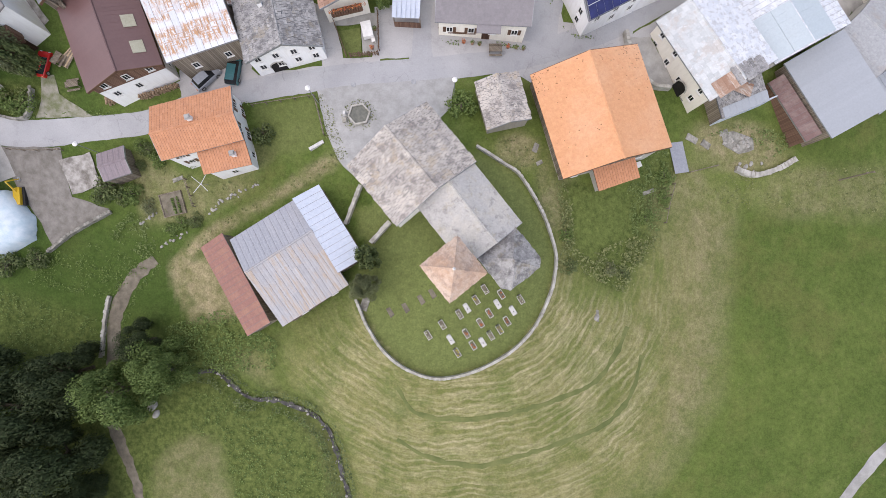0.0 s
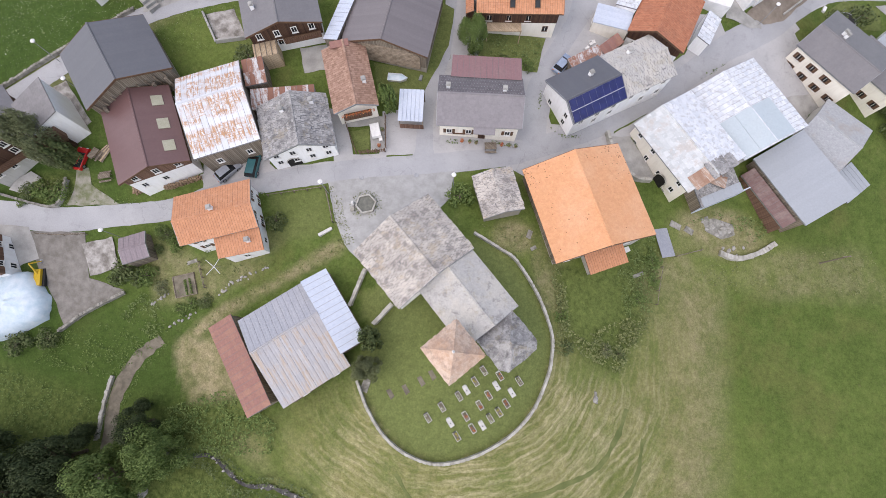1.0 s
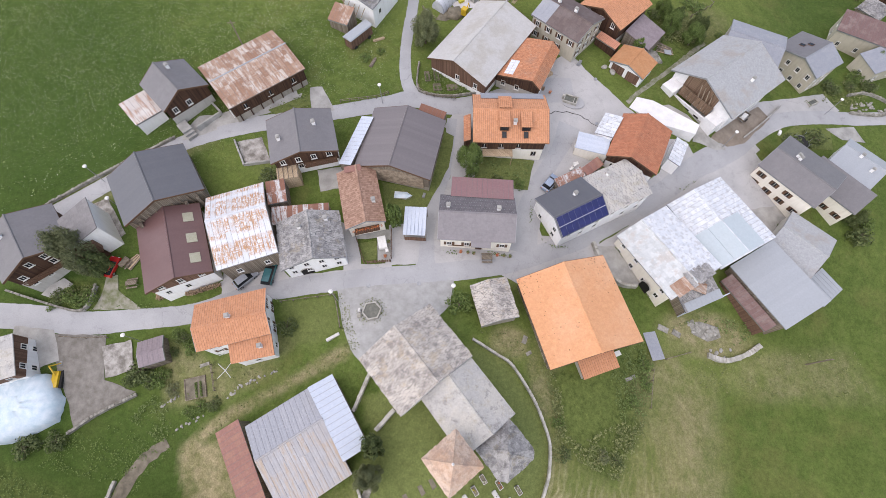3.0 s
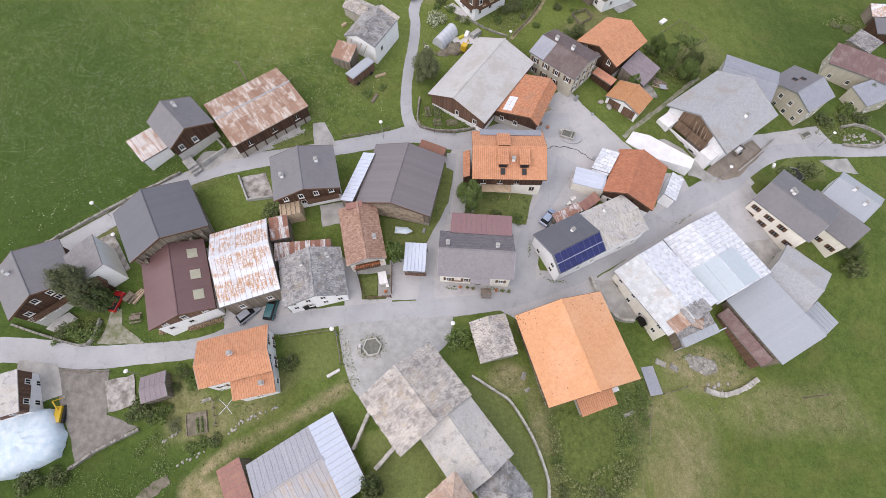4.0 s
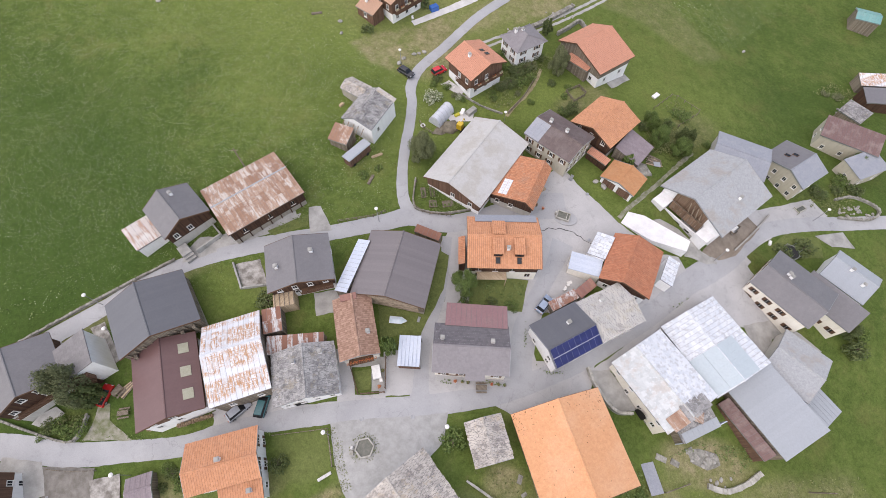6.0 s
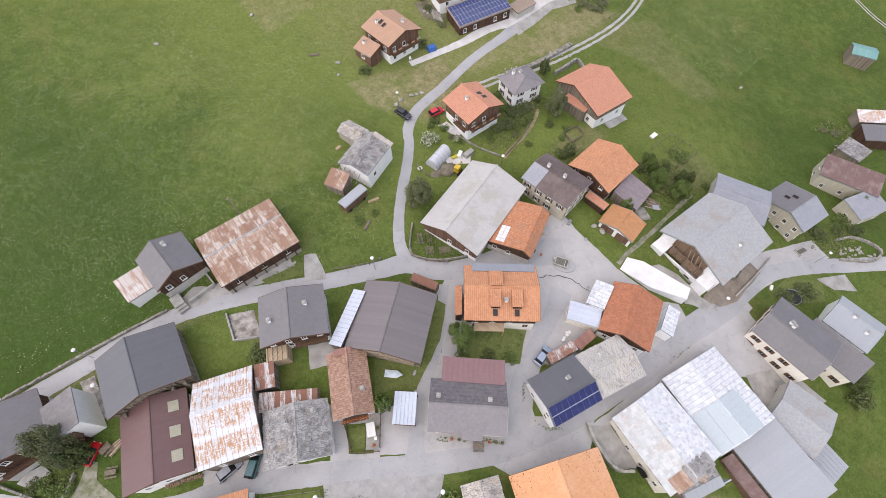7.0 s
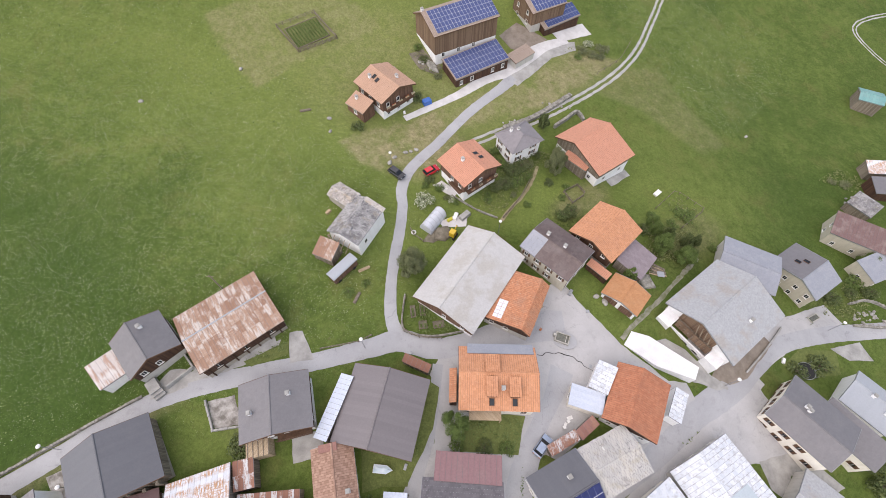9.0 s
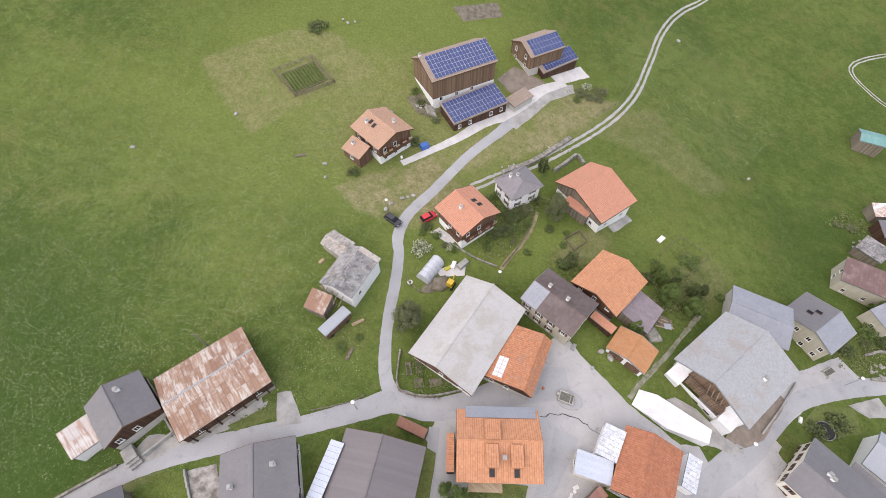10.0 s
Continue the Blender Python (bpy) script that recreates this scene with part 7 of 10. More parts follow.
def fence(points, label, height=1.0, spacing=2.0, rails=(0.45, 0.85), material=GREY_WOOD, slats=False):
    line = []
    for (x0, y0), (x1, y1) in zip(points, points[1:]):
        n = max(2, int(math.hypot(x1 - x0, y1 - y0) / 0.4))
        line += [np.array((x0 + (x1 - x0) * k / n, y0 + (y1 - y0) * k / n)) for k in range(n)]
    line.append(np.array(points[-1], float))
    f = thing("fence", Matrix.Identity(4), label, "fence")
    post = Geo().box(-0.06, 0.06, -0.06, 0.06, -0.4, height).mesh("post", material)
    slat = Geo().box(-0.06, 0.06, -0.02, 0.02, 0.05, height * 0.92).mesh("slat", material)
    dist, prev, knots = spacing, None, []
    for q0, q1 in zip(line, line[1:]):
        dist += np.hypot(*(q1 - q0))
        if dist >= spacing:
            dist = 0.0
            knots.append((q1[0], q1[1], gz(q1[0], q1[1])))
    knots.append((line[-1][0], line[-1][1], gz(*line[-1])))
    for k in knots:
        part("post", post, None, f, m=pose(*k))
    for a, b in zip(knots, knots[1:]):
        for r in rails:
            part("rail", Geo().tube((a[0], a[1], a[2] + r), (b[0], b[1], b[2] + r), 0.05, 0.05, 5), material, f)
        if slats:
            n = max(2, int(math.hypot(b[0] - a[0], b[1] - a[1]) / 0.3))
            ang = math.degrees(math.atan2(b[1] - a[1], b[0] - a[0]))
            for i in range(n):
                t = (i + 0.5) / n
                part("slat", slat, None, f, m=pose(a[0] + (b[0] - a[0]) * t, a[1] + (b[1] - a[1]) * t, a[2] + (b[2] - a[2]) * t, 0, 0, ang))
    return f


fence([(-38.9, 139.7), (-33.0, 133.3)], "grey slatted fence of a meadow garden", 1.1, 2.0, slats=True)
fence([(-33.0, 133.3), (-24.4, 139.2)], "weathered slatted fence of a meadow garden", 1.1, 2.0, slats=True)
fence([(-24.4, 139.2), (-30.6, 145.8)], "silvery slatted fence of a meadow garden", 1.1, 2.0, slats=True)
fence([(-30.6, 145.8), (-38.9, 139.7)], "thin post fence of a meadow garden", 1.0, 2.0)
fence([(51.3, 96.9), (58.3, 103.4), (64.7, 98.7), (56.7, 92.4)], "wire and post fence round a garden", 1.0, 1.8, (0.8,))
fence([(-17.6, 25.1), (-16.8, 22.2), (-16.2, 19.7)], "grey post fence along a lawn", 0.9, 1.6)
fence([(-64.0, 19.2), (-60.6, 18.9), (-55.8, 19.0)], "weathered rail fence beside the road", 0.9, 1.8)
fence([(-19.8, 61.9), (-15.6, 62.9), (-12.4, 63.7), (-10.6, 64.9)], "low rail fence along the lane", 0.8, 1.6)
fence([(-26.9, 24.1), (-22.0, 24.6), (-17.6, 25.1)], "thin fence between lawn and road", 0.8, 2.0, (0.7,))
fence([(-15.2, 36.2), (-13.1, 30.5)], "brown board fence beside a front lawn", 1.3, 1.3, slats=True, material=BROWN_WOOD)
fence([(-13.0, 30.4), (-8.7, 30.7)], "brown board fence round a front garden", 1.3, 1.2, slats=True, material=BROWN_WOOD)
fence([(-8.6, 30.9), (-8.8, 36.4)], "brown board fence beside a paved seat", 1.3, 1.3, slats=True, material=BROWN_WOOD)
fence([(-37.4, 14.9), (-36.2, 10.6)], "thin wooden fence beside a vegetable bed", 0.9, 1.2)
fence([(33.5, 7.8), (34.1, 10.4), (35.2, 14.2)], "thin grey post fence in the weeds", 0.9, 1.8, (0.8,))
fence([(37.7, 16.0), (42.9, 17.4)], "weathered rail below a stony terrace", 0.7, 1.7)
fence([(15.4, 91.7), (17.4, 94.2), (19.1, 96.4), (20.0, 97.7), (22.7, 102.9)], "row of crooked grey garden stakes", 0.9, 1.0, slats=True)
fence([(-4.6, 88.8), (-3.6, 87.0), (-1.6, 85.6)], "low wooden fence beside the lane", 0.8, 1.4)
fence([(-4.6, 73.2), (-5.2, 70.0), (-5.0, 66.6), (-2.6, 64.9), (2.4, 64.8)], "pale picket fence round a kitchen garden", 0.8, 1.4)
fence([(44.5, 140.2), (52.5, 147.2), (57.0, 155.0)], "post fence beside the farm track", 0.9, 2.5, (0.7,))
fence([(29.9, 99.5), (33.4, 101.7), (35.0, 99.3), (31.5, 96.4), (29.9, 99.5)], "small grey slatted pen", 0.9, 1.2, slats=True)


# ---- plants ----
def leaf_cloud(rnd, clumps, leaves, size, flat=1.0):
    """Leaves as small bent quads, gathered in clumps within a unit crown."""
    g = Geo()
    for (cx, cy, cz, cr) in clumps:
        for _ in range(leaves):
            d = Vector((rnd.gauss(0, 1), rnd.gauss(0, 1), rnd.gauss(0, 1))).normalized() * cr * rnd.uniform(0.55, 1.08)
            c = Vector((cx, cy, cz)) + Vector((d.x, d.y, d.z * flat))
            n = (d.normalized() + Vector((rnd.uniform(-0.7, 0.7), rnd.uniform(-0.7, 0.7), rnd.uniform(-0.2, 0.9)))).normalized()
            u = n.orthogonal().normalized()
            v = n.cross(u)
            t = rnd.uniform(0, 6.28)
            u, v = u * math.cos(t) + v * math.sin(t), v * math.cos(t) - u * math.sin(t)
            s = size * rnd.uniform(0.6, 1.4)
            k = len(g.v)
            g.v += [tuple(c - u * s), tuple(c - v * s * 0.5 + n * s * 0.15), tuple(c + u * s), tuple(c + v * s * 0.5 + n * s * 0.15)]
            g.f.append((k, k + 1, k + 2, k + 3))
    return g


def crown(seed, tall=False, ragged=0.25):
    rnd = random.Random(seed)
    clumps = [(0, 0, 0.62, 0.42)]
    for k in range(26):
        a, z = rnd.uniform(0, 6.28), rnd.uniform(0.25, 0.98)
        w = (1.0 - ((z - 0.5) / 0.62) ** 2) if not tall else (1.08 - z)
        r = max(0.05, w) * rnd.uniform(0.45, 0.85)
        clumps.append((r * math.cos(a), r * math.sin(a), z, rnd.uniform(0.16, 0.32) * (0.8 if tall else 1.0)))
    return clumps


def trunk_mesh(seed):
    rnd = random.Random(seed)
    g = Geo().tube((0, 0, -0.15), (0.02, 0.01, 0.32), 0.075, 0.055, 8).tube((0.02, 0.01, 0.30), (0.05, 0.03, 0.75), 0.055, 0.02, 7)
    for k in range(6):
        a = rnd.uniform(0, 6.28)
        g.tube((0.02, 0.01, 0.25 + 0.06 * k), (0.5 * math.cos(a), 0.5 * math.sin(a), 0.5 + 0.06 * k), 0.028, 0.008, 5)
    return g.mesh("trunk", BARK)


TRUNKS = [trunk_mesh(k) for k in range(3)]
CROWNS = {}
for kind, mat_, tall in (("green", LEAF, False), ("dark", LEAF_DARK, False), ("grey", LEAF_GREY, False), ("conifer", LEAF_DARK, True), ("blossom", BLOSSOM, False)):
    CROWNS[kind] = [leaf_cloud(random.Random(k), crown(k + len(kind)), 110, 0.075, 0.9).mesh("crown", mat_) for k in range(2)]
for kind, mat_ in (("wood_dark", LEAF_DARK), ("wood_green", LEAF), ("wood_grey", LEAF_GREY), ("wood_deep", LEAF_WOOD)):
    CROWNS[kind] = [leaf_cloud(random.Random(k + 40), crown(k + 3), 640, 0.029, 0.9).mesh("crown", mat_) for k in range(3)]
for kind, mat_ in (("green", LEAF), ("dark", LEAF_DARK), ("grey", LEAF_GREY), ("blossom", BLOSSOM)):
    CROWNS["bush_" + kind] = [leaf_cloud(random.Random(k + 9), [(rx_ * 0.6, ry_ * 0.6, 0.4, 0.45) for rx_, ry_ in ((0, 0), (1, 0), (-0.6, 0.8), (-0.5, -0.9), (0.4, 0.9), (0.6, -0.8))], 130, 0.09, 1.0).mesh("crown", mat_) for k in range(2)]


def tree(x, y, r, h, kind, label, n=[0]):
    n[0] += 1
    m = pose(x, y, gz(x, y), 0, 0, n[0] * 67) @ Matrix.Diagonal((r, r, h, 1))
    if r > 2.0 and kind in ("dark", "green", "grey"):
        kind = "wood_" + kind
    t = thing("tree", m, label, "tree")
    part("trunk", TRUNKS[n[0] % 3], None, t)
    part("crown", CROWNS[kind][n[0] % len(CROWNS[kind])], None, t)


def bush(x, y, r, h, kind, label, n=[0]):
    n[0] += 1
    b = thing("bush", pose(x, y, gz(x, y) - 0.1, 0, 0, n[0] * 97) @ Matrix.Diagonal((r, r, h, 1)), label, "bush")
    part("stem", TRUNKS[n[0] % 3], None, b)
    part("crown", CROWNS["bush_" + kind][n[0] % 2], None, b)


tree(-9.6, 2.6, 1.9, 6.0, "dark", "dark leafy tree beside the barn and churchyard")
tree(-9.9, -1.2, 2.2, 6.4, "grey", "grey-green tree at the churchyard wall")
tree(-59.2, 31.2, 3.6, 9.0, "grey", "spreading grey-green tree beside a chalet")
tree(-57.2, 30.0, 2.0, 5.4, "dark", "low dark tree beside a red car")
tree(-3.7, 79.0, 3.2, 6.0, "grey", "round grey-green tree beside the lane")
tree(4.8, 49.4, 2.7, 5.4, "green", "round green tree in a front garden")
tree(-8.2, 37.6, 1.5, 6.0, "green", "slender green tree beside the carport")
tree(49.6, 86.2, 2.5, 4.6, "green", "leafy tree in the orchard corner")
tree(54.0, 83.4, 2.4, 4.4, "green", "dark leafy tree in the orchard corner")
tree(48.8, 91.0, 2.1, 3.8, "green", "low dark tree behind the sheds")
tree(28.2, 105.6, 2.8, 6.0, "grey", "tall grey-green tree beside the steep barn")
tree(26.9, 118.3, 1.5, 4.4, "conifer", "small dark conifer beside a stone wall")
tree(83.6, 45.6, 2.4, 4.0, "dark", "dark tree at the meadow's edge")
tree(104.0, 88.6, 2.4, 4.0, "green", "round green tree in front of an old house")
tree(40.6, 78.4, 1.5, 3.2, "green", "small garden tree behind the garage")
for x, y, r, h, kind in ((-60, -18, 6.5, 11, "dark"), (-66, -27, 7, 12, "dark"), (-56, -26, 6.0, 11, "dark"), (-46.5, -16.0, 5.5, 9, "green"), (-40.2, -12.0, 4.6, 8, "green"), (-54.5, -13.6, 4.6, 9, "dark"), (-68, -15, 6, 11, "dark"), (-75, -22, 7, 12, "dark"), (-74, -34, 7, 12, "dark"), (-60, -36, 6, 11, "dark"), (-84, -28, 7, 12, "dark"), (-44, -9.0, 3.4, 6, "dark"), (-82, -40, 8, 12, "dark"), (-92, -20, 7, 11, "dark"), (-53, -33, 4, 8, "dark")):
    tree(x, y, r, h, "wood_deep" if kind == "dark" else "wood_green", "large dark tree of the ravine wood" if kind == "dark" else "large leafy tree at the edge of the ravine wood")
for x, y, r, h, kind, label in (
    (2.6, 23.4, 2.2, 2.0, "green", "dense green bush beside the stone hut"), (-48.5, 13.9, 2.3, 2.6, "dark", "dark bush behind the garden shed"), (-24.8, 20.0, 1.7, 2.2, "dark", "dark bush at a house corner"),
    (-41.2, 17.2, 1.3, 1.6, "green", "green bush below the orange-roofed house"), (-1.6, 95.2, 2.3, 2.4, "blossom", "white-flowering bush beside the lane"), (18.4, 104.0, 1.8, 2.0, "dark", "dark garden bush beside a chalet"),
    (15.6, 106.2, 1.6, 1.8, "green", "green garden bush beside a chalet"), (21.6, 103.0, 1.4, 1.6, "green", "garden bush beside a path"), (-30.3, 156.2, 3.0, 1.6, "dark", "low dark bush in the meadow"), (47.5, 150.0, 2.2, 1.5, "grey", "grey bush on the farm bank"),
    (44.0, 147.0, 1.8, 1.2, "grey", "pale bush on the farm bank"), (-17.4, 113.2, 1.6, 1.8, "dark", "dark bush beside the chalet wing"), (-4.0, 123.6, 1.7, 1.8, "dark", "dark bush beside a chalet"), (29.0, 93.0, 1.8, 2.0, "dark", "dark bush behind the sheds"),
    (73.8, 61.4, 2.2, 1.8, "dark", "dark bush behind the slate-roofed house"), (79.4, 62.6, 2.6, 2.8, "dark", "broad dark bush in a small lawn"), (90.5, 79.0, 2.2, 2.0, "dark", "dark bush below the cream house"), (87.5, 44.8, 1.8, 2.0, "green", "bush at the meadow's edge"),
    (-15.6, 73.2, 1.3, 0.9, "green", "low bush in the grass"), (-12.6, 75.2, 1.0, 0.8, "green", "low bush in the grass"), (5.0, 46.6, 1.4, 1.4, "green", "bush along a garden wall"), (9.6, 46.2, 1.6, 1.5, "dark", "bush along a garden wall"), (13.4, 46.0, 1.4, 1.3, "green", "bush along a garden wall"),
    (-64.6, 25.6, 1.5, 1.4, "dark", "rank dark bush in a steep garden"), (-61.0, 24.6, 1.4, 1.3, "green", "rank green bush on a road bank"), (-59.6, 25.6, 1.8, 1.6, "green", "rank green bush beside a chalet"), (22.4, 75.6, 0.9, 1.5, "green", "small bush at a house corner"), (-30.2, 46.0, 2.4, 1.4, "dark", "hedge bush behind a lawn"), (-26.6, 46.0, 1.4, 1.2, "green", "hedge bush behind a lawn"),
    (30.6, 100.8, 1.0, 1.2, "green", "green bush beside a pen"), (-66.0, 2.4, 2.2, 2.2, "dark", "dark bush below the tarpaulin"), (33.6, 15.2, 1.6, 1.2, "green", "bramble bush below the barn"), (37.4, 28.0, 1.4, 1.0, "green", "bramble bush at the court"), (58.2, 95.6, 2.2, 1.6, "green", "bush inside a fenced garden"),
    (-45.6, 12.6, 1.8, 1.8, "green", "rank bush below the garden shed"), (-50.6, 12.4, 1.5, 1.7, "dark", "dark bush beside the gravel yard"), (-38.4, 8.2, 1.2, 1.1, "green", "low garden bush beside a bed"), (-42.6, 18.6, 1.2, 1.3, "dark", "dark bush behind the garden shed"), (-43.4, 10.8, 1.3, 1.0, "grey", "pale garden bush among stones"), (17.0, 6.0, 1.1, 0.9, "green", "bramble bush outside the churchyard"), (17.6, 1.6, 1.2, 1.0, "dark", "dark bramble bush outside the churchyard"), (30.2, 9.0, 1.3, 1.1, "green", "leafy bramble bush below the barn"), (33.4, 12.0, 1.2, 1.0, "green", "leafy bramble bush below the barn"), (84.4, 41.6, 2.6, 3.4, "dark", "dark tall bush behind the shingled house"),
):
    bush(x, y, r, h, kind, label)


def herbs(name, rings, per, label, material, size=0.14, tall=0.35, patchy=0.0, seed=1):
    """Rank herbs, brambles or flower heads: small leaves strewn over polygons, thick in places, thin in others."""
    rng = np.random.default_rng(seed)
    v, f = [], []
    for ring in rings:
        r = np.array(ring)
        (x0, y0), (x1, y1) = r.min(0), r.max(0)
        n = int((x1 - x0) * (y1 - y0) * per)
        x, y = rng.uniform(x0, x1, n), rng.uniform(y0, y1, n)
        ok = inside(x, y, list(ring))
        wave = np.sin(x * 0.9 + 1.3 * np.sin(y * 0.5)) * np.sin(y * 0.8 + 1.7 * np.sin(x * 0.4)) + 0.6 * np.sin(x * 2.3 + y * 1.1) * np.sin(y * 2.6 - x * 0.7)
        ok &= wave + rng.normal(0, 0.35, n) > patchy
        x, y, wave = x[ok], y[ok], wave[ok]
        z = ground(x, y) + np.abs(rng.normal(0, tall * 0.5, len(x))) + 0.25 * tall * np.clip(wave, 0, 1.5) + 0.03
        for px, py, pz, t, w, a, b in zip(x, y, z, rng.uniform(0, 6.28, len(x)), size * rng.uniform(0.5, 1.5, len(x)), rng.uniform(-0.6, 0.6, len(x)), rng.uniform(-0.6, 0.6, len(x))):
            cu, su = w * math.cos(t), w * math.sin(t)
            k = len(v)
            v += [(px - cu, py - su, pz - w * a), (px + su * 0.6, py - cu * 0.6, pz - w * b), (px + cu, py + su, pz + w * a), (px - su * 0.6, py + cu * 0.6, pz + w * b)]
            f.append((k, k + 1, k + 2, k + 3))
    g = Geo()
    g.v, g.f = v, f
    return solid(name, g, material, Matrix.Identity(4), label, "undergrowth", kind="stuff")


def strip(points, width):
    """A polygon round a line."""
    return beside(points, width / 2) + beside(points, -width / 2)[::-1]


WEED_LEAF = foliage("weed_leaves", (0.085, 0.125, 0.034), (0.185, 0.235, 0.085))
BRAMBLE_LEAF = foliage("bramble_leaves", (0.100, 0.125, 0.042), (0.225, 0.240, 0.100))
FLOWER_HEAD = foliage("flower_heads", (0.22, 0.29, 0.10), (0.50, 0.53, 0.38))
MEADOW_WEST = [(-110.0, 24.0), (-72.0, 43.0), (-57.0, 53.0), (-59.0, 61.0), (-46.0, 68.0), (-30.0, 76.0), (-12.0, 67.0), (-11.0, 84.0), (-25.0, 88.0), (-24.0, 104.0), (-30.0, 126.0), (-52.0, 132.0), (-62.0, 150.0), (-115.0, 150.0)]
herbs("meadow_flowers", (MEADOW_WEST,), 2.0, "pale flower heads scattered over the meadow", FLOWER_HEAD, 0.083, 0.3, 0.2, 2)
herbs("meadow_flowers", (FLOWER_FIELD,), 1.1, "dense pale flower heads in a far meadow", FLOWER_HEAD, 0.13, 0.3, 0.0, 3)
herbs("meadow_docks", (MEADOW_WEST,), 0.55, "broad-leaved docks in the meadow grass", WEED_LEAF, 0.17, 0.3, 0.1, 4)
herbs("leafy_weeds", (LEAFY, [(-50.5, 6.5), (-46.7, 10.4), (-44.5, 8.4), (-42.0, 4.0), (-44.5, 3.0), (-48.0, 5.0)], [(40.0, 21.5), (46.0, 24.0), (57.0, 23.0), (56.0, 20.5), (52.0, 18.6), (48.5, 23.0)], strip([(-32.0, 59.3), (-28.0, 61.3), (-25.4, 62.4)], 1.6), [(-2.8, 65.8), (1.0, 65.4), (5.6, 66.6), (2.6, 69.2), (-3.6, 72.6), (-4.6, 68.0)], [(5.6, 46.0), (15.4, 45.6), (16.6, 51.0), (7.6, 51.4)]), 22, "bright leafy weeds and garden plants", WEED_LEAF, 0.13, 0.45, -0.2, 5)
herbs("dark_scrub", (SCRUB,), 24, "dark green scrub above the brook", LEAF, 0.14, 0.8, -0.3, 16)
herbs("brambles", (BRAMBLES, strip([(15.6, 14.5), (17.2, 10.0), (17.4, 5.0), (16.6, 0.5)], 1.8), [(24.0, 104.0), (28.0, 110.0), (24.0, 112.0), (16.0, 106.0), (18.0, 101.0)], [(42.0, 82.0), (58.0, 84.0), (60.0, 92.0), (50.0, 92.0)], [(-66.5, 25.0), (-59.5, 23.8), (-58.9, 27.4), (-63.5, 27.0)]), 26, "dense olive-green brambles and low scrub", BRAMBLE_LEAF, 0.15, 0.75, -0.25, 6)
herbs("slope_herbs", (HERB_SLOPE, BROOKSIDE, [(-52.0, 6.0), (-44.0, 2.0), (-52.0, -3.0), (-64.0, -0.5), (-60.0, 4.0)]), 14, "lush herbs on the slope above the brook", LEAF, 0.11, 0.35, -0.1, 7)
herbs("brook_growth", (strip([(q[0] + 0.9, q[1] + 0.9) for q in BROOK], 1.3), strip([(q[0] - 0.9, q[1] - 0.9) for q in BROOK], 1.3)), 24, "dark plants overhanging a brook", LEAF_DARK, 0.13, 0.4, -0.3, 13)
herbs("track_edge", (strip([(-45.0, 3.8), (-49.4, -0.2), (-52.0, -5.7), (-52.6, -12.7)], 0.9), strip([(-42.6, 2.2), (-46.2, -1.4), (-49.0, -6.0), (-49.9, -12.7)], 1.0)), 16, "tufts of grass along an earth track", LEAF, 0.12, 0.25, -0.1, 14)
herbs("rough_grass", ([(5.4, 19.4), (12.0, 19.4), (16.4, 12.6), (16.6, 2.0), (15.4, 6.0), (13.4, 11.4), (9.0, 16.2)], [(36.0, 14.0), (46.0, 16.4), (58.0, 18.0), (78.0, 18.6), (78.0, 10.5), (60.0, 10.5), (46.0, 11.0)], strip([(33.0, 7.0), (28.4, 1.0), (25.8, -2.6)], 2.2), GRASS_LANE, GARDEN_WEST), 7, "rough grass tussocks on uneven ground", BRAMBLE_LEAF, 0.12, 0.2, 0.1, 15)
herbs("wall_weeds", (strip([(16.2, 44.0), (15.6, 40.0), (15.4, 36.8)], 0.5), strip([(16.8, 36.0), (19.0, 34.4), (23.0, 34.6)], 0.5), strip([(-1.0, 33.0), (2.4, 32.6)], 0.9), strip([(7.0, 32.6), (11.4, 32.3)], 0.8), strip([(-60.0, 23.7), (-47.0, 24.0)], 0.8), strip([(-34.6, 24.0), (-27.0, 24.4)], 0.6), strip([(-3.2, 41.0), (-1.6, 45.0), (-0.6, 50.0)], 0.7), strip([(44.0, 46.5), (49.0, 49.4)], 0.7)), 26, "thin weeds growing along wall feet", LEAF, 0.11, 0.3, 0.0, 8)
herbs("fountain_weeds", ([(-11.35 + 2.5 * math.cos(a * 0.5236), 22.2 + 2.4 * math.sin(a * 0.5236)) for a in range(12)], strip([(-16.4, 25.4), (-15.6, 21.0), (-13.6, 16.2)], 1.9)), 24, "moss and low weeds round the fountain", BRAMBLE_LEAF, 0.10, 0.08, -0.1, 9)

# vegetable beds
def on_slope(x, y, ang, lift=0.0):
    """A frame that lies on the ground at its tilt, turned by ang."""
    n = Vector((gz(x - 1, y) - gz(x + 1, y), gz(x, y - 1) - gz(x, y + 1), 2.0)).normalized()
    u = Vector((math.cos(radians(ang)), math.sin(radians(ang)), 0))
    u = (u - n * u.dot(n)).normalized()
    v = n.cross(u)
    return Matrix(((u.x, v.x, n.x, x), (u.y, v.y, n.y, y), (u.z, v.z, n.z, gz(x, y) + lift), (0, 0, 0, 1)))


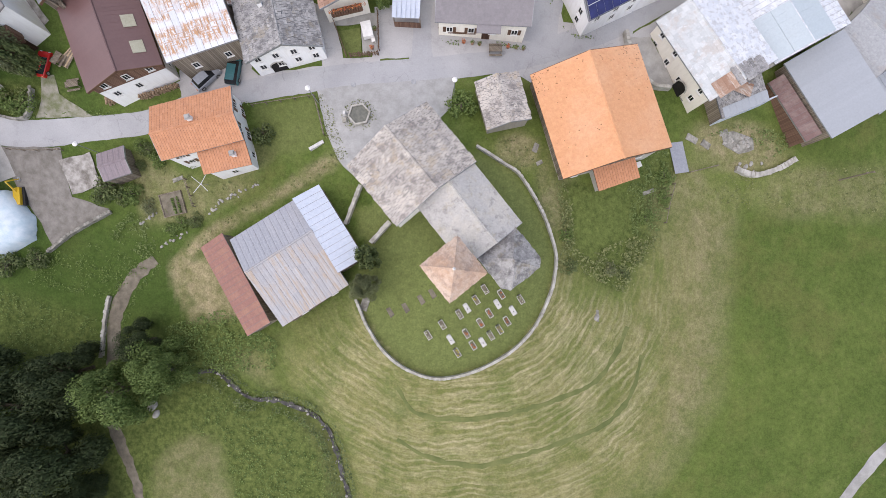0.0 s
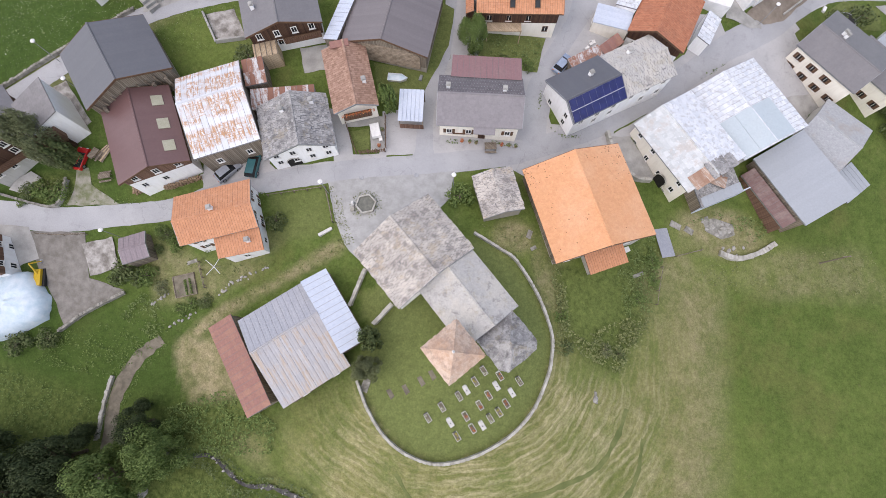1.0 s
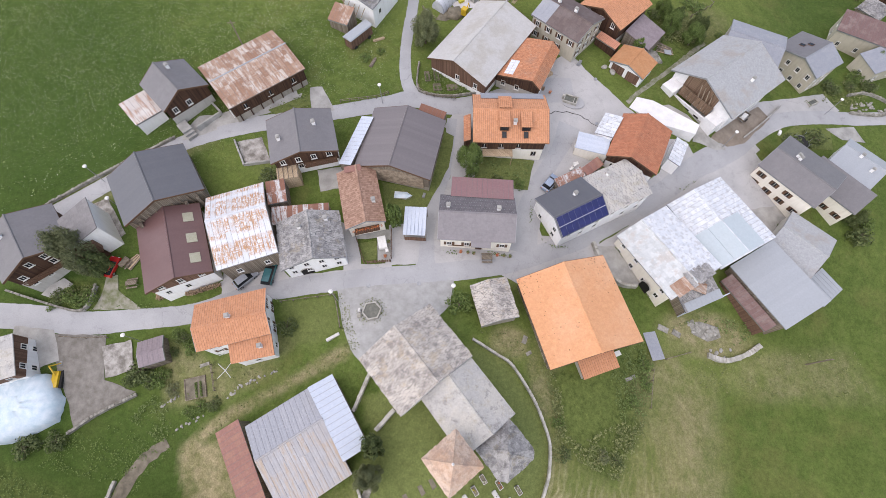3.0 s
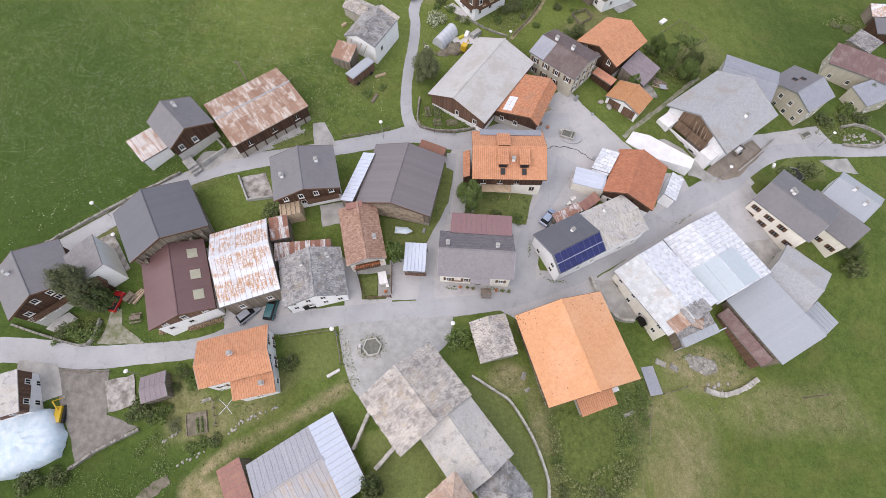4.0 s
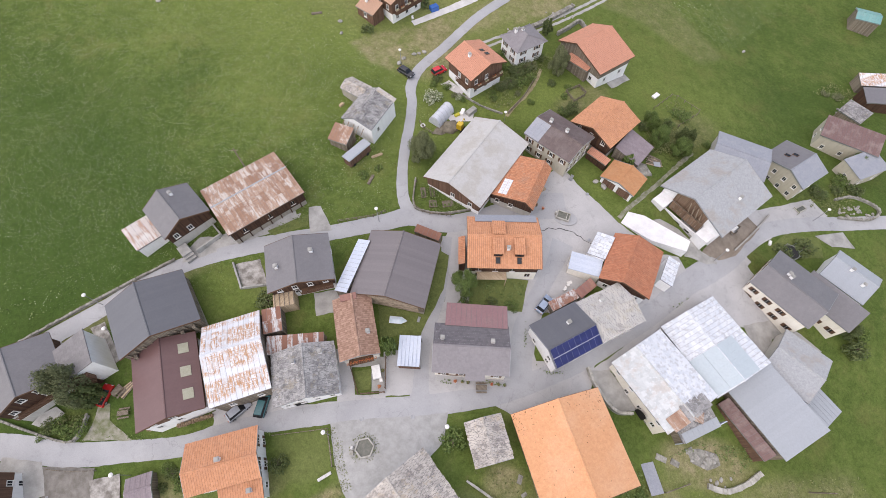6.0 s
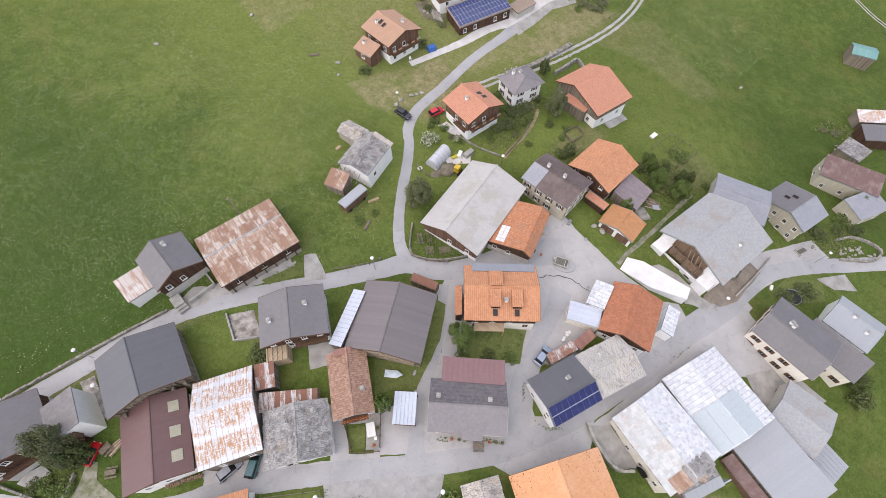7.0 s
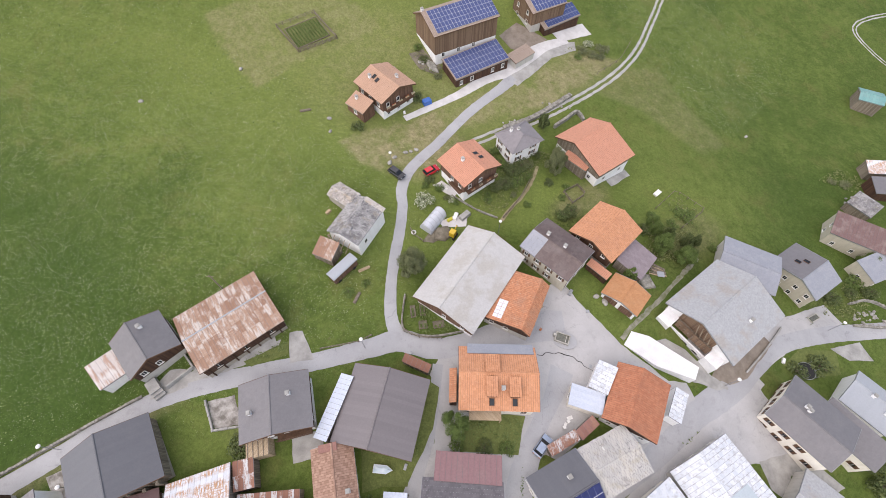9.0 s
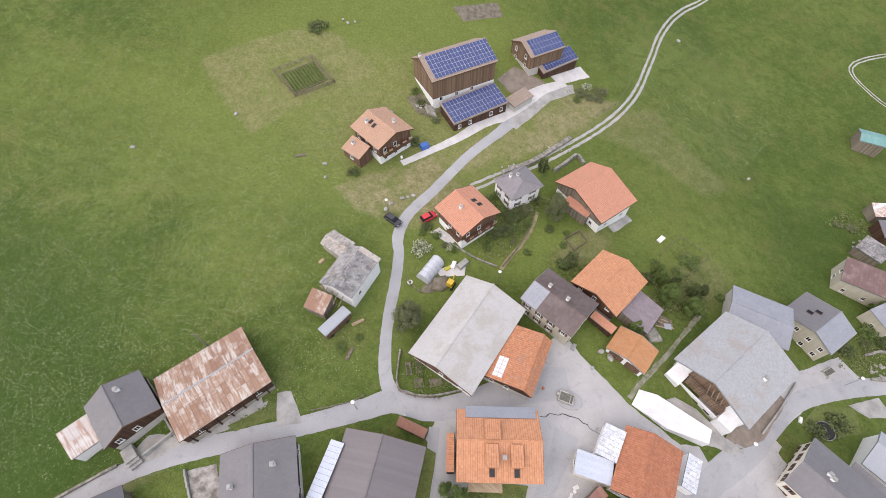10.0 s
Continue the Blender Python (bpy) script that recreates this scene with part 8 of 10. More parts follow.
for k, (x, y, w, d, ang) in enumerate(((-39.7, 11.1, 3.7, 3.4, 12), (-31.7, 139.6, 9.0, 6.6, 38), (-3.2, 70.0, 1.0, 2.4, 8), (-1.4, 70.4, 1.0, 2.4, 8), (-1.2, 67.4, 1.6, 1.6, 8), (1.8, 67.6, 2.2, 1.4, 12))):
    bed = thing("vegetable_bed", on_slope(x, y, ang), ("small framed vegetable bed with leafy rows", "large garden plot with mixed rows", "kitchen garden bed beside the barn")[min(k, 2)], "garden bed")
    for yy in (-d / 2, d / 2 - 0.12):
        part("edge_board", Geo().box(-w / 2, w / 2, yy, yy + 0.12, -0.8, 0.28), GREY_WOOD, bed)
    for xx in (-w / 2, w / 2 - 0.12):
        part("edge_board", Geo().box(xx, xx + 0.12, -d / 2 + 0.12, d / 2 - 0.12, -0.8, 0.28), GREY_WOOD, bed)
    part("soil", Geo().box(-w / 2 + 0.12, w / 2 - 0.12, -d / 2 + 0.12, d / 2 - 0.12, -0.8, 0.16), RUT_GRASS if k == 1 else EARTH, bed)
    rnd = random.Random(k)
    for r in range(max(1, int(w / 0.8))):
        if k < 2 and (r < 2 if k == 0 else rnd.random() < 0.1):
            continue
        xx = -w / 2 + 0.45 + r * 0.8
        g = leaf_cloud(rnd, [(xx, -d / 2 + 0.4 + i * 0.4, 0.25, 0.2) for i in range(int((d - 0.6) / 0.4))], 26, 0.14)
        row = part("plant_row", g, LEAF, bed)
        row["kind"] = "stuff"


# ---- street furniture, graves, fountains ----
def street_lamp(x, y, label, h=4.6):
    l = thing("street_lamp", pose(x, y, gz(x, y)), label, "street lamp", "street lamps")
    part("pole", Geo().tube((0, 0, -0.3), (0, 0, h), 0.06, 0.045, 8), IRON, l)
    head = Geo()
    for z0, z1, r0, r1 in ((h, h + 0.12, 0.10, 0.32), (h + 0.12, h + 0.26, 0.32, 0.34), (h + 0.26, h + 0.40, 0.34, 0.12)):
        head.tube((0, 0, z0), (0, 0, z1), r0, r1, 14)
    part("shade", head, TRIM, l, "white dish shade")


for x, y in ((-60.0, 45.4), (-49.9, 18.4), (-17.1, 24.2), (1.6, 25.0), (-11.6, 62.6), (-55.3, 39.9), (56.5, 57.8), (86.3, 71.0), (14.3, 88.1), (-9.0, 103.5)):
    street_lamp(x, y, "slim grey street lamp with a white dish shade")


FLOWER_RED = plain("red_flowers", (0.45, 0.04, 0.03), (0.60, 0.30, 0.10), 6.0, 20.0, 0.8)
FLOWER_YELLOW = plain("yellow_flowers", (0.60, 0.45, 0.05), (0.35, 0.40, 0.06), 6.0, 20.0, 0.8)
FLOWER_WHITE = plain("white_flowers", (0.70, 0.66, 0.60), (0.25, 0.32, 0.12), 6.0, 20.0, 0.8)
MARBLE = plain("pale_stone", (0.50, 0.49, 0.47), (0.64, 0.63, 0.60), 2.0, 12.0, 0.6)
BLACK_STONE = plain("dark_granite", (0.05, 0.05, 0.055), (0.10, 0.10, 0.105), 2.0, 16.0, 0.4)


def grave(x, y, kind):
    label = ("grave with pale kerb and red flowers", "grave with a pale stone slab", "grave with dark earth and white flowers", "grave with yellow flowers and dark headstone")[kind]
    gv = thing("grave", pose(x, y, gz(x, y), 0, 0, -58) @ Matrix.Diagonal((0.8, 0.82, 1.0, 1.0)), label, "grave", "churchyard graves")
    ringo = [(-0.78, -0.40), (0.78, -0.40), (0.78, 0.40), (-0.78, 0.40)]
    k = Geo()
    n = 0
    for (sx, sy) in ringo:
        k.v += [(sx, sy, -0.25), (sx, sy, 0.16), (sx * 0.9, sy * 0.82, 0.16), (sx * 0.9, sy * 0.82, 0.02)]
    for i in range(4):
        j = (i + 1) % 4
        for c in range(3):
            k.f.append((4 * i + c, 4 * j + c, 4 * j + c + 1, 4 * i + c + 1))
    part("kerb", k, MARBLE, gv)
    if kind == 1:
        part("slab", Geo().column([(-0.68, -0.31), (0.68, -0.31), (0.68, 0.31), (-0.68, 0.31)], -0.1, 0.18), MARBLE, gv)
        part("vase", Geo().tube((0.1, 0, 0.18), (0.1, 0, 0.38), 0.07, 0.10, 8), BLACK_STONE, gv)
    else:
        part("soil", Geo().box(-0.70, 0.70, -0.33, 0.33, -0.2, 0.08), EARTH, gv)
        rnd = random.Random(int(x * 100))
        fl = leaf_cloud(rnd, [(rnd.uniform(-0.5, 0.55), rnd.uniform(-0.2, 0.2), 0.16, 0.15) for _ in range(4)], 22, 0.07)
        f = part("flowers", fl, (FLOWER_RED, MARBLE, FLOWER_WHITE, FLOWER_YELLOW)[kind], gv)
        f["kind"] = "stuff"
    part("headstone", Geo().column([(-0.92, -0.32), (-0.80, -0.32), (-0.80, 0.32), (-0.92, 0.32)], -0.2, 0.72, [(-0.90, -0.24), (-0.82, -0.24), (-0.82, 0.24), (-0.90, 0.24)]), BLACK_STONE if kind in (2, 3) else MARBLE, gv)


for k, (x, y) in enumerate(((-2.0, -7.6), (-0.1, -6.2), (1.0, -8.2), (2.2, -4.8), (1.9, -10.0), (3.2, -4.0), (3.1, -7.4), (4.0, -9.0), (4.4, -2.9), (5.0, -6.0), (5.3, -8.6), (5.6, -1.5), (6.2, -4.7), (6.4, -7.7), (7.3, -3.5), (7.6, -6.9), (7.8, -2.2), (8.6, -5.8), (9.4, -4.4), (10.5, -2.9))):
    grave(x, y, (2, 2, 1, 2, 3, 1, 0, 0, 3, 0, 1, 2, 0, 2, 1, 3, 0, 0, 1, 2)[k])
for x, y in ((-7.1, -4.5), (-5.0, -3.9), (-2.9, -2.8), (-1.4, -2.0)):
    solid("old_grave", Geo().column([(-0.8, -0.4), (0.8, -0.4), (0.75, 0.4), (-0.8, 0.38)], -0.2, 0.09, [(-0.6, -0.3), (0.6, -0.3), (0.55, 0.3), (-0.6, 0.28)]), EARTH, pose(x, y, gz(x, y), 0, 0, -60), "overgrown grave mound of bare earth", "grave", "old graves")

fx, fy = -11.3, 22.3
ft = thing("stone_fountain", pose(fx, fy, gz(fx, fy)), "hexagonal grey stone fountain basin with still water", "fountain")
rim = Geo()
for k in range(6):
    a = radians(12 + 60 * k)
    for r, z in ((1.60, -0.4), (1.60, 0.62), (1.36, 0.62), (1.36, 0.2)):
        rim.v.append((r * math.cos(a), r * math.sin(a), z))
for k in range(6):
    j = (k + 1) % 6
    for c in range(3):
        rim.f.append((4 * k + c, 4 * j + c, 4 * j + c + 1, 4 * k + c + 1))
part("basin", rim, STONE_WALL, ft)
part("water", Geo().column([(1.38 * math.cos(radians(12 + 60 * k)), 1.38 * math.sin(radians(12 + 60 * k))) for k in range(6)], 0.1, 0.42), WATER, ft)
part("spout_pillar", Geo().column([(-2.15, -0.3), (-1.65, -0.3), (-1.65, 0.3), (-2.15, 0.3)], -0.4, 1.2, [(-2.05, -0.22), (-1.75, -0.22), (-1.75, 0.22), (-2.05, 0.22)]), MARBLE, ft)
part("trough", Geo().box(-2.3, -1.75, -1.0, -0.4, -0.4, 0.4), STONE_WALL, ft)

qx, qy = 25.2, 65.2
qf = thing("square_fountain", pose(qx, qy, gz(qx, qy), 0, 0, -22), "rectangular concrete fountain basin on a paved oval", "fountain")
rim = Geo()
for sx, sy in ((-1, -1), (1, -1), (1, 1), (-1, 1)):
    for fx_, fy_, z in ((1.35, 0.95, -0.3), (1.35, 0.95, 0.65), (1.15, 0.78, 0.65), (1.15, 0.78, 0.2)):
        rim.v.append((sx * fx_, sy * fy_, z))
for k in range(4):
    j = (k + 1) % 4
    for c in range(3):
        rim.f.append((4 * k + c, 4 * j + c, 4 * j + c + 1, 4 * k + c + 1))
part("basin", rim, STONE_WALL, qf)
part("water", Geo().box(-1.16, 1.16, -0.79, 0.79, 0.1, 0.45), WATER, qf)
part("divider", Geo().box(0.62, 0.74, -0.79, 0.79, 0.2, 0.62), STONE_WALL, qf)
part("spout_pillar", Geo().box(-1.75, -1.4, -0.2, 0.2, -0.3, 1.1), STONE_WALL, qf)
oval = Geo().column([(2.6 * math.cos(a * 0.2618) + 0.3, 1.75 * math.sin(a * 0.2618)) for a in range(24)], -0.4, 0.10)
part("plinth", oval, ASPHALT, qf)


# ---- vehicles and loose things ----
def paint(name, c):
    return plain(name, c, tuple(v * 1.15 for v in c), 3.0, 30.0, 0.25, 0.0, 0.03, 0.6)


def car(x, y, ang, colour, label, long=4.2, wide=1.72, high=1.45, van=False):
    body_mat = paint("car_paint", colour)
    c = thing("car", pose(x, y, gz(x, y) + 0.05, 0, 0, ang), label, "car")
    l, w = long / 2, wide / 2
    prof = [(-l, 0.35), (-l + 0.05, 0.75), (-l + 0.35, 0.86), (l - 1.15, 0.92), (l - 0.15, 0.72), (l, 0.55), (l - 0.02, 0.28), (-l + 0.05, 0.25)]
    g = Geo()
    n = len(prof)
    for s, t in ((-w, 1), (-w * 0.86, 1.0), (w * 0.86, 1.0), (w, 1)):
        for px, pz in prof:
            zz = pz if abs(s) < w - 0.01 else min(pz, 0.78)
            g.v.append((px, s, zz))
    for b in range(3):
        for i in range(n):
            j = (i + 1) % n
            g.f.append((b * n + i, (b + 1) * n + i, (b + 1) * n + j, b * n + j))
    g.f += [tuple(range(n)), tuple(3 * n + i for i in reversed(range(n)))]
    part("body", g, body_mat, c)
    back, front = -l + (0.15 if van else 0.55), l - 1.35
    low = [(back - 0.25, -w * 0.90), (front + 0.45, -w * 0.90), (front + 0.45, w * 0.90), (back - 0.25, w * 0.90)]
    up = [(back + 0.1, -w * 0.72), (front - 0.30, -w * 0.72), (front - 0.30, w * 0.72), (back + 0.1, w * 0.72)]
    part("glasshouse", Geo().column(low, 0.84, high - 0.06, up), GLASS, c)
    part("roof", Geo().column([(px * 1.0, py * 1.02) for px, py in up], high - 0.07, high, [(px * 0.97, py * 0.92) for px, py in up]), body_mat, c)
    tyre = Geo().tube((0, -0.11, 0), (0, 0.11, 0), 0.31, 0.31, 16).mesh("tyre", TYRE)
    rimm = Geo().tube((0, -0.12, 0), (0, 0.12, 0), 0.19, 0.19, 12).mesh("rim", IRON)
    for sx in (-l + 0.75, l - 0.8):
        for sy in (-w + 0.06, w - 0.06):
            wh = part("wheel", tyre, None, c, m=pose(sx, sy, 0.28))
            part("rim", rimm, None, wh)
    for sy in (-w * 0.68, w * 0.68):
        part("headlight", Geo().box(l - 0.20, l - 0.02, sy - 0.16, sy + 0.16, 0.55, 0.68), PLASTIC, c)
        part("tail_light", Geo().box(-l - 0.01, -l + 0.06, sy - 0.14, sy + 0.14, 0.60, 0.76), FLOWER_RED, c)
    return c


car(-32.8, 28.0, 43, (0.28, 0.30, 0.33), "silver grey hatchback parked beside the road")
car(-28.8, 28.9, 82, (0.03, 0.11, 0.12), "dark green car parked under an eave", van=True)
car(-56.2, 30.3, 78, (0.42, 0.02, 0.02), "small red hatchback on the grass", 3.7)
car(19.6, 46.6, 50, (0.26, 0.32, 0.42), "pale blue car parked in a lane", 3.9)
car(-7.9, 101.8, -40, (0.03, 0.03, 0.035), "black car parked beside the lane")
car(-0.2, 103.2, 35, (0.55, 0.03, 0.04), "red and white van beside a chalet", 3.6, van=True)

bt = thing("boat", pose(-7.1, 42.8, gz(-7.1, 42.8) + 0.35, 0, 0, -5), "small white covered boat on the grass", "boat")
hull_low = [(-1.3, -0.35), (0.6, -0.35), (1.35, 0.0), (0.6, 0.35), (-1.3, 0.35)]
hull_up = [(-1.45, -0.65), (0.7, -0.65), (1.75, 0.0), (0.7, 0.65), (-1.45, 0.65)]
part("hull", Geo().column(hull_low, -0.45, 0.5, hull_up), TRIM, bt)
part("cover", Geo().column([(px * 0.97, py * 0.95) for px, py in hull_up], 0.5, 0.72, [(px * 0.6, py * 0.25) for px, py in hull_up]), TARP, bt)

wg = thing("wagon", pose(-16.9, 77.4, gz(-16.9, 77.4), 0, 0, 49.9), "red timber site wagon with a pale metal roof", "wagon")
part("body", Geo().box(-2.9, 2.9, -0.95, 0.95, 0.35, 2.4), RED_WOOD, wg)
part("roof", Geo().prism([(-1.15, 2.40), (1.15, 2.40), (1.0, 2.58), (0, 2.68), (-1.0, 2.58)], -3.1, 3.1), LIGHT_METAL, wg)
for sx in (-1.9, 1.9):
    for sy in (-0.9, 0.9):
        part("wheel", Geo().tube((sx, sy - 0.1, 0.2), (sx, sy + 0.1, 0.2), 0.4, 0.4, 12), TYRE, wg)

pt = thing("polytunnel", pose(0.4, 90.6, gz(0.4, 90.6), 0, 0, 55.7), "milky plastic polytunnel on iron hoops", "greenhouse")
arch = [(1.5 * math.cos(radians(a)), 2.1 * math.sin(radians(a))) for a in range(0, 181, 12)]
part("cover", Geo().prism([(1.5, -0.5)] + arch + [(-1.5, -0.5)], -2.9, 2.9), PLASTIC, pt)
for k in range(6):
    hoop = Geo()
    for p, q in zip(arch, arch[1:]):
        hoop.tube((-2.8 + k * 1.12, p[0] * 1.02, p[1] * 1.02), (-2.8 + k * 1.12, q[0] * 1.02, q[1] * 1.02), 0.03, 0.03, 4)
    part("hoop", hoop, IRON, pt)


def heap(name, ring, height, material, label, category, seed=1):
    """A rounded, uneven heap over a polygon."""
    rnd = random.Random(seed)
    cx, cy = sum(p[0] for p in ring) / len(ring), sum(p[1] for p in ring) / len(ring)
    g = Geo()
    rows = ((1.0, -0.3), (0.97, 0.45), (0.85, 0.8), (0.6, 0.95), (0.25, 1.0))
    dense = []
    for (x0, y0), (x1, y1) in zip(ring, ring[1:] + ring[:1]):
        dense += [(x0 + (x1 - x0) * k / 5, y0 + (y1 - y0) * k / 5) for k in range(5)]
    n = len(dense)
    for r, hh in rows:
        for x, y in dense:
            px, py = cx + (x - cx) * r * rnd.uniform(0.96, 1.04), cy + (y - cy) * r * rnd.uniform(0.96, 1.04)
            g.v.append((px - cx, py - cy, gz(px, py) - gz(cx, cy) + height * hh * rnd.uniform(0.88, 1.1)))
    for r in range(len(rows) - 1):
        for i in range(n):
            j = (i + 1) % n
            g.f.append((r * n + i, r * n + j, (r + 1) * n + j, (r + 1) * n + i))
    g.f.append(tuple((len(rows) - 1) * n + i for i in range(n)))
    ob = solid(name, g, material, pose(cx, cy, gz(cx, cy)), label, category)
    ob.data.polygons.foreach_set("use_smooth", [True] * len(ob.data.polygons))
    return ob


heap("tarpaulin_mound", [(-76, 11), (-70, 13.5), (-64.1, 13.3), (-61.6, 9.8), (-61.8, 6.0), (-69.1, 2.6), (-76, 3)], 2.6, TARP, "big stack covered with a crumpled white tarpaulin", "stack")
heap("manure_mound", [(0.6, 86.2), (3.0, 86.0), (4.8, 87.6), (3.6, 89.6), (1.0, 89.0)], 0.8, EARTH, "brown manure heap beside the barn", "heap", 2)
heap("rubble_mound", [(41.9, 80.2), (45.4, 79.4), (46.4, 76.6), (43.6, 76.2)], 0.8, RUBBLE, "heap of stones and boards behind the annex", "heap", 3)
heap("stone_mound", [(-2.6, 136.6), (0.4, 135.2), (1.4, 132.2), (-1.2, 133.0)], 0.6, RUBBLE, "heap of pale stones beside the hay barn", "heap", 4)


ROCK = plain("field_rock", (0.24, 0.23, 0.205), (0.42, 0.405, 0.37), 1.0, 8.0, 0.95, bump=0.7)


def boulder(x, y, r, label, material=None, seed=0):
    rnd = random.Random(int(x * 10) + seed)
    bm = bmesh.new()
    bmesh.ops.create_icosphere(bm, subdivisions=2, radius=1.0)
    for v in bm.verts:
        v.co = Vector((v.co.x * r * rnd.uniform(0.85, 1.15), v.co.y * r * 0.7 * rnd.uniform(0.85, 1.15), v.co.z * r * 0.55 * rnd.uniform(0.85, 1.1)))
    me = bpy.data.meshes.new("boulder")
    bm.to_mesh(me)
    bm.free()
    me.materials.append(material)
    return solid("boulder", me, material, pose(x, y, gz(x, y) + r * 0.2, 0, 0, rnd.uniform(0, 180)), label, "boulder")


for x, y, r in ((-64.4, 114.5, 0.6), (-45.2, 126.0, 0.6), (87.6, 127.6, 0.6), (80.7, 182.1, 0.8), (-23.0, 160.0, 0.6), (-21.2, 160.8, 0.5), (-24.4, 161.0, 0.5), (-24.0, 115.1, 0.6), (-23.4, 111.5, 0.5), (-10.0, 132.5, 0.5), (33.2, 74.0, 0.7), (34.8, 72.8, 0.8), (-9.6, 104.6, 0.7), (-8.6, 106.2, 0.6), (-6.2, 107.8, 0.6), (-5.0, 108.2, 0.5), (-3.8, 108.8, 0.6), (21.8, -5.6, 0.5), (-44.6, -19.4, 0.9), (-44.0, -20.6, 0.7)):
    boulder(x, y, r, "pale boulder lying in the grass", ROCK)
rnd = random.Random(31)
for cx, cy, rx, ry, n in ((99.6, 74.9, 4.6, 1.8, 30), (46.6, 21.2, 2.6, 1.3, 16), (50.2, 17.6, 4.0, 0.7, 6), (37.6, 27.0, 1.6, 1.2, 8), (112, 108, 3, 2, 8), (44.0, 78.0, 2.2, 1.6, 10), (-2, 134.5, 2.4, 1.8, 10), (20.5, 119.0, 5, 1.0, 10), (32.0, 127.0, 5, 0.8, 8)):
    for _ in range(n):
        a, q = rnd.uniform(0, 6.28), math.sqrt(rnd.random())
        boulder(cx + rx * q * math.cos(a), cy + ry * q * math.sin(a), rnd.uniform(0.2, 0.55), "grey field stone among weeds", ROCK, _)
rnd = random.Random(41)
for x0, y0, x1, y1, n in ((-45.4, 8.2, -42.5, 9.9, 9), (-42.4, 4.8, -37.7, 7.3, 9), (-34.4, 9.3, -32.1, 11.2, 8), (-32.1, 11.2, -29.3, 12.1, 8), (-29.3, 12.1, -25.7, 13.7, 6)):
    for k in range(n):
        t = (k + rnd.random()) / n
        boulder(x0 + (x1 - x0) * t + rnd.gauss(0, 0.2), y0 + (y1 - y0) * t + rnd.gauss(0, 0.2), rnd.uniform(0.13, 0.30), "grey stone of a tumbled garden wall", ROCK, k)
rnd = random.Random(5)
for (x0, y0), (x1, y1) in list(zip(BROOK, BROOK[1:]))[2:]:
    for _ in range(6):
        t = rnd.random()
        bx, by = x0 + (x1 - x0) * t + rnd.gauss(0, 0.25), y0 + (y1 - y0) * t + rnd.gauss(0, 0.25)
        solid("brook_stone", Geo().column([(-0.22, -0.13), (0.05, -0.2), (0.24, -0.08), (0.2, 0.14), (-0.1, 0.2)], -0.3, 0.1, [(-0.15, -0.08), (0.04, -0.13), (0.16, -0.05), (0.13, 0.1), (-0.07, 0.13)]), ROCK, pose(bx, by, gz(bx, by) - 0.55, 0, 0, rnd.uniform(0, 360)) @ Matrix.Scale(rnd.choice((0.4, 0.5, 0.6, 0.8, 1.3)), 4), "pale stone lying in the brook", "stone", "brook stones")
solid("water_tank", Geo().column([(-0.9, -0.45), (0.9, -0.45), (0.9, 0.45), (-0.9, 0.45)], 0.0, 0.6, [(-1.0, -0.55), (1.0, -0.55), (1.0, 0.55), (-1.0, 0.55)]), TRIM, pose(53.2, 101.8, gz(53.2, 101.8), 0, 0, 40), "white cattle trough in the meadow", "trough")
solid("water_tank", Geo().column([(-1.0, -0.7), (1.0, -0.7), (1.0, 0.7), (-1.0, 0.7)], -0.4, 1.1), paint("blue_plastic", (0.03, 0.12, 0.40)), pose(-1.6, 122.6, gz(-1.6, 122.6), 0, 0, 30), "blue covered trailer beside the driveway", "trailer")
solid("bench", Geo().box(-1.1, 1.1, -0.22, 0.22, -0.3, 0.42), MARBLE, pose(-17.3, 18.3, gz(-17.3, 18.3), 0, 0, 30), "long white stone bench on the lawn", "bench")
solid("metal_sheet", Geo().prism([(-1.2, 0.0), (1.2, 0.5), (1.2, 0.56), (-1.2, 0.06)], -2.4, 2.4), ZINC, pose(36.0, 18.2, gz(36, 18.2) + 0.1, 0, 0, 100), "loose grey corrugated sheets leaning on the bank", "metal sheet")
solid("white_box", Geo().box(-0.8, 0.8, -0.4, 0.4, -0.2, 0.8), TRIM, pose(28.4, 16.4, gz(28.4, 16.4), 0, 0, 20), "white chest beside the barn annex", "chest")
LOG_END = plain("split_wood", (0.22, 0.145, 0.09), (0.38, 0.28, 0.19), 4.0, 12.0, 0.9, bump=0.6)


def wood_stack(x0, y0, x1, y1, high, label, seed, deep=0.45):
    """A stack of split logs: uneven round ends laid in rows."""
    rnd = random.Random(seed)
    long, ang = math.hypot(x1 - x0, y1 - y0), math.degrees(math.atan2(y1 - y0, x1 - x0))
    st = thing("log_stack", pose(x0, y0, gz((x0 + x1) / 2, (y0 + y1) / 2) - 0.1, 0, 0, ang), label, "firewood")
    logs = [Geo().tube((0, -deep / 2, 0), (0, deep / 2, 0), 0.16, 0.15, 6).mesh("log", LOG_END), Geo().tube((0, -deep / 2, 0), (0, deep / 2, 0), 0.13, 0.14, 5).mesh("log", LOG_END)]
    for r in range(int(high / 0.26)):
        for k in range(int(long / 0.34)):
            part("log", logs[rnd.randrange(2)], None, st, m=pose(0.17 + k * 0.34 + rnd.uniform(-0.05, 0.05), rnd.uniform(-0.12, 0.12), 0.15 + r * 0.26 + rnd.uniform(-0.03, 0.03), 0, rnd.uniform(0, 60), rnd.uniform(-28, 28)))


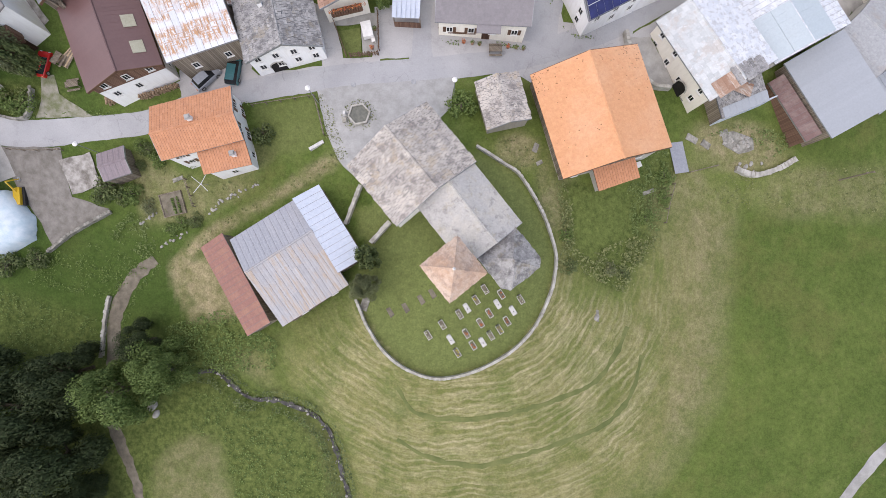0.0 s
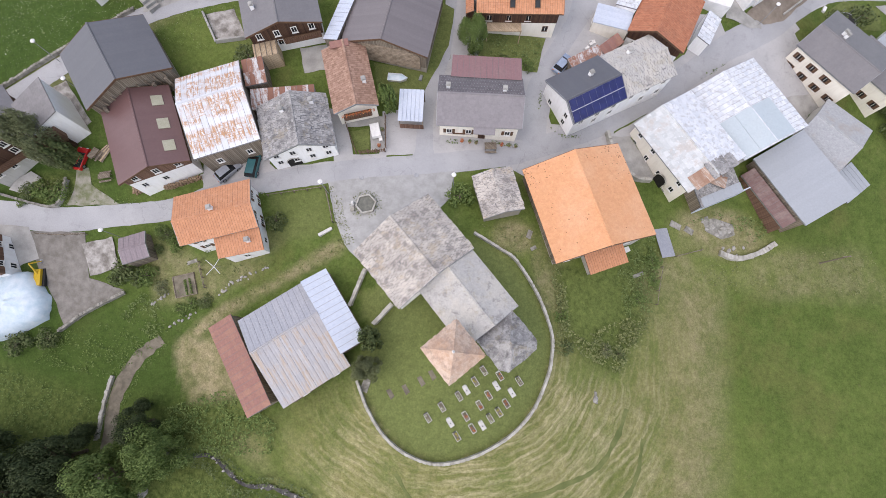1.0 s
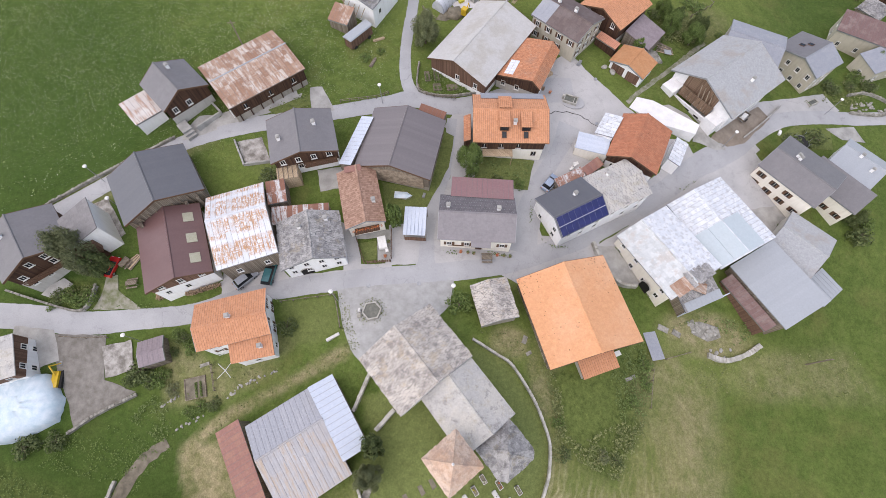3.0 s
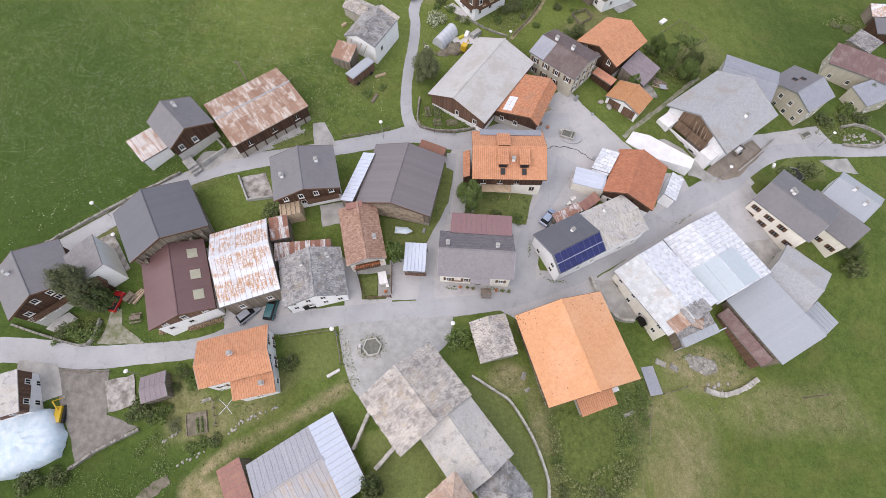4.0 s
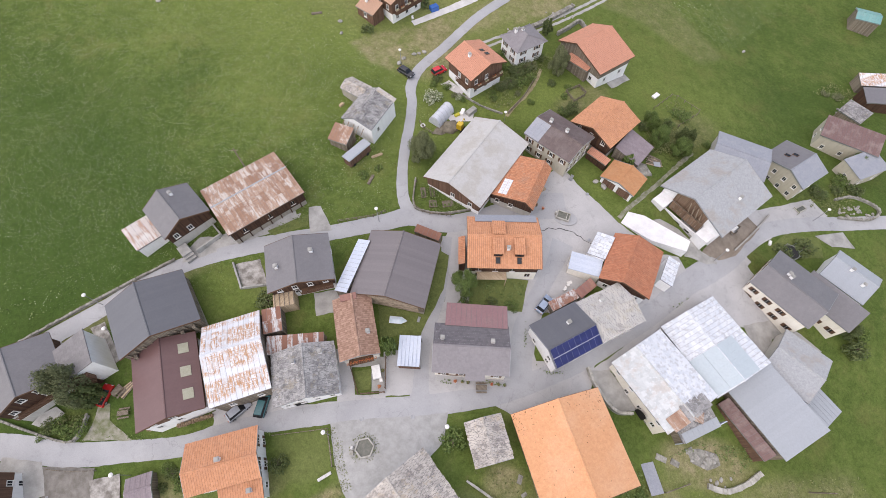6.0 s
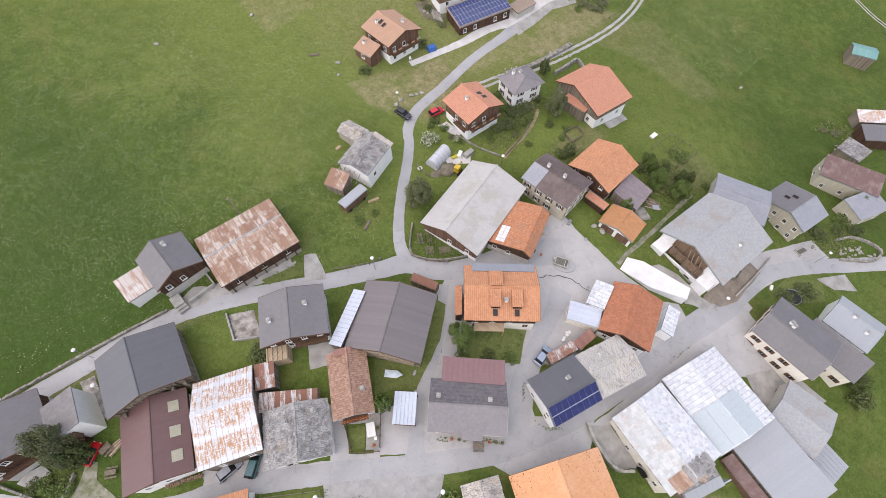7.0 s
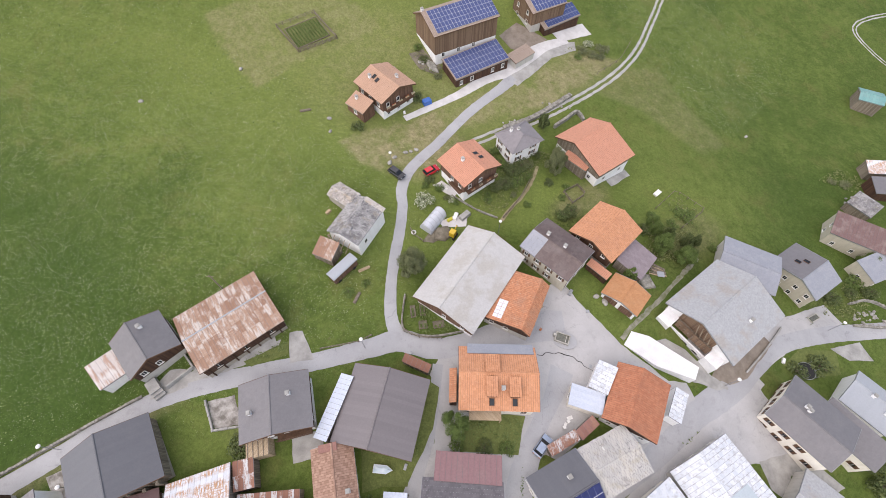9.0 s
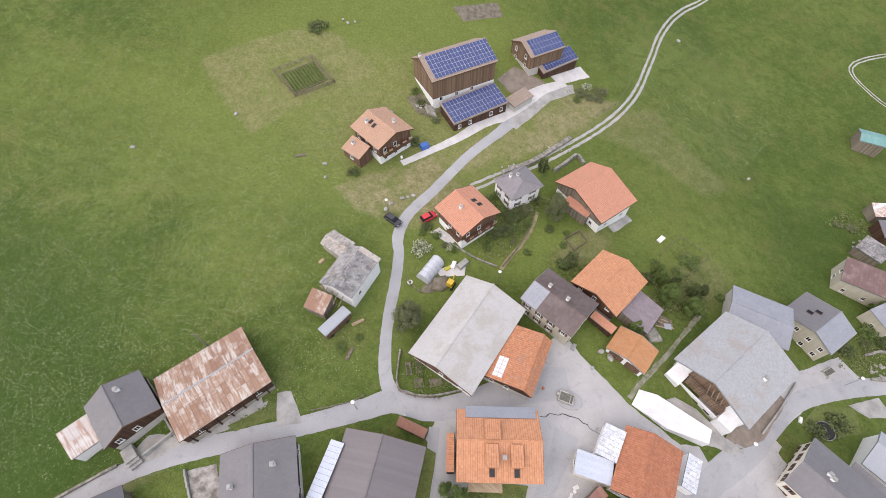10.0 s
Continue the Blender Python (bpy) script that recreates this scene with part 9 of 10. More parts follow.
wood_stack(-42.6, 25.5, -36.8, 27.4, 1.1, "long stack of split firewood against the house wall", 5)
wood_stack(-47.8, 25.4, -46.2, 26.0, 1.0, "short heap of pale split firewood", 6, 1.2)
wood_stack(17.6, 68.4, 20.2, 67.6, 0.9, "stack of firewood beside the house wing", 7)
for x, y, s, mm, lb in ((5.2, 92.0, 0.9, TRIM, "white crate beside the polytunnel"), (4.0, 91.2, 0.7, FLOWER_YELLOW, "yellow machine part in the yard"), (7.2, 92.2, 1.3, CONCRETE, "pale slab stack in the yard"), (21.4, 71.4, 0.8, PALE_WOOD, "pile of planks at a house corner"), (-3.4, 43.2, 0.5, IRON, "grey bin beside the path"), (28.0, 74.6, 0.7, IRON, "grey trough beside a house"), (71.6, 63.4, 0.6, TRIM, "white box in the yard"), (-21.5, 90.6, 0.6, PALE_WOOD, "wooden pallet in the grass")):
    solid("crate", Geo().column([(-s, -s * 0.5), (s, -s * 0.5), (s, s * 0.5), (-s, s * 0.5)], -0.3, s * 0.7, [(-s * 0.95, -s * 0.45), (s * 0.95, -s * 0.45), (s * 0.95, s * 0.45), (-s * 0.95, s * 0.45)]), mm, pose(x, y, gz(x, y), 0, 0, x * 31 % 90), lb, lb.split()[1])
for x, y in ((-12.2, 26.6), (-3.9, 26.9), (2.2, 64.6), (-3.3, 62.0), (31.0, 70.8), (8.5, 31.4), (30.0, 60.2)):
    solid("manhole_cover", Geo().tube((0, 0, -0.05), (0, 0, 0.10), 0.36, 0.36, 16), IRON, pose(x, y, gz(x, y) + 0.01), "round dark iron manhole cover in the asphalt", "manhole cover", "manhole covers")


# ---- more small parts and clutter ----
ih = named("large log barn with a smooth brown-grey roof")
for k in range(11):
    zc = 0.4 + k * 0.33
    half = 5.6 if zc < 3.0 else 5.6 - (zc - 3.0) * 2.4
    part("log", Geo().tube((-6.05, -half, zc), (-6.05, half, zc), 0.17, 0.15, 7), OLD_LOG, ih)
ch = named("large weathered timber barn with a smooth slate-grey roof")
for k in range(9):
    part("log", Geo().tube((-4.95, -5.6 + k * 1.3, 1.0), (-5.0, -5.2 + k * 1.3, 4.2), 0.14, 0.12, 6), OLD_LOG, ch)
for k in range(6):
    part("plank", Geo().box(-5.6 - 0.05 * k, -5.1, -5.4 + k * 1.9, -4.9 + k * 1.9, 0.6, 3.4), GREY_WOOD, ch)
hh_ = named("brown timber chalet with grey slate roof and veranda")
part("veranda", Geo().box(-6.6, -4.1, 1.6, 5.2, -1.0, 2.2), PALE_WOOD, hh_, "pale boarded veranda box")
for k in range(5):
    part("lath", Geo().box(-6.68, -4.1, 1.65 + k * 0.8, 1.75 + k * 0.8, 2.2, 2.28), GREY_WOOD, hh_)
wh = named("house wing under weathered orange tiles")
wf, wl_ = slope_frame(-5.6, 5.6, 0.0, 4.9, 7.4, 3.4)
for i in range(5):
    for j in range(2):
        part("roof_plate", Geo().box(-0.36, 0.36, -0.42, 0.42, 0.0, 0.05), PLATE, wh, "white painted metal plate", Matrix.Translation(wf(-4.6 + i * 0.78, 4.6 + j * 0.9, 0.06)) @ pose(0, 0, 0, -11.4, 0, 0))
gh2 = named("narrow cream house with a brown clay-tile roof")
part("garden_seat", Geo().box(-8.6, -6.4, -2.4, -1.0, -0.2, 0.5), TRIM, gh2)
part("upper_roof", Geo().box(4.4, 5.6, -0.8, 2.0, 4.75, 4.95), RUST_RED, gh2)
rbh = named("long timber stable with a rusty sheet roof")
part("white_door", Geo().box(-7.6, -7.5, -6.0, -4.4, 0.0, 2.6), TRIM, rbh)
for k in range(7):
    part("post", Geo().box(-6.6 + k * 2.1, -6.4 + k * 2.1, -6.55, -6.35, -2.6, 2.9), DARK_WOOD, rbh)
rch = named("dark timber house with a grey slate roof")
part("stone_stair", Geo().box(-6.4, -4.0, 2.2, 4.0, -3, 0.2).box(-6.9, -6.4, 2.2, 4.0, -3, -0.2).box(-7.4, -6.9, 2.2, 4.0, -3, -0.6), CONCRETE, rch)
part("low_wall", Geo().box(-7.0, -4.0, -3.6, -3.3, -3, 0.5).box(-7.0, -6.7, -3.3, 1.6, -3, 0.3), CONCRETE, rch)
cw = named("cream farmhouse under whitish worn metal plates")
part("arched_door", Geo().prism([(-4.62, 0.0), (-4.62, 1.5), (-4.62, 1.6), (-4.50, 1.6), (-4.50, 0.0)], 1.2, 2.9), DARK, cw)

build_house((42.4, 29.2, 70.0, 3.4, 0.0, 3.6, -0.6, 3.3, 3.6), RUST, "sheet", GREY_WOOD, "corner shed with rusty striped sheets", "shed", over=0.1, windows="", sheets=True, base=4, name="shed")
build_house((55.3, 26.5, -60.5, 10.8, 0.0, 2.0, -3.4, 2.4, 3.3), OLD_BROWN, "sheet", RED_WOOD, "open timber lean-to with brown rusty sheets", "lean-to", over=0.1, windows="", sheets=True, base=5, name="lean_to")
p5 = named("old shed with broken stone slabs on its roof")
part("front_wall", Geo().box(-3.7, 5.6, -5.62, -5.46, -4.0, 2.3), PAINTED, p5, "pale painted board wall")

# clothes dryer with four arms
dr = thing("clothes_dryer", on_slope(-33.9, 13.7, 10), "pale rotary clothes dryer standing in a garden", "clothes dryer")
part("pole", Geo().tube((0, 0, -0.3), (0, 0, 1.7), 0.04, 0.04, 6), IRON, dr)
for k in range(4):
    a = radians(40 + 90 * k)
    part("arm", Geo().tube((0, 0, 1.55), (1.6 * math.cos(a), 1.6 * math.sin(a), 1.8), 0.05, 0.04, 5), PLATE, dr)

# yellow digger beside the tarpaulin
YELLOW = paint("machine_yellow", (0.55, 0.36, 0.03))
dg = thing("digger", pose(-63.2, 12.4, gz(-63.2, 12.4), 0, 0, 98), "small yellow digger arm and frame beside a stack", "digger")
part("chassis", Geo().box(-1.3, 1.3, -0.5, 0.5, 0.4, 0.9), YELLOW, dg)
part("boom", Geo().tube((0.6, 0, 0.8), (1.9, 0.1, 2.3), 0.13, 0.11, 6), YELLOW, dg)
part("dipper", Geo().tube((1.9, 0.1, 2.3), (2.6, -0.5, 0.7), 0.11, 0.08, 6), YELLOW, dg)
part("bucket", Geo().prism([(-0.8, 0.2), (-0.2, 0.2), (-0.2, 0.8), (-0.6, 0.8)], 2.3, 2.9), IRON, dg)
for sy in (-0.7, 0.7):
    part("track", Geo().box(-1.4, 1.4, sy - 0.18, sy + 0.18, 0.0, 0.5), TYRE, dg)
solid("barrel", Geo().tube((0, 0, -0.2), (0, 0, 1.0), 0.42, 0.42, 14), paint("barrel_blue", (0.08, 0.36, 0.55)), pose(-63.9, 10.6, gz(-63.9, 10.6) + 0.1), "bright blue plastic barrel beside a tarpaulin", "barrel")
dg2 = thing("digger", pose(4.6, 87.4, gz(4.6, 87.4), 0, 0, 60), "small yellow digger beside the manure mound", "digger")
part("cab", Geo().box(-0.7, 0.5, -0.6, 0.6, 0.5, 1.9), YELLOW, dg2)
part("boom", Geo().tube((0.5, 0, 0.9), (1.6, 0, 2.0), 0.12, 0.1, 6), YELLOW, dg2)
part("dipper", Geo().tube((1.6, 0, 2.0), (2.3, 0, 0.6), 0.1, 0.08, 6), YELLOW, dg2)
for sy in (-0.6, 0.6):
    part("track", Geo().box(-1.0, 0.9, sy - 0.18, sy + 0.18, 0.0, 0.5), TYRE, dg2)

# trampoline on the lawn
tp_ = thing("trampoline", pose(76.0, 61.6, gz(76.0, 61.6)), "round black trampoline standing on a lawn", "trampoline")
part("mat", Geo().tube((0, 0, 0.72), (0, 0, 0.76), 1.6, 1.6, 24), TYRE, tp_)
for k in range(6):
    a = radians(60 * k)
    part("leg", Geo().tube((1.75 * math.cos(a), 1.75 * math.sin(a), -0.4), (1.75 * math.cos(a), 1.75 * math.sin(a), 1.9), 0.04, 0.04, 5), IRON, tp_)
hoop = Geo()
for k in range(24):
    a, b = radians(15 * k), radians(15 * (k + 1))
    hoop.tube((1.75 * math.cos(a), 1.75 * math.sin(a), 0.75), (1.75 * math.cos(b), 1.75 * math.sin(b), 0.75), 0.06, 0.06, 5)
part("ring", hoop, IRON, tp_)

# trailer on the brown forecourt
tr = thing("trailer", pose(62.8, 65.4, gz(62.8, 65.4), 0, 0, 40), "small grey farm trailer with a pale load", "trailer")
part("bed", Geo().box(-1.3, 1.3, -0.75, 0.75, 0.5, 0.62), IRON, tr)
for a_, b_, c_, d_ in ((-1.3, 1.3, -0.75, -0.69), (-1.3, 1.3, 0.69, 0.75), (-1.3, -1.24, -0.69, 0.69), (1.24, 1.3, -0.69, 0.69)):
    part("side_board", Geo().box(a_, b_, c_, d_, 0.62, 1.0), GREY_WOOD, tr)
part("load", Geo().column([(-1.0, -0.5), (1.0, -0.5), (1.0, 0.5), (-1.0, 0.5)], 0.62, 1.05, [(-0.7, -0.3), (0.8, -0.4), (0.7, 0.4), (-0.8, 0.3)]), TRIM, tr)
part("drawbar", Geo().tube((1.3, 0, 0.55), (2.3, 0, 0.45), 0.05, 0.05, 6), IRON, tr)
for sy in (-0.85, 0.85):
    part("wheel", Geo().tube((0, sy - 0.1, 0.32), (0, sy + 0.1, 0.32), 0.34, 0.34, 14), TYRE, tr)

# garden table, benches and pots before the houses
for x, y, ang, label_ in ((7.4, 31.6, 0, "weathered wooden table before the cream house"), (-54.0, 31.0, 60, "grey wooden bench frame on the grass"), (-52.4, 27.6, 10, "pale garden bench on the grass")):
    tb = thing("garden_table", pose(x, y, gz(x, y), 0, 0, ang), label_, "table")
    part("tabletop", Geo().box(-0.9, 0.9, -0.4, 0.4, 0.70, 0.76), GREY_WOOD, tb)
    for sx in (-0.8, 0.8):
        for sy in (-0.32, 0.32):
            part("leg", Geo().box(sx - 0.04, sx + 0.04, sy - 0.04, sy + 0.04, -0.2, 0.70), GREY_WOOD, tb)
    for sy in (-0.75, 0.75):
        part("seat", Geo().box(-0.9, 0.9, sy - 0.14, sy + 0.14, 0.40, 0.45), GREY_WOOD, tb)
for k, (x, y) in enumerate(((3.0, 32.6), (4.2, 32.5), (5.2, 32.4), (9.2, 32.2), (10.4, 32.2), (11.4, 32.1), (-9.6, 31.6), (-9.2, 34.2), (17.0, 66.6), (21.2, 66.8), (16.4, 52.4), (8.6, 52.0))):
    pot = thing("flower_pot", pose(x, y, gz(x, y) + 0.02, 0, 0, k * 40), "clay flower pot with leafy plant beside a wall", "flower pot", "flower pots")
    part("pot", Geo().tube((0, 0, 0), (0, 0, 0.35), 0.18, 0.25, 10), BROWN_TILE, pot)
    part("plant", leaf_cloud(random.Random(k), [(0, 0, 0.55, 0.3)], 50, 0.10), LEAF if k % 3 else FLOWER_RED, pot)["kind"] = "stuff"
for x, y, ang, w in ((25.0, 51.2, 20, 0.5), (24.1, 50.1, 60, 0.4)):
    solid("paper_sheet", Geo().box(-w, w, -w * 0.6, w * 0.6, 0.0, 0.05), TRIM, on_slope(x, y, ang, 0.06), "white board lying flat on the asphalt", "board")

# wooden power poles
for x, y, h in ((66.3, 16.1, 6.0), (-38.0, 72.0, 7.0)):
    pl = thing("power_pole", pose(x, y, gz(x, y)), "weathered wooden power pole in the meadow", "pole")
    part("mast", Geo().tube((0, 0, -0.5), (0, 0, h), 0.14, 0.10, 8), GREY_WOOD, pl)
    part("cross_arm", Geo().box(-0.7, 0.7, -0.05, 0.05, h - 0.6, h - 0.48), GREY_WOOD, pl)

build_house((5.0, 55.7, 89.0, 5.8, 1.2, 0.0, 6.9, 3.2, 3.8), W_TILE, "tile", DARK_WOOD, "narrow side annex under orange tiles", "annex", over=0.1, windows="", name="annex")

# arched gate of the stone-roofed farmhouse
fh = named("white farmhouse with a heavy grey stone-slab roof")
arch = [(2.2 + 1.0 * math.cos(radians(a)), 0.9 + 1.0 * math.sin(radians(a))) for a in range(0, 181, 15)]
part("arched_gate", Geo().prism([(3.2, -0.6)] + arch + [(1.2, -0.6)], -3.88, -3.70), DARK, fh)
rim = Geo()
for a in range(0, 180, 15):
    p0, p1 = (radians(a), radians(a + 15))
    rim.tube((-3.90, 2.2 + 1.05 * math.cos(p0), 0.9 + 1.05 * math.sin(p0)), (-3.90, 2.2 + 1.05 * math.cos(p1), 0.9 + 1.05 * math.sin(p1)), 0.09, 0.09, 5)
part("arch_stone", rim, STONE_WALL, fh)

stone_wall([(4.4, 97.4), (9.8, 94.0), (14.2, 92.0)], 0.3, 0.35, "garden terrace wall beside a chalet", RUBBLE)
for x, y, r, h, kind, label_ in ((12.4, 96.4, 1.1, 1.2, "green", "green garden shrub on a terrace"), (15.4, 100.4, 1.3, 1.5, "grey", "pale garden shrub behind a chalet"), (21.2, 95.6, 1.0, 1.0, "green", "small shrub beside a garden path"), (26.6, 101.8, 1.2, 1.4, "dark", "dark shrub beside a pen"), (24.0, 109.6, 1.5, 1.8, "dark", "dark shrub between two houses"), (29.4, 97.8, 1.0, 1.0, "green", "low shrub beside a pen"), (1.6, 99.0, 1.2, 1.4, "green", "green shrub at the lane"), (4.2, 96.2, 1.0, 1.0, "blossom", "flowering shrub in a garden"), (46.2, 83.4, 1.6, 1.6, "dark", "dark shrub behind the annex"), (57.4, 87.0, 1.6, 1.6, "dark", "dark shrub in the orchard corner"), (63.0, 88.0, 1.2, 1.2, "green", "green shrub at the meadow's edge"), (100.4, 84.0, 2.2, 2.2, "green", "broad green shrub in front of an old house"), (97.0, 80.6, 1.6, 1.5, "dark", "dark shrub above the rock garden"), (-62.4, 25.8, 1.8, 1.8, "green", "leafy shrub beside the chalet"), (-36.0, 17.0, 1.2, 1.2, "green", "garden shrub beside the orange-roofed house"), (-44.0, 16.6, 0.9, 1.2, "dark", "small dark shrub at the garden shed"), (-43.6, 19.4, 1.1, 1.2, "green", "green shrub along the road")):
    bush(x, y, r, h, kind, label_)
SHRUBS = ((-0.6, 101.0, 1.3, "dark"), (-1.6, 99.4, 1.0, "green"), (3.4, 96.6, 0.9, "grey"), (5.4, 95.6, 0.9, "green"), (14.3, 99.6, 1.4, "dark"), (16.8, 100.8, 1.9, "dark"), (19.4, 101.2, 1.7, "green"), (20.3, 105.6, 1.9, "dark"), (14.6, 110.0, 1.2, "green"), (12.6, 108.8, 1.0, "dark"), (17.6, 105.2, 1.5, "dark"), (22.0, 106.6, 1.7, "grey"), (18.2, 98.0, 0.9, "grey"), (12.4, 98.0, 0.8, "green"))
for k, (x, y, r, kind) in enumerate(SHRUBS):
    bush(x, y, r, r * 1.15, kind, ("dense shrub in a chalet garden", "leafy hedge shrub between two houses", "untrimmed garden shrub on a slope")[k % 3])
for x, y, r, h, kind in ((30.8, 94.0, 1.7, 2.2, "dark"), (28.6, 92.6, 1.3, 1.6, "green"), (47.0, 90.6, 1.6, 1.8, "dark"), (50.0, 95.0, 1.3, 1.0, "green"), (54.6, 93.2, 1.5, 1.2, "green"), (57.0, 97.4, 1.4, 0.9, "green"), (60.4, 97.0, 1.3, 0.8, "green"), (98.5, 83.0, 1.9, 2.0, "green"), (101.8, 81.0, 2.0, 2.2, "dark"), (93.0, 79.4, 1.3, 1.0, "green"), (-2.6, 136.0, 1.4, 1.2, "dark"), (-4.2, 139.6, 1.3, 1.3, "green"), (1.0, 131.2, 1.2, 1.0, "grey"), (41.0, 147.6, 1.9, 1.5, "grey"), (43.2, 150.4, 1.6, 1.4, "blossom"), (39.6, 145.0, 1.3, 1.0, "green"), (46.4, 146.8, 1.5, 1.2, "grey"), (-66.0, 24.2, 1.1, 1.0, "green"), (112.0, 113.6, 1.8, 1.0, "grey"), (108.6, 114.6, 1.4, 0.9, "grey"), (-36.2, 8.6, 1.3, 1.1, "dark"), (-40.3, 7.4, 1.2, 1.0, "green"), (-47.2, 12.0, 1.3, 1.4, "dark"), (-61.6, 3.2, 1.9, 1.9, "dark"), (23.8, 1.2, 1.1, 1.0, "grey"), (26.0, 0.6, 1.0, 0.9, "dark")):
    bush(x, y, r, h, kind, "loose green shrub among weeds" if kind == "green" else "dull dark shrub at a field's edge" if kind == "dark" else "pale shrub on a dry bank")
for x, y, r, h in ((51.4, 88.6, 1.4, 4.2), (55.6, 87.4, 1.5, 4.4), (58.2, 88.0, 1.3, 3.6)):
    tree(x, y, r, h, "conifer", "dark bushy conifer in the orchard corner")
herbs("garden_growth", ([(10.0, 95.0), (14.6, 92.6), (19.0, 98.0), (22.6, 104.6), (18.0, 110.0), (12.8, 111.0), (14.0, 104.0)], [(86.0, 74.6), (97.6, 74.6), (103.0, 80.4), (98.5, 84.0), (89.0, 78.4)], [(-6.0, 139.0), (-3.0, 132.6), (1.6, 130.6), (3.0, 134.0), (-2.0, 140.0)], [(36.0, 142.0), (46.0, 146.0), (50.0, 150.0), (44.0, 152.0), (36.0, 147.0)], [(104.5, 114.5), (112.0, 119.6), (119.0, 117.0), (114.5, 110.6)], [(54.0, 98.0), (58.2, 102.0), (64.0, 98.0), (60.0, 94.0)]), 11, "rank garden growth and tall grass", BRAMBLE_LEAF, 0.16, 0.5, -0.1, 12)
# fallen timber at the ruin
rnd = random.Random(77)
for k in range(9):
    x, y = -18.6 + rnd.uniform(-1.6, 1.6), 84.8 + rnd.uniform(-1.4, 1.4)
    solid("beam", Geo().box(-1.3, 1.3, -0.09, 0.09, 0.0, 0.18), OLD_LOG, pose(x, y, gz(x, y) + 0.3 + 0.1 * k, rnd.uniform(-8, 8), rnd.uniform(-12, 12), rnd.uniform(0, 180)), "fallen weathered beam beside a ruined house", "beam", "fallen beams")
for x, y, ang, mm in ((-13.2, 78.4, 30, PALE_WOOD), (-14.0, 72.2, 70, GREY_WOOD), (44.4, 79.0, 20, GREY_WOOD), (45.2, 77.6, 80, PALE_WOOD), (-29.6, 116.6, 20, GREY_WOOD)):
    solid("timber", Geo().box(-1.2, 1.2, -0.3, 0.3, -0.1, 0.14).box(-1.1, 1.3, -0.2, 0.1, 0.14, 0.24), mm, on_slope(x, y, ang, 0.05), "small pile of weathered planks in the grass", "planks")

# moss cushions along the edges of the big barn's roof
MOSS = plain("dark_moss", (0.14, 0.07, 0.035), (0.24, 0.13, 0.065), 2.0, 9.0, 0.95, bump=0.6)
bigbarn = named("large barn with a smooth bright orange tile roof")
rnd = random.Random(12)
moss = Geo()
for sign, reach in ((1, 7.6), (-1, 7.5)):
    mf, ml = slope_frame(-7.4, 7.4, 0.0, 7.0, sign * reach, 4.6)
    for _ in range(80):
        u = -7.3 + abs(rnd.gauss(0, 1.0)) * 1.6 if rnd.random() < 0.6 else rnd.uniform(-7.3, 7.3)
        v = ml * (1 - abs(rnd.gauss(0, 0.22))) if rnd.random() < 0.5 else rnd.uniform(0.1, 1) * ml
        if not (-7.35 < u < 7.35 and 0.2 < v < ml):
            continue
        r = rnd.uniform(0.03, 0.085)
        moss.tube(mf(u, v, 0.01), mf(u, v, 0.01 + r * 0.7), r, r * 0.5, 6)
part("moss", moss, MOSS, bigbarn)["kind"] = "stuff"

# flower boxes along two balconies
for lab, x0, ys in (("timber chalet with a tan tile roof and balcony", -5.55, (-3.6, -1.8, 0.2, 2.2, 3.8)), ("timber and white house with a salmon tile roof", -5.05, (-3.2, -1.2, 1.0, 3.2))):
    ho = named(lab)
    for k, yy in enumerate(ys):
        fb = part("flower_box", Geo().box(x0 - 0.15, x0 + 0.1, yy - 0.5, yy + 0.5, 3.25, 3.5), PALE_WOOD, ho)
        part("flowers", leaf_cloud(random.Random(k), [(x0, yy - 0.3, 3.6, 0.2), (x0, yy + 0.3, 3.6, 0.2)], 30, 0.08), FLOWER_RED if k % 2 else FLOWER_WHITE, fb)["kind"] = "stuff"

patch("stable_grass", [(-32.4, 59.4), (-27.6, 62.0), (-25.2, 63.4), (-24.9, 60.9), (-31.0, 58.6)], MEADOW, "lush grass strip in front of the stable", "lawn", lift=0.12)

# ---- snow guards on the cream house's roof ----
sf, sl = slope_frame(-6.3, 6.3, 0.0, 6.2, 4.3, 4.0)
dots = Geo()
for row in range(6):
    for k in range(30):
        x_, y_, z_ = sf(-6.1 + k * 0.41 + (row % 2) * 0.2, sl * (row + 0.6) / 6.3, 0.03)
        dots.box(x_ - 0.045, x_ + 0.045, y_ - 0.03, y_ + 0.03, z_ - 0.02, z_ + 0.06)
part("snow_guards", dots, IRON, jh, "rows of small grey snow guards")["kind"] = "stuff"

# ---- the ruin's open roof frame and fallen gable ----
ru = named("half-ruined white house with a stone-slab roof")
for k in range(5):
    part("rafter", Geo().tube((-4.9 - 0.05 * k, 2.6 - k * 1.2, 3.6 + 0.2 * (k % 2)), (-7.2, 2.4 - k * 1.2, 2.9), 0.09, 0.07, 6), OLD_LOG, ru, "bare weathered rafter")
part("gable_cap", Geo().prism([(-4.1, 3.9), (0.0, 5.35), (0.0, 5.55), (-4.3, 4.1)], 3.9, 5.0), STONE, ru, "pale slabs along the gable")

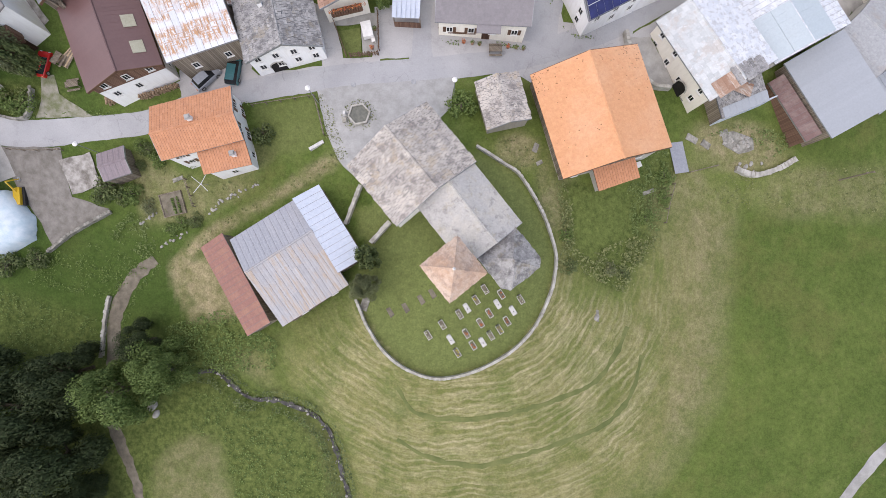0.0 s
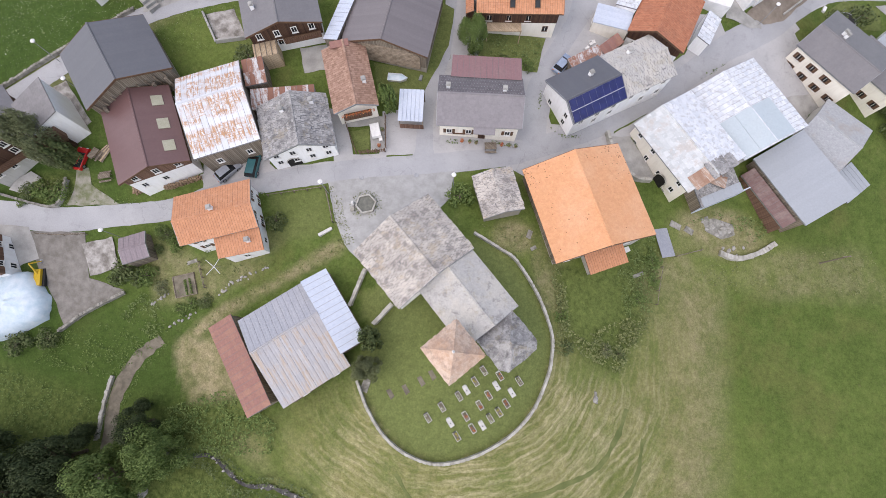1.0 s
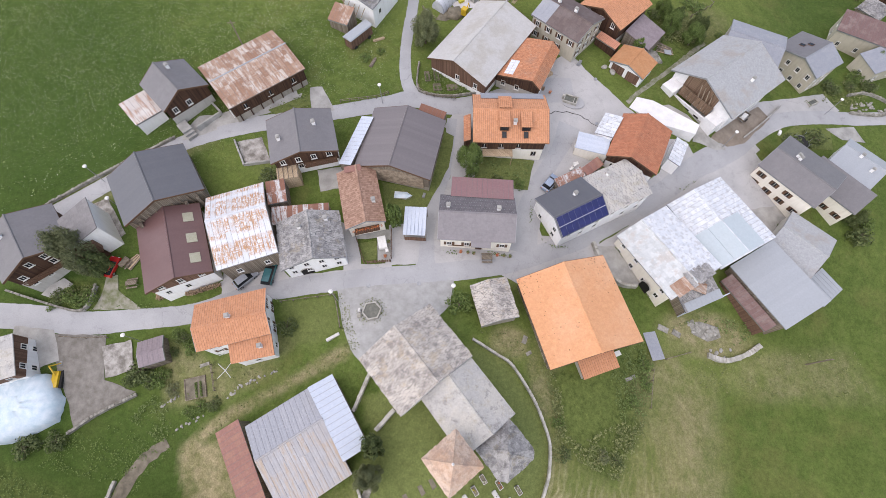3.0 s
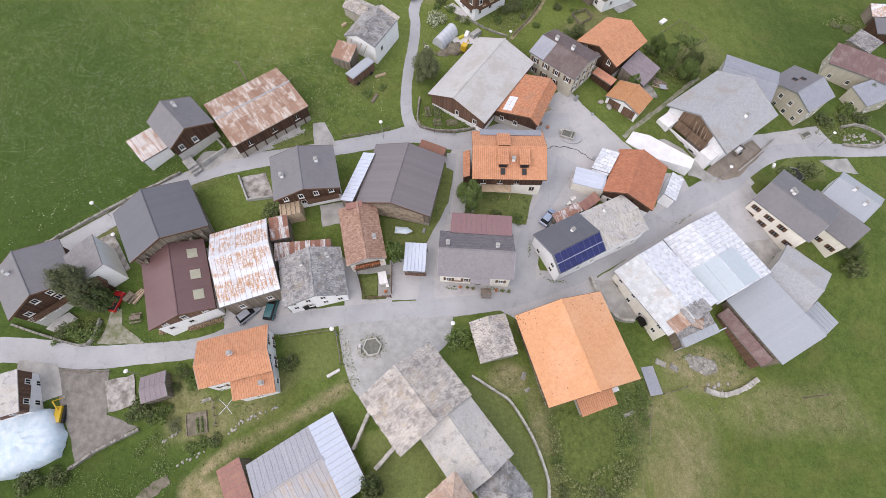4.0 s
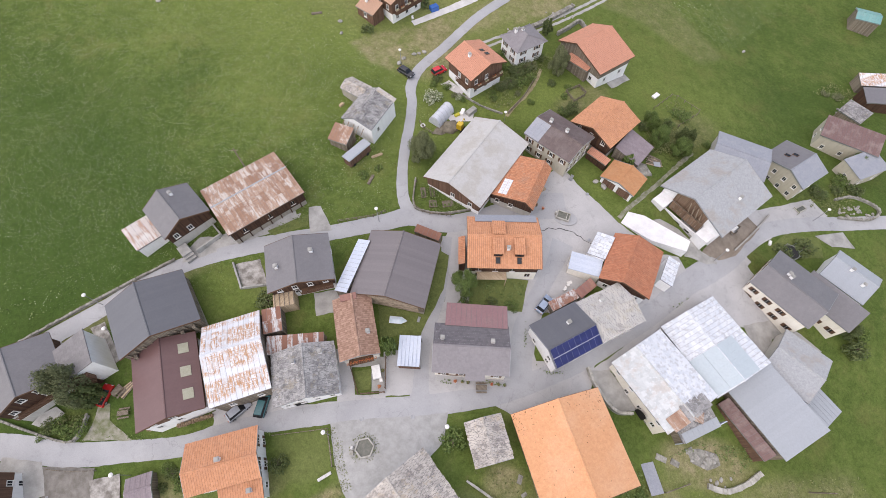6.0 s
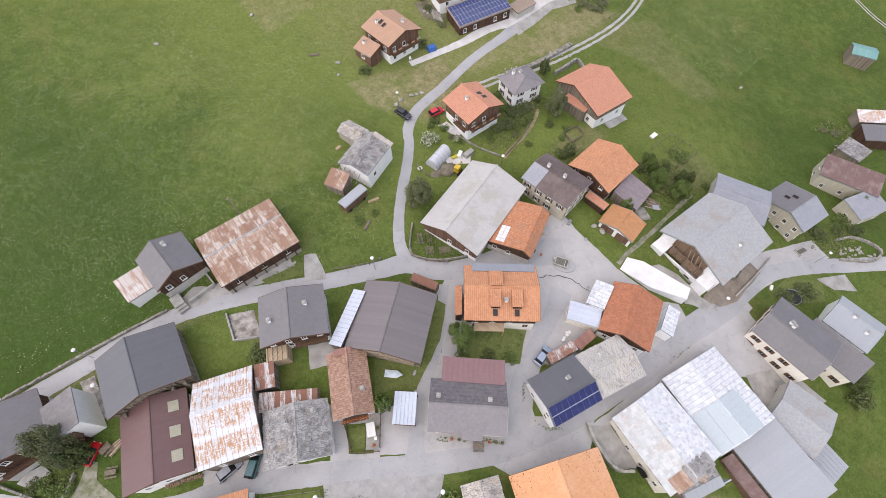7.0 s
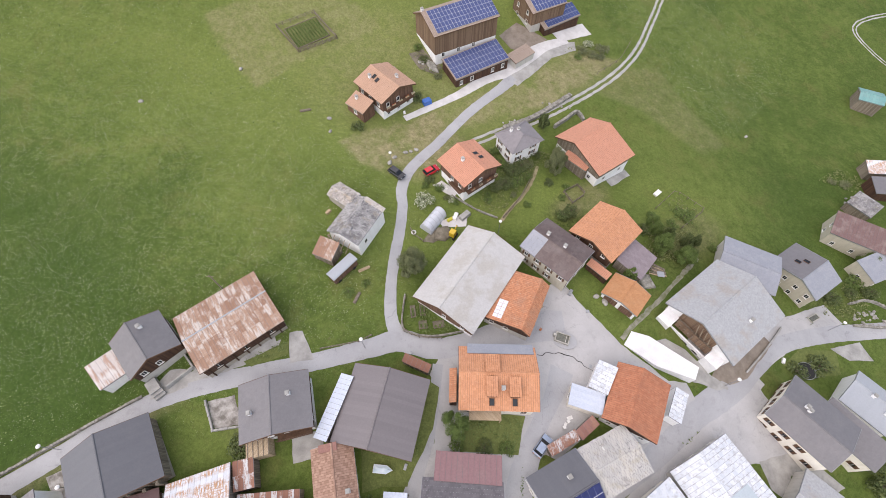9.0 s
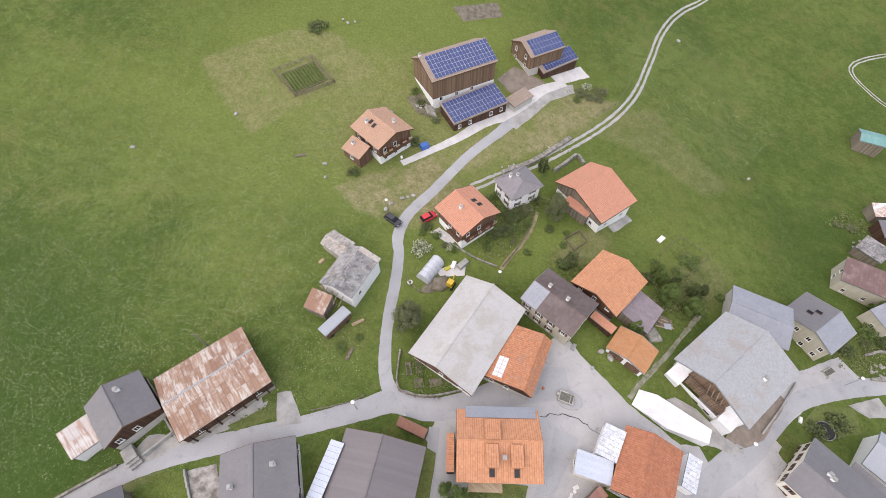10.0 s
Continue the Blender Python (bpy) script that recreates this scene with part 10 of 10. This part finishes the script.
bq = named("cream house with shutters and a brown roof")
qf_, ql = slope_frame(-5.8, 5.8, 0.0, 6.6, -4.2, 5.0)
tilt = math.degrees(math.atan2(1.6, 4.2))
for i in range(4):
    for j in range(4):
        part("roof_sheet", Geo().box(-0.44, 0.44, -ql / 8 + 0.01, ql / 8 - 0.01, 0.0, 0.04), SLATE_BLUE, bq, "pale grey roof sheet", Matrix.Translation(qf_(-5.3 + i * 0.9, ql * (j + 0.5) / 4, 0.03)) @ pose(0, 0, 0, tilt, 0, 0))

# ---- log walls, shutters and flowers on facades ----
bal_red = leaf_cloud(random.Random(4), [(-5.9, -2.2 + 0.5 * k, 3.25, 0.26) for k in range(10)], 30, 0.09)
part("flowers", bal_red, FLOWER_RED, gh2, "red geraniums along the balcony")["kind"] = "stuff"
for k in range(3):
    part("dark_opening", Geo().box(-9.38, -9.28, -3.6 + k * 2.4, -2.4 + k * 2.4, 0.1, 1.3), DARK, rh, "dark window in the white parapet wall")
for k in range(4):
    part("loft_beam", Geo().tube((-8.3, -3.6 + k * 0.9, 3.4), (-7.5, -2.6 + k * 0.9, 6.0), 0.10, 0.09, 6), OLD_LOG, rh, "slanting loft beam")

# ---- loose things in the yards ----
def garden_chair(x, y, ang, label):
    c = thing("garden_chair", pose(x, y, gz(x, y) + 0.08, 0, 0, ang), label, "chair", "garden chairs")
    part("seat", Geo().box(-0.26, 0.26, -0.26, 0.26, 0.40, 0.45), TRIM, c)
    part("backrest", Geo().box(-0.26, 0.26, 0.22, 0.27, 0.45, 0.88), TRIM, c)
    for sx in (-0.22, 0.22):
        for sy in (-0.22, 0.22):
            part("leg", Geo().box(sx - 0.02, sx + 0.02, sy - 0.02, sy + 0.02, -0.1, 0.40), TRIM, c)


for x, y, ang in ((24.6, 50.6, 30), (23.8, 49.6, 200), (-9.9, 33.6, 80), (-9.4, 32.6, 10), (3.2, 98.8, 40), (2.2, 99.6, 120), (-6.8, 118.6, 20)):
    garden_chair(x, y, ang, "white plastic garden chair on the paving")


def planter(x, y, label):
    p = thing("tyre_planter", pose(x, y, gz(x, y)), label, "planter")
    ring_ = Geo()
    for k in range(14):
        a, b = 0.4488 * k, 0.4488 * (k + 1)
        ring_.tube((0.42 * math.cos(a), 0.42 * math.sin(a), 0.14), (0.42 * math.cos(b), 0.42 * math.sin(b), 0.14), 0.16, 0.16, 6)
    part("tyre", ring_, TRIM, p, "white painted tyre")
    part("plant", leaf_cloud(random.Random(3), [(0, 0, 0.3, 0.28)], 30, 0.10), LEAF_DARK, p)["kind"] = "stuff"


planter(-3.7, 87.7, "white painted tyre planted with flowers")


def flat_slab(x, y, ang, long, wide, label, material):
    ring_ = [(-long, -wide * 0.9), (long * 0.92, -wide), (long, wide * 0.8), (-long * 0.9, wide)]
    solid("stone_slab", Geo().column(ring_, -0.12, 0.14, [(a * 0.96, b * 0.94) for a, b in ring_]), material, on_slope(x, y, ang), label, "slab")


for x, y, ang, long, wide in ((40.9, 20.6, -25, 0.9, 0.55), (38.4, 21.3, -20, 1.1, 0.55), (44.0, 22.6, 25, 0.8, 0.4), (30.8, 12.8, 20, 1.1, 0.3), (12.9, 18.0, 70, 0.7, 0.4), (13.4, 15.9, 30, 0.5, 0.3), (-38.6, 14.6, 20, 0.9, 0.3), (21.9, -5.4, 95, 0.9, 0.22), (-10.6, -3.4, 70, 1.0, 0.6)):
    flat_slab(x, y, ang, long, wide, "pale flat stone slab lying in the grass", RUBBLE)


def trough(x, y, ang, label):
    t = thing("road_trough", pose(x, y, gz(x, y), 0, 0, ang), label, "trough")
    for sy in (-0.55, 0.55):
        part("side_wall", Geo().box(-1.3, 1.3, sy - 0.08, sy + 0.08, -0.3, 0.55), STONE_WALL, t)
    for sx in (-1.22, 1.22):
        part("end_wall", Geo().box(sx - 0.08, sx + 0.08, -0.47, 0.47, -0.3, 0.55), STONE_WALL, t)
    part("water", Geo().box(-1.14, 1.14, -0.47, 0.47, -0.2, 0.42), WATER, t)
    part("rail", Geo().tube((-1.7, -0.8, 0.0), (-1.7, -0.8, 1.1), 0.04, 0.04, 6).tube((-1.7, 0.8, 0.0), (-1.7, 0.8, 1.1), 0.04, 0.04, 6).tube((-1.7, -0.8, 1.1), (-1.7, 0.8, 1.1), 0.04, 0.04, 6), LEAF_DARK, t, "green painted rail")


trough(83.4, 73.4, 25, "stone water trough with a green rail beside the road")

# pile of covered timber behind the annex
st = thing("timber_pile", on_slope(47.8, 80.6, -20), "stack of old boards and sheets weighted with stones", "planks")
rnd = random.Random(8)
for k in range(9):
    part("board", Geo().box(-1.7, 1.7, -0.13, 0.13, 0.0, 0.06), GREY_WOOD if k % 3 else PALE_WOOD, st, m=pose(rnd.uniform(-0.3, 0.3), -1.1 + k * 0.28, 0.1 + 0.05 * (k % 3), 0, 0, rnd.uniform(-10, 10)))
part("sheet", Geo().box(-0.8, 0.8, -0.6, 0.6, 0.3, 0.34), LIGHT_METAL, st, "grey metal sheet", pose(0.6, -0.6, 0.0, 3, 0, 20))

# planks and trestles beside the maroon-roofed house
for k in range(6):
    solid("plank", Geo().box(-1.5, 1.5, -0.12, 0.12, 0.0, 0.05), GREY_WOOD if k % 2 else PALE_WOOD, on_slope(-53.4 + 0.25 * k, 31.6 - 0.12 * k, 40 + 3 * k, 0.05 + 0.05 * k), "grey plank leaning on a pile in the grass", "plank", "loose planks")
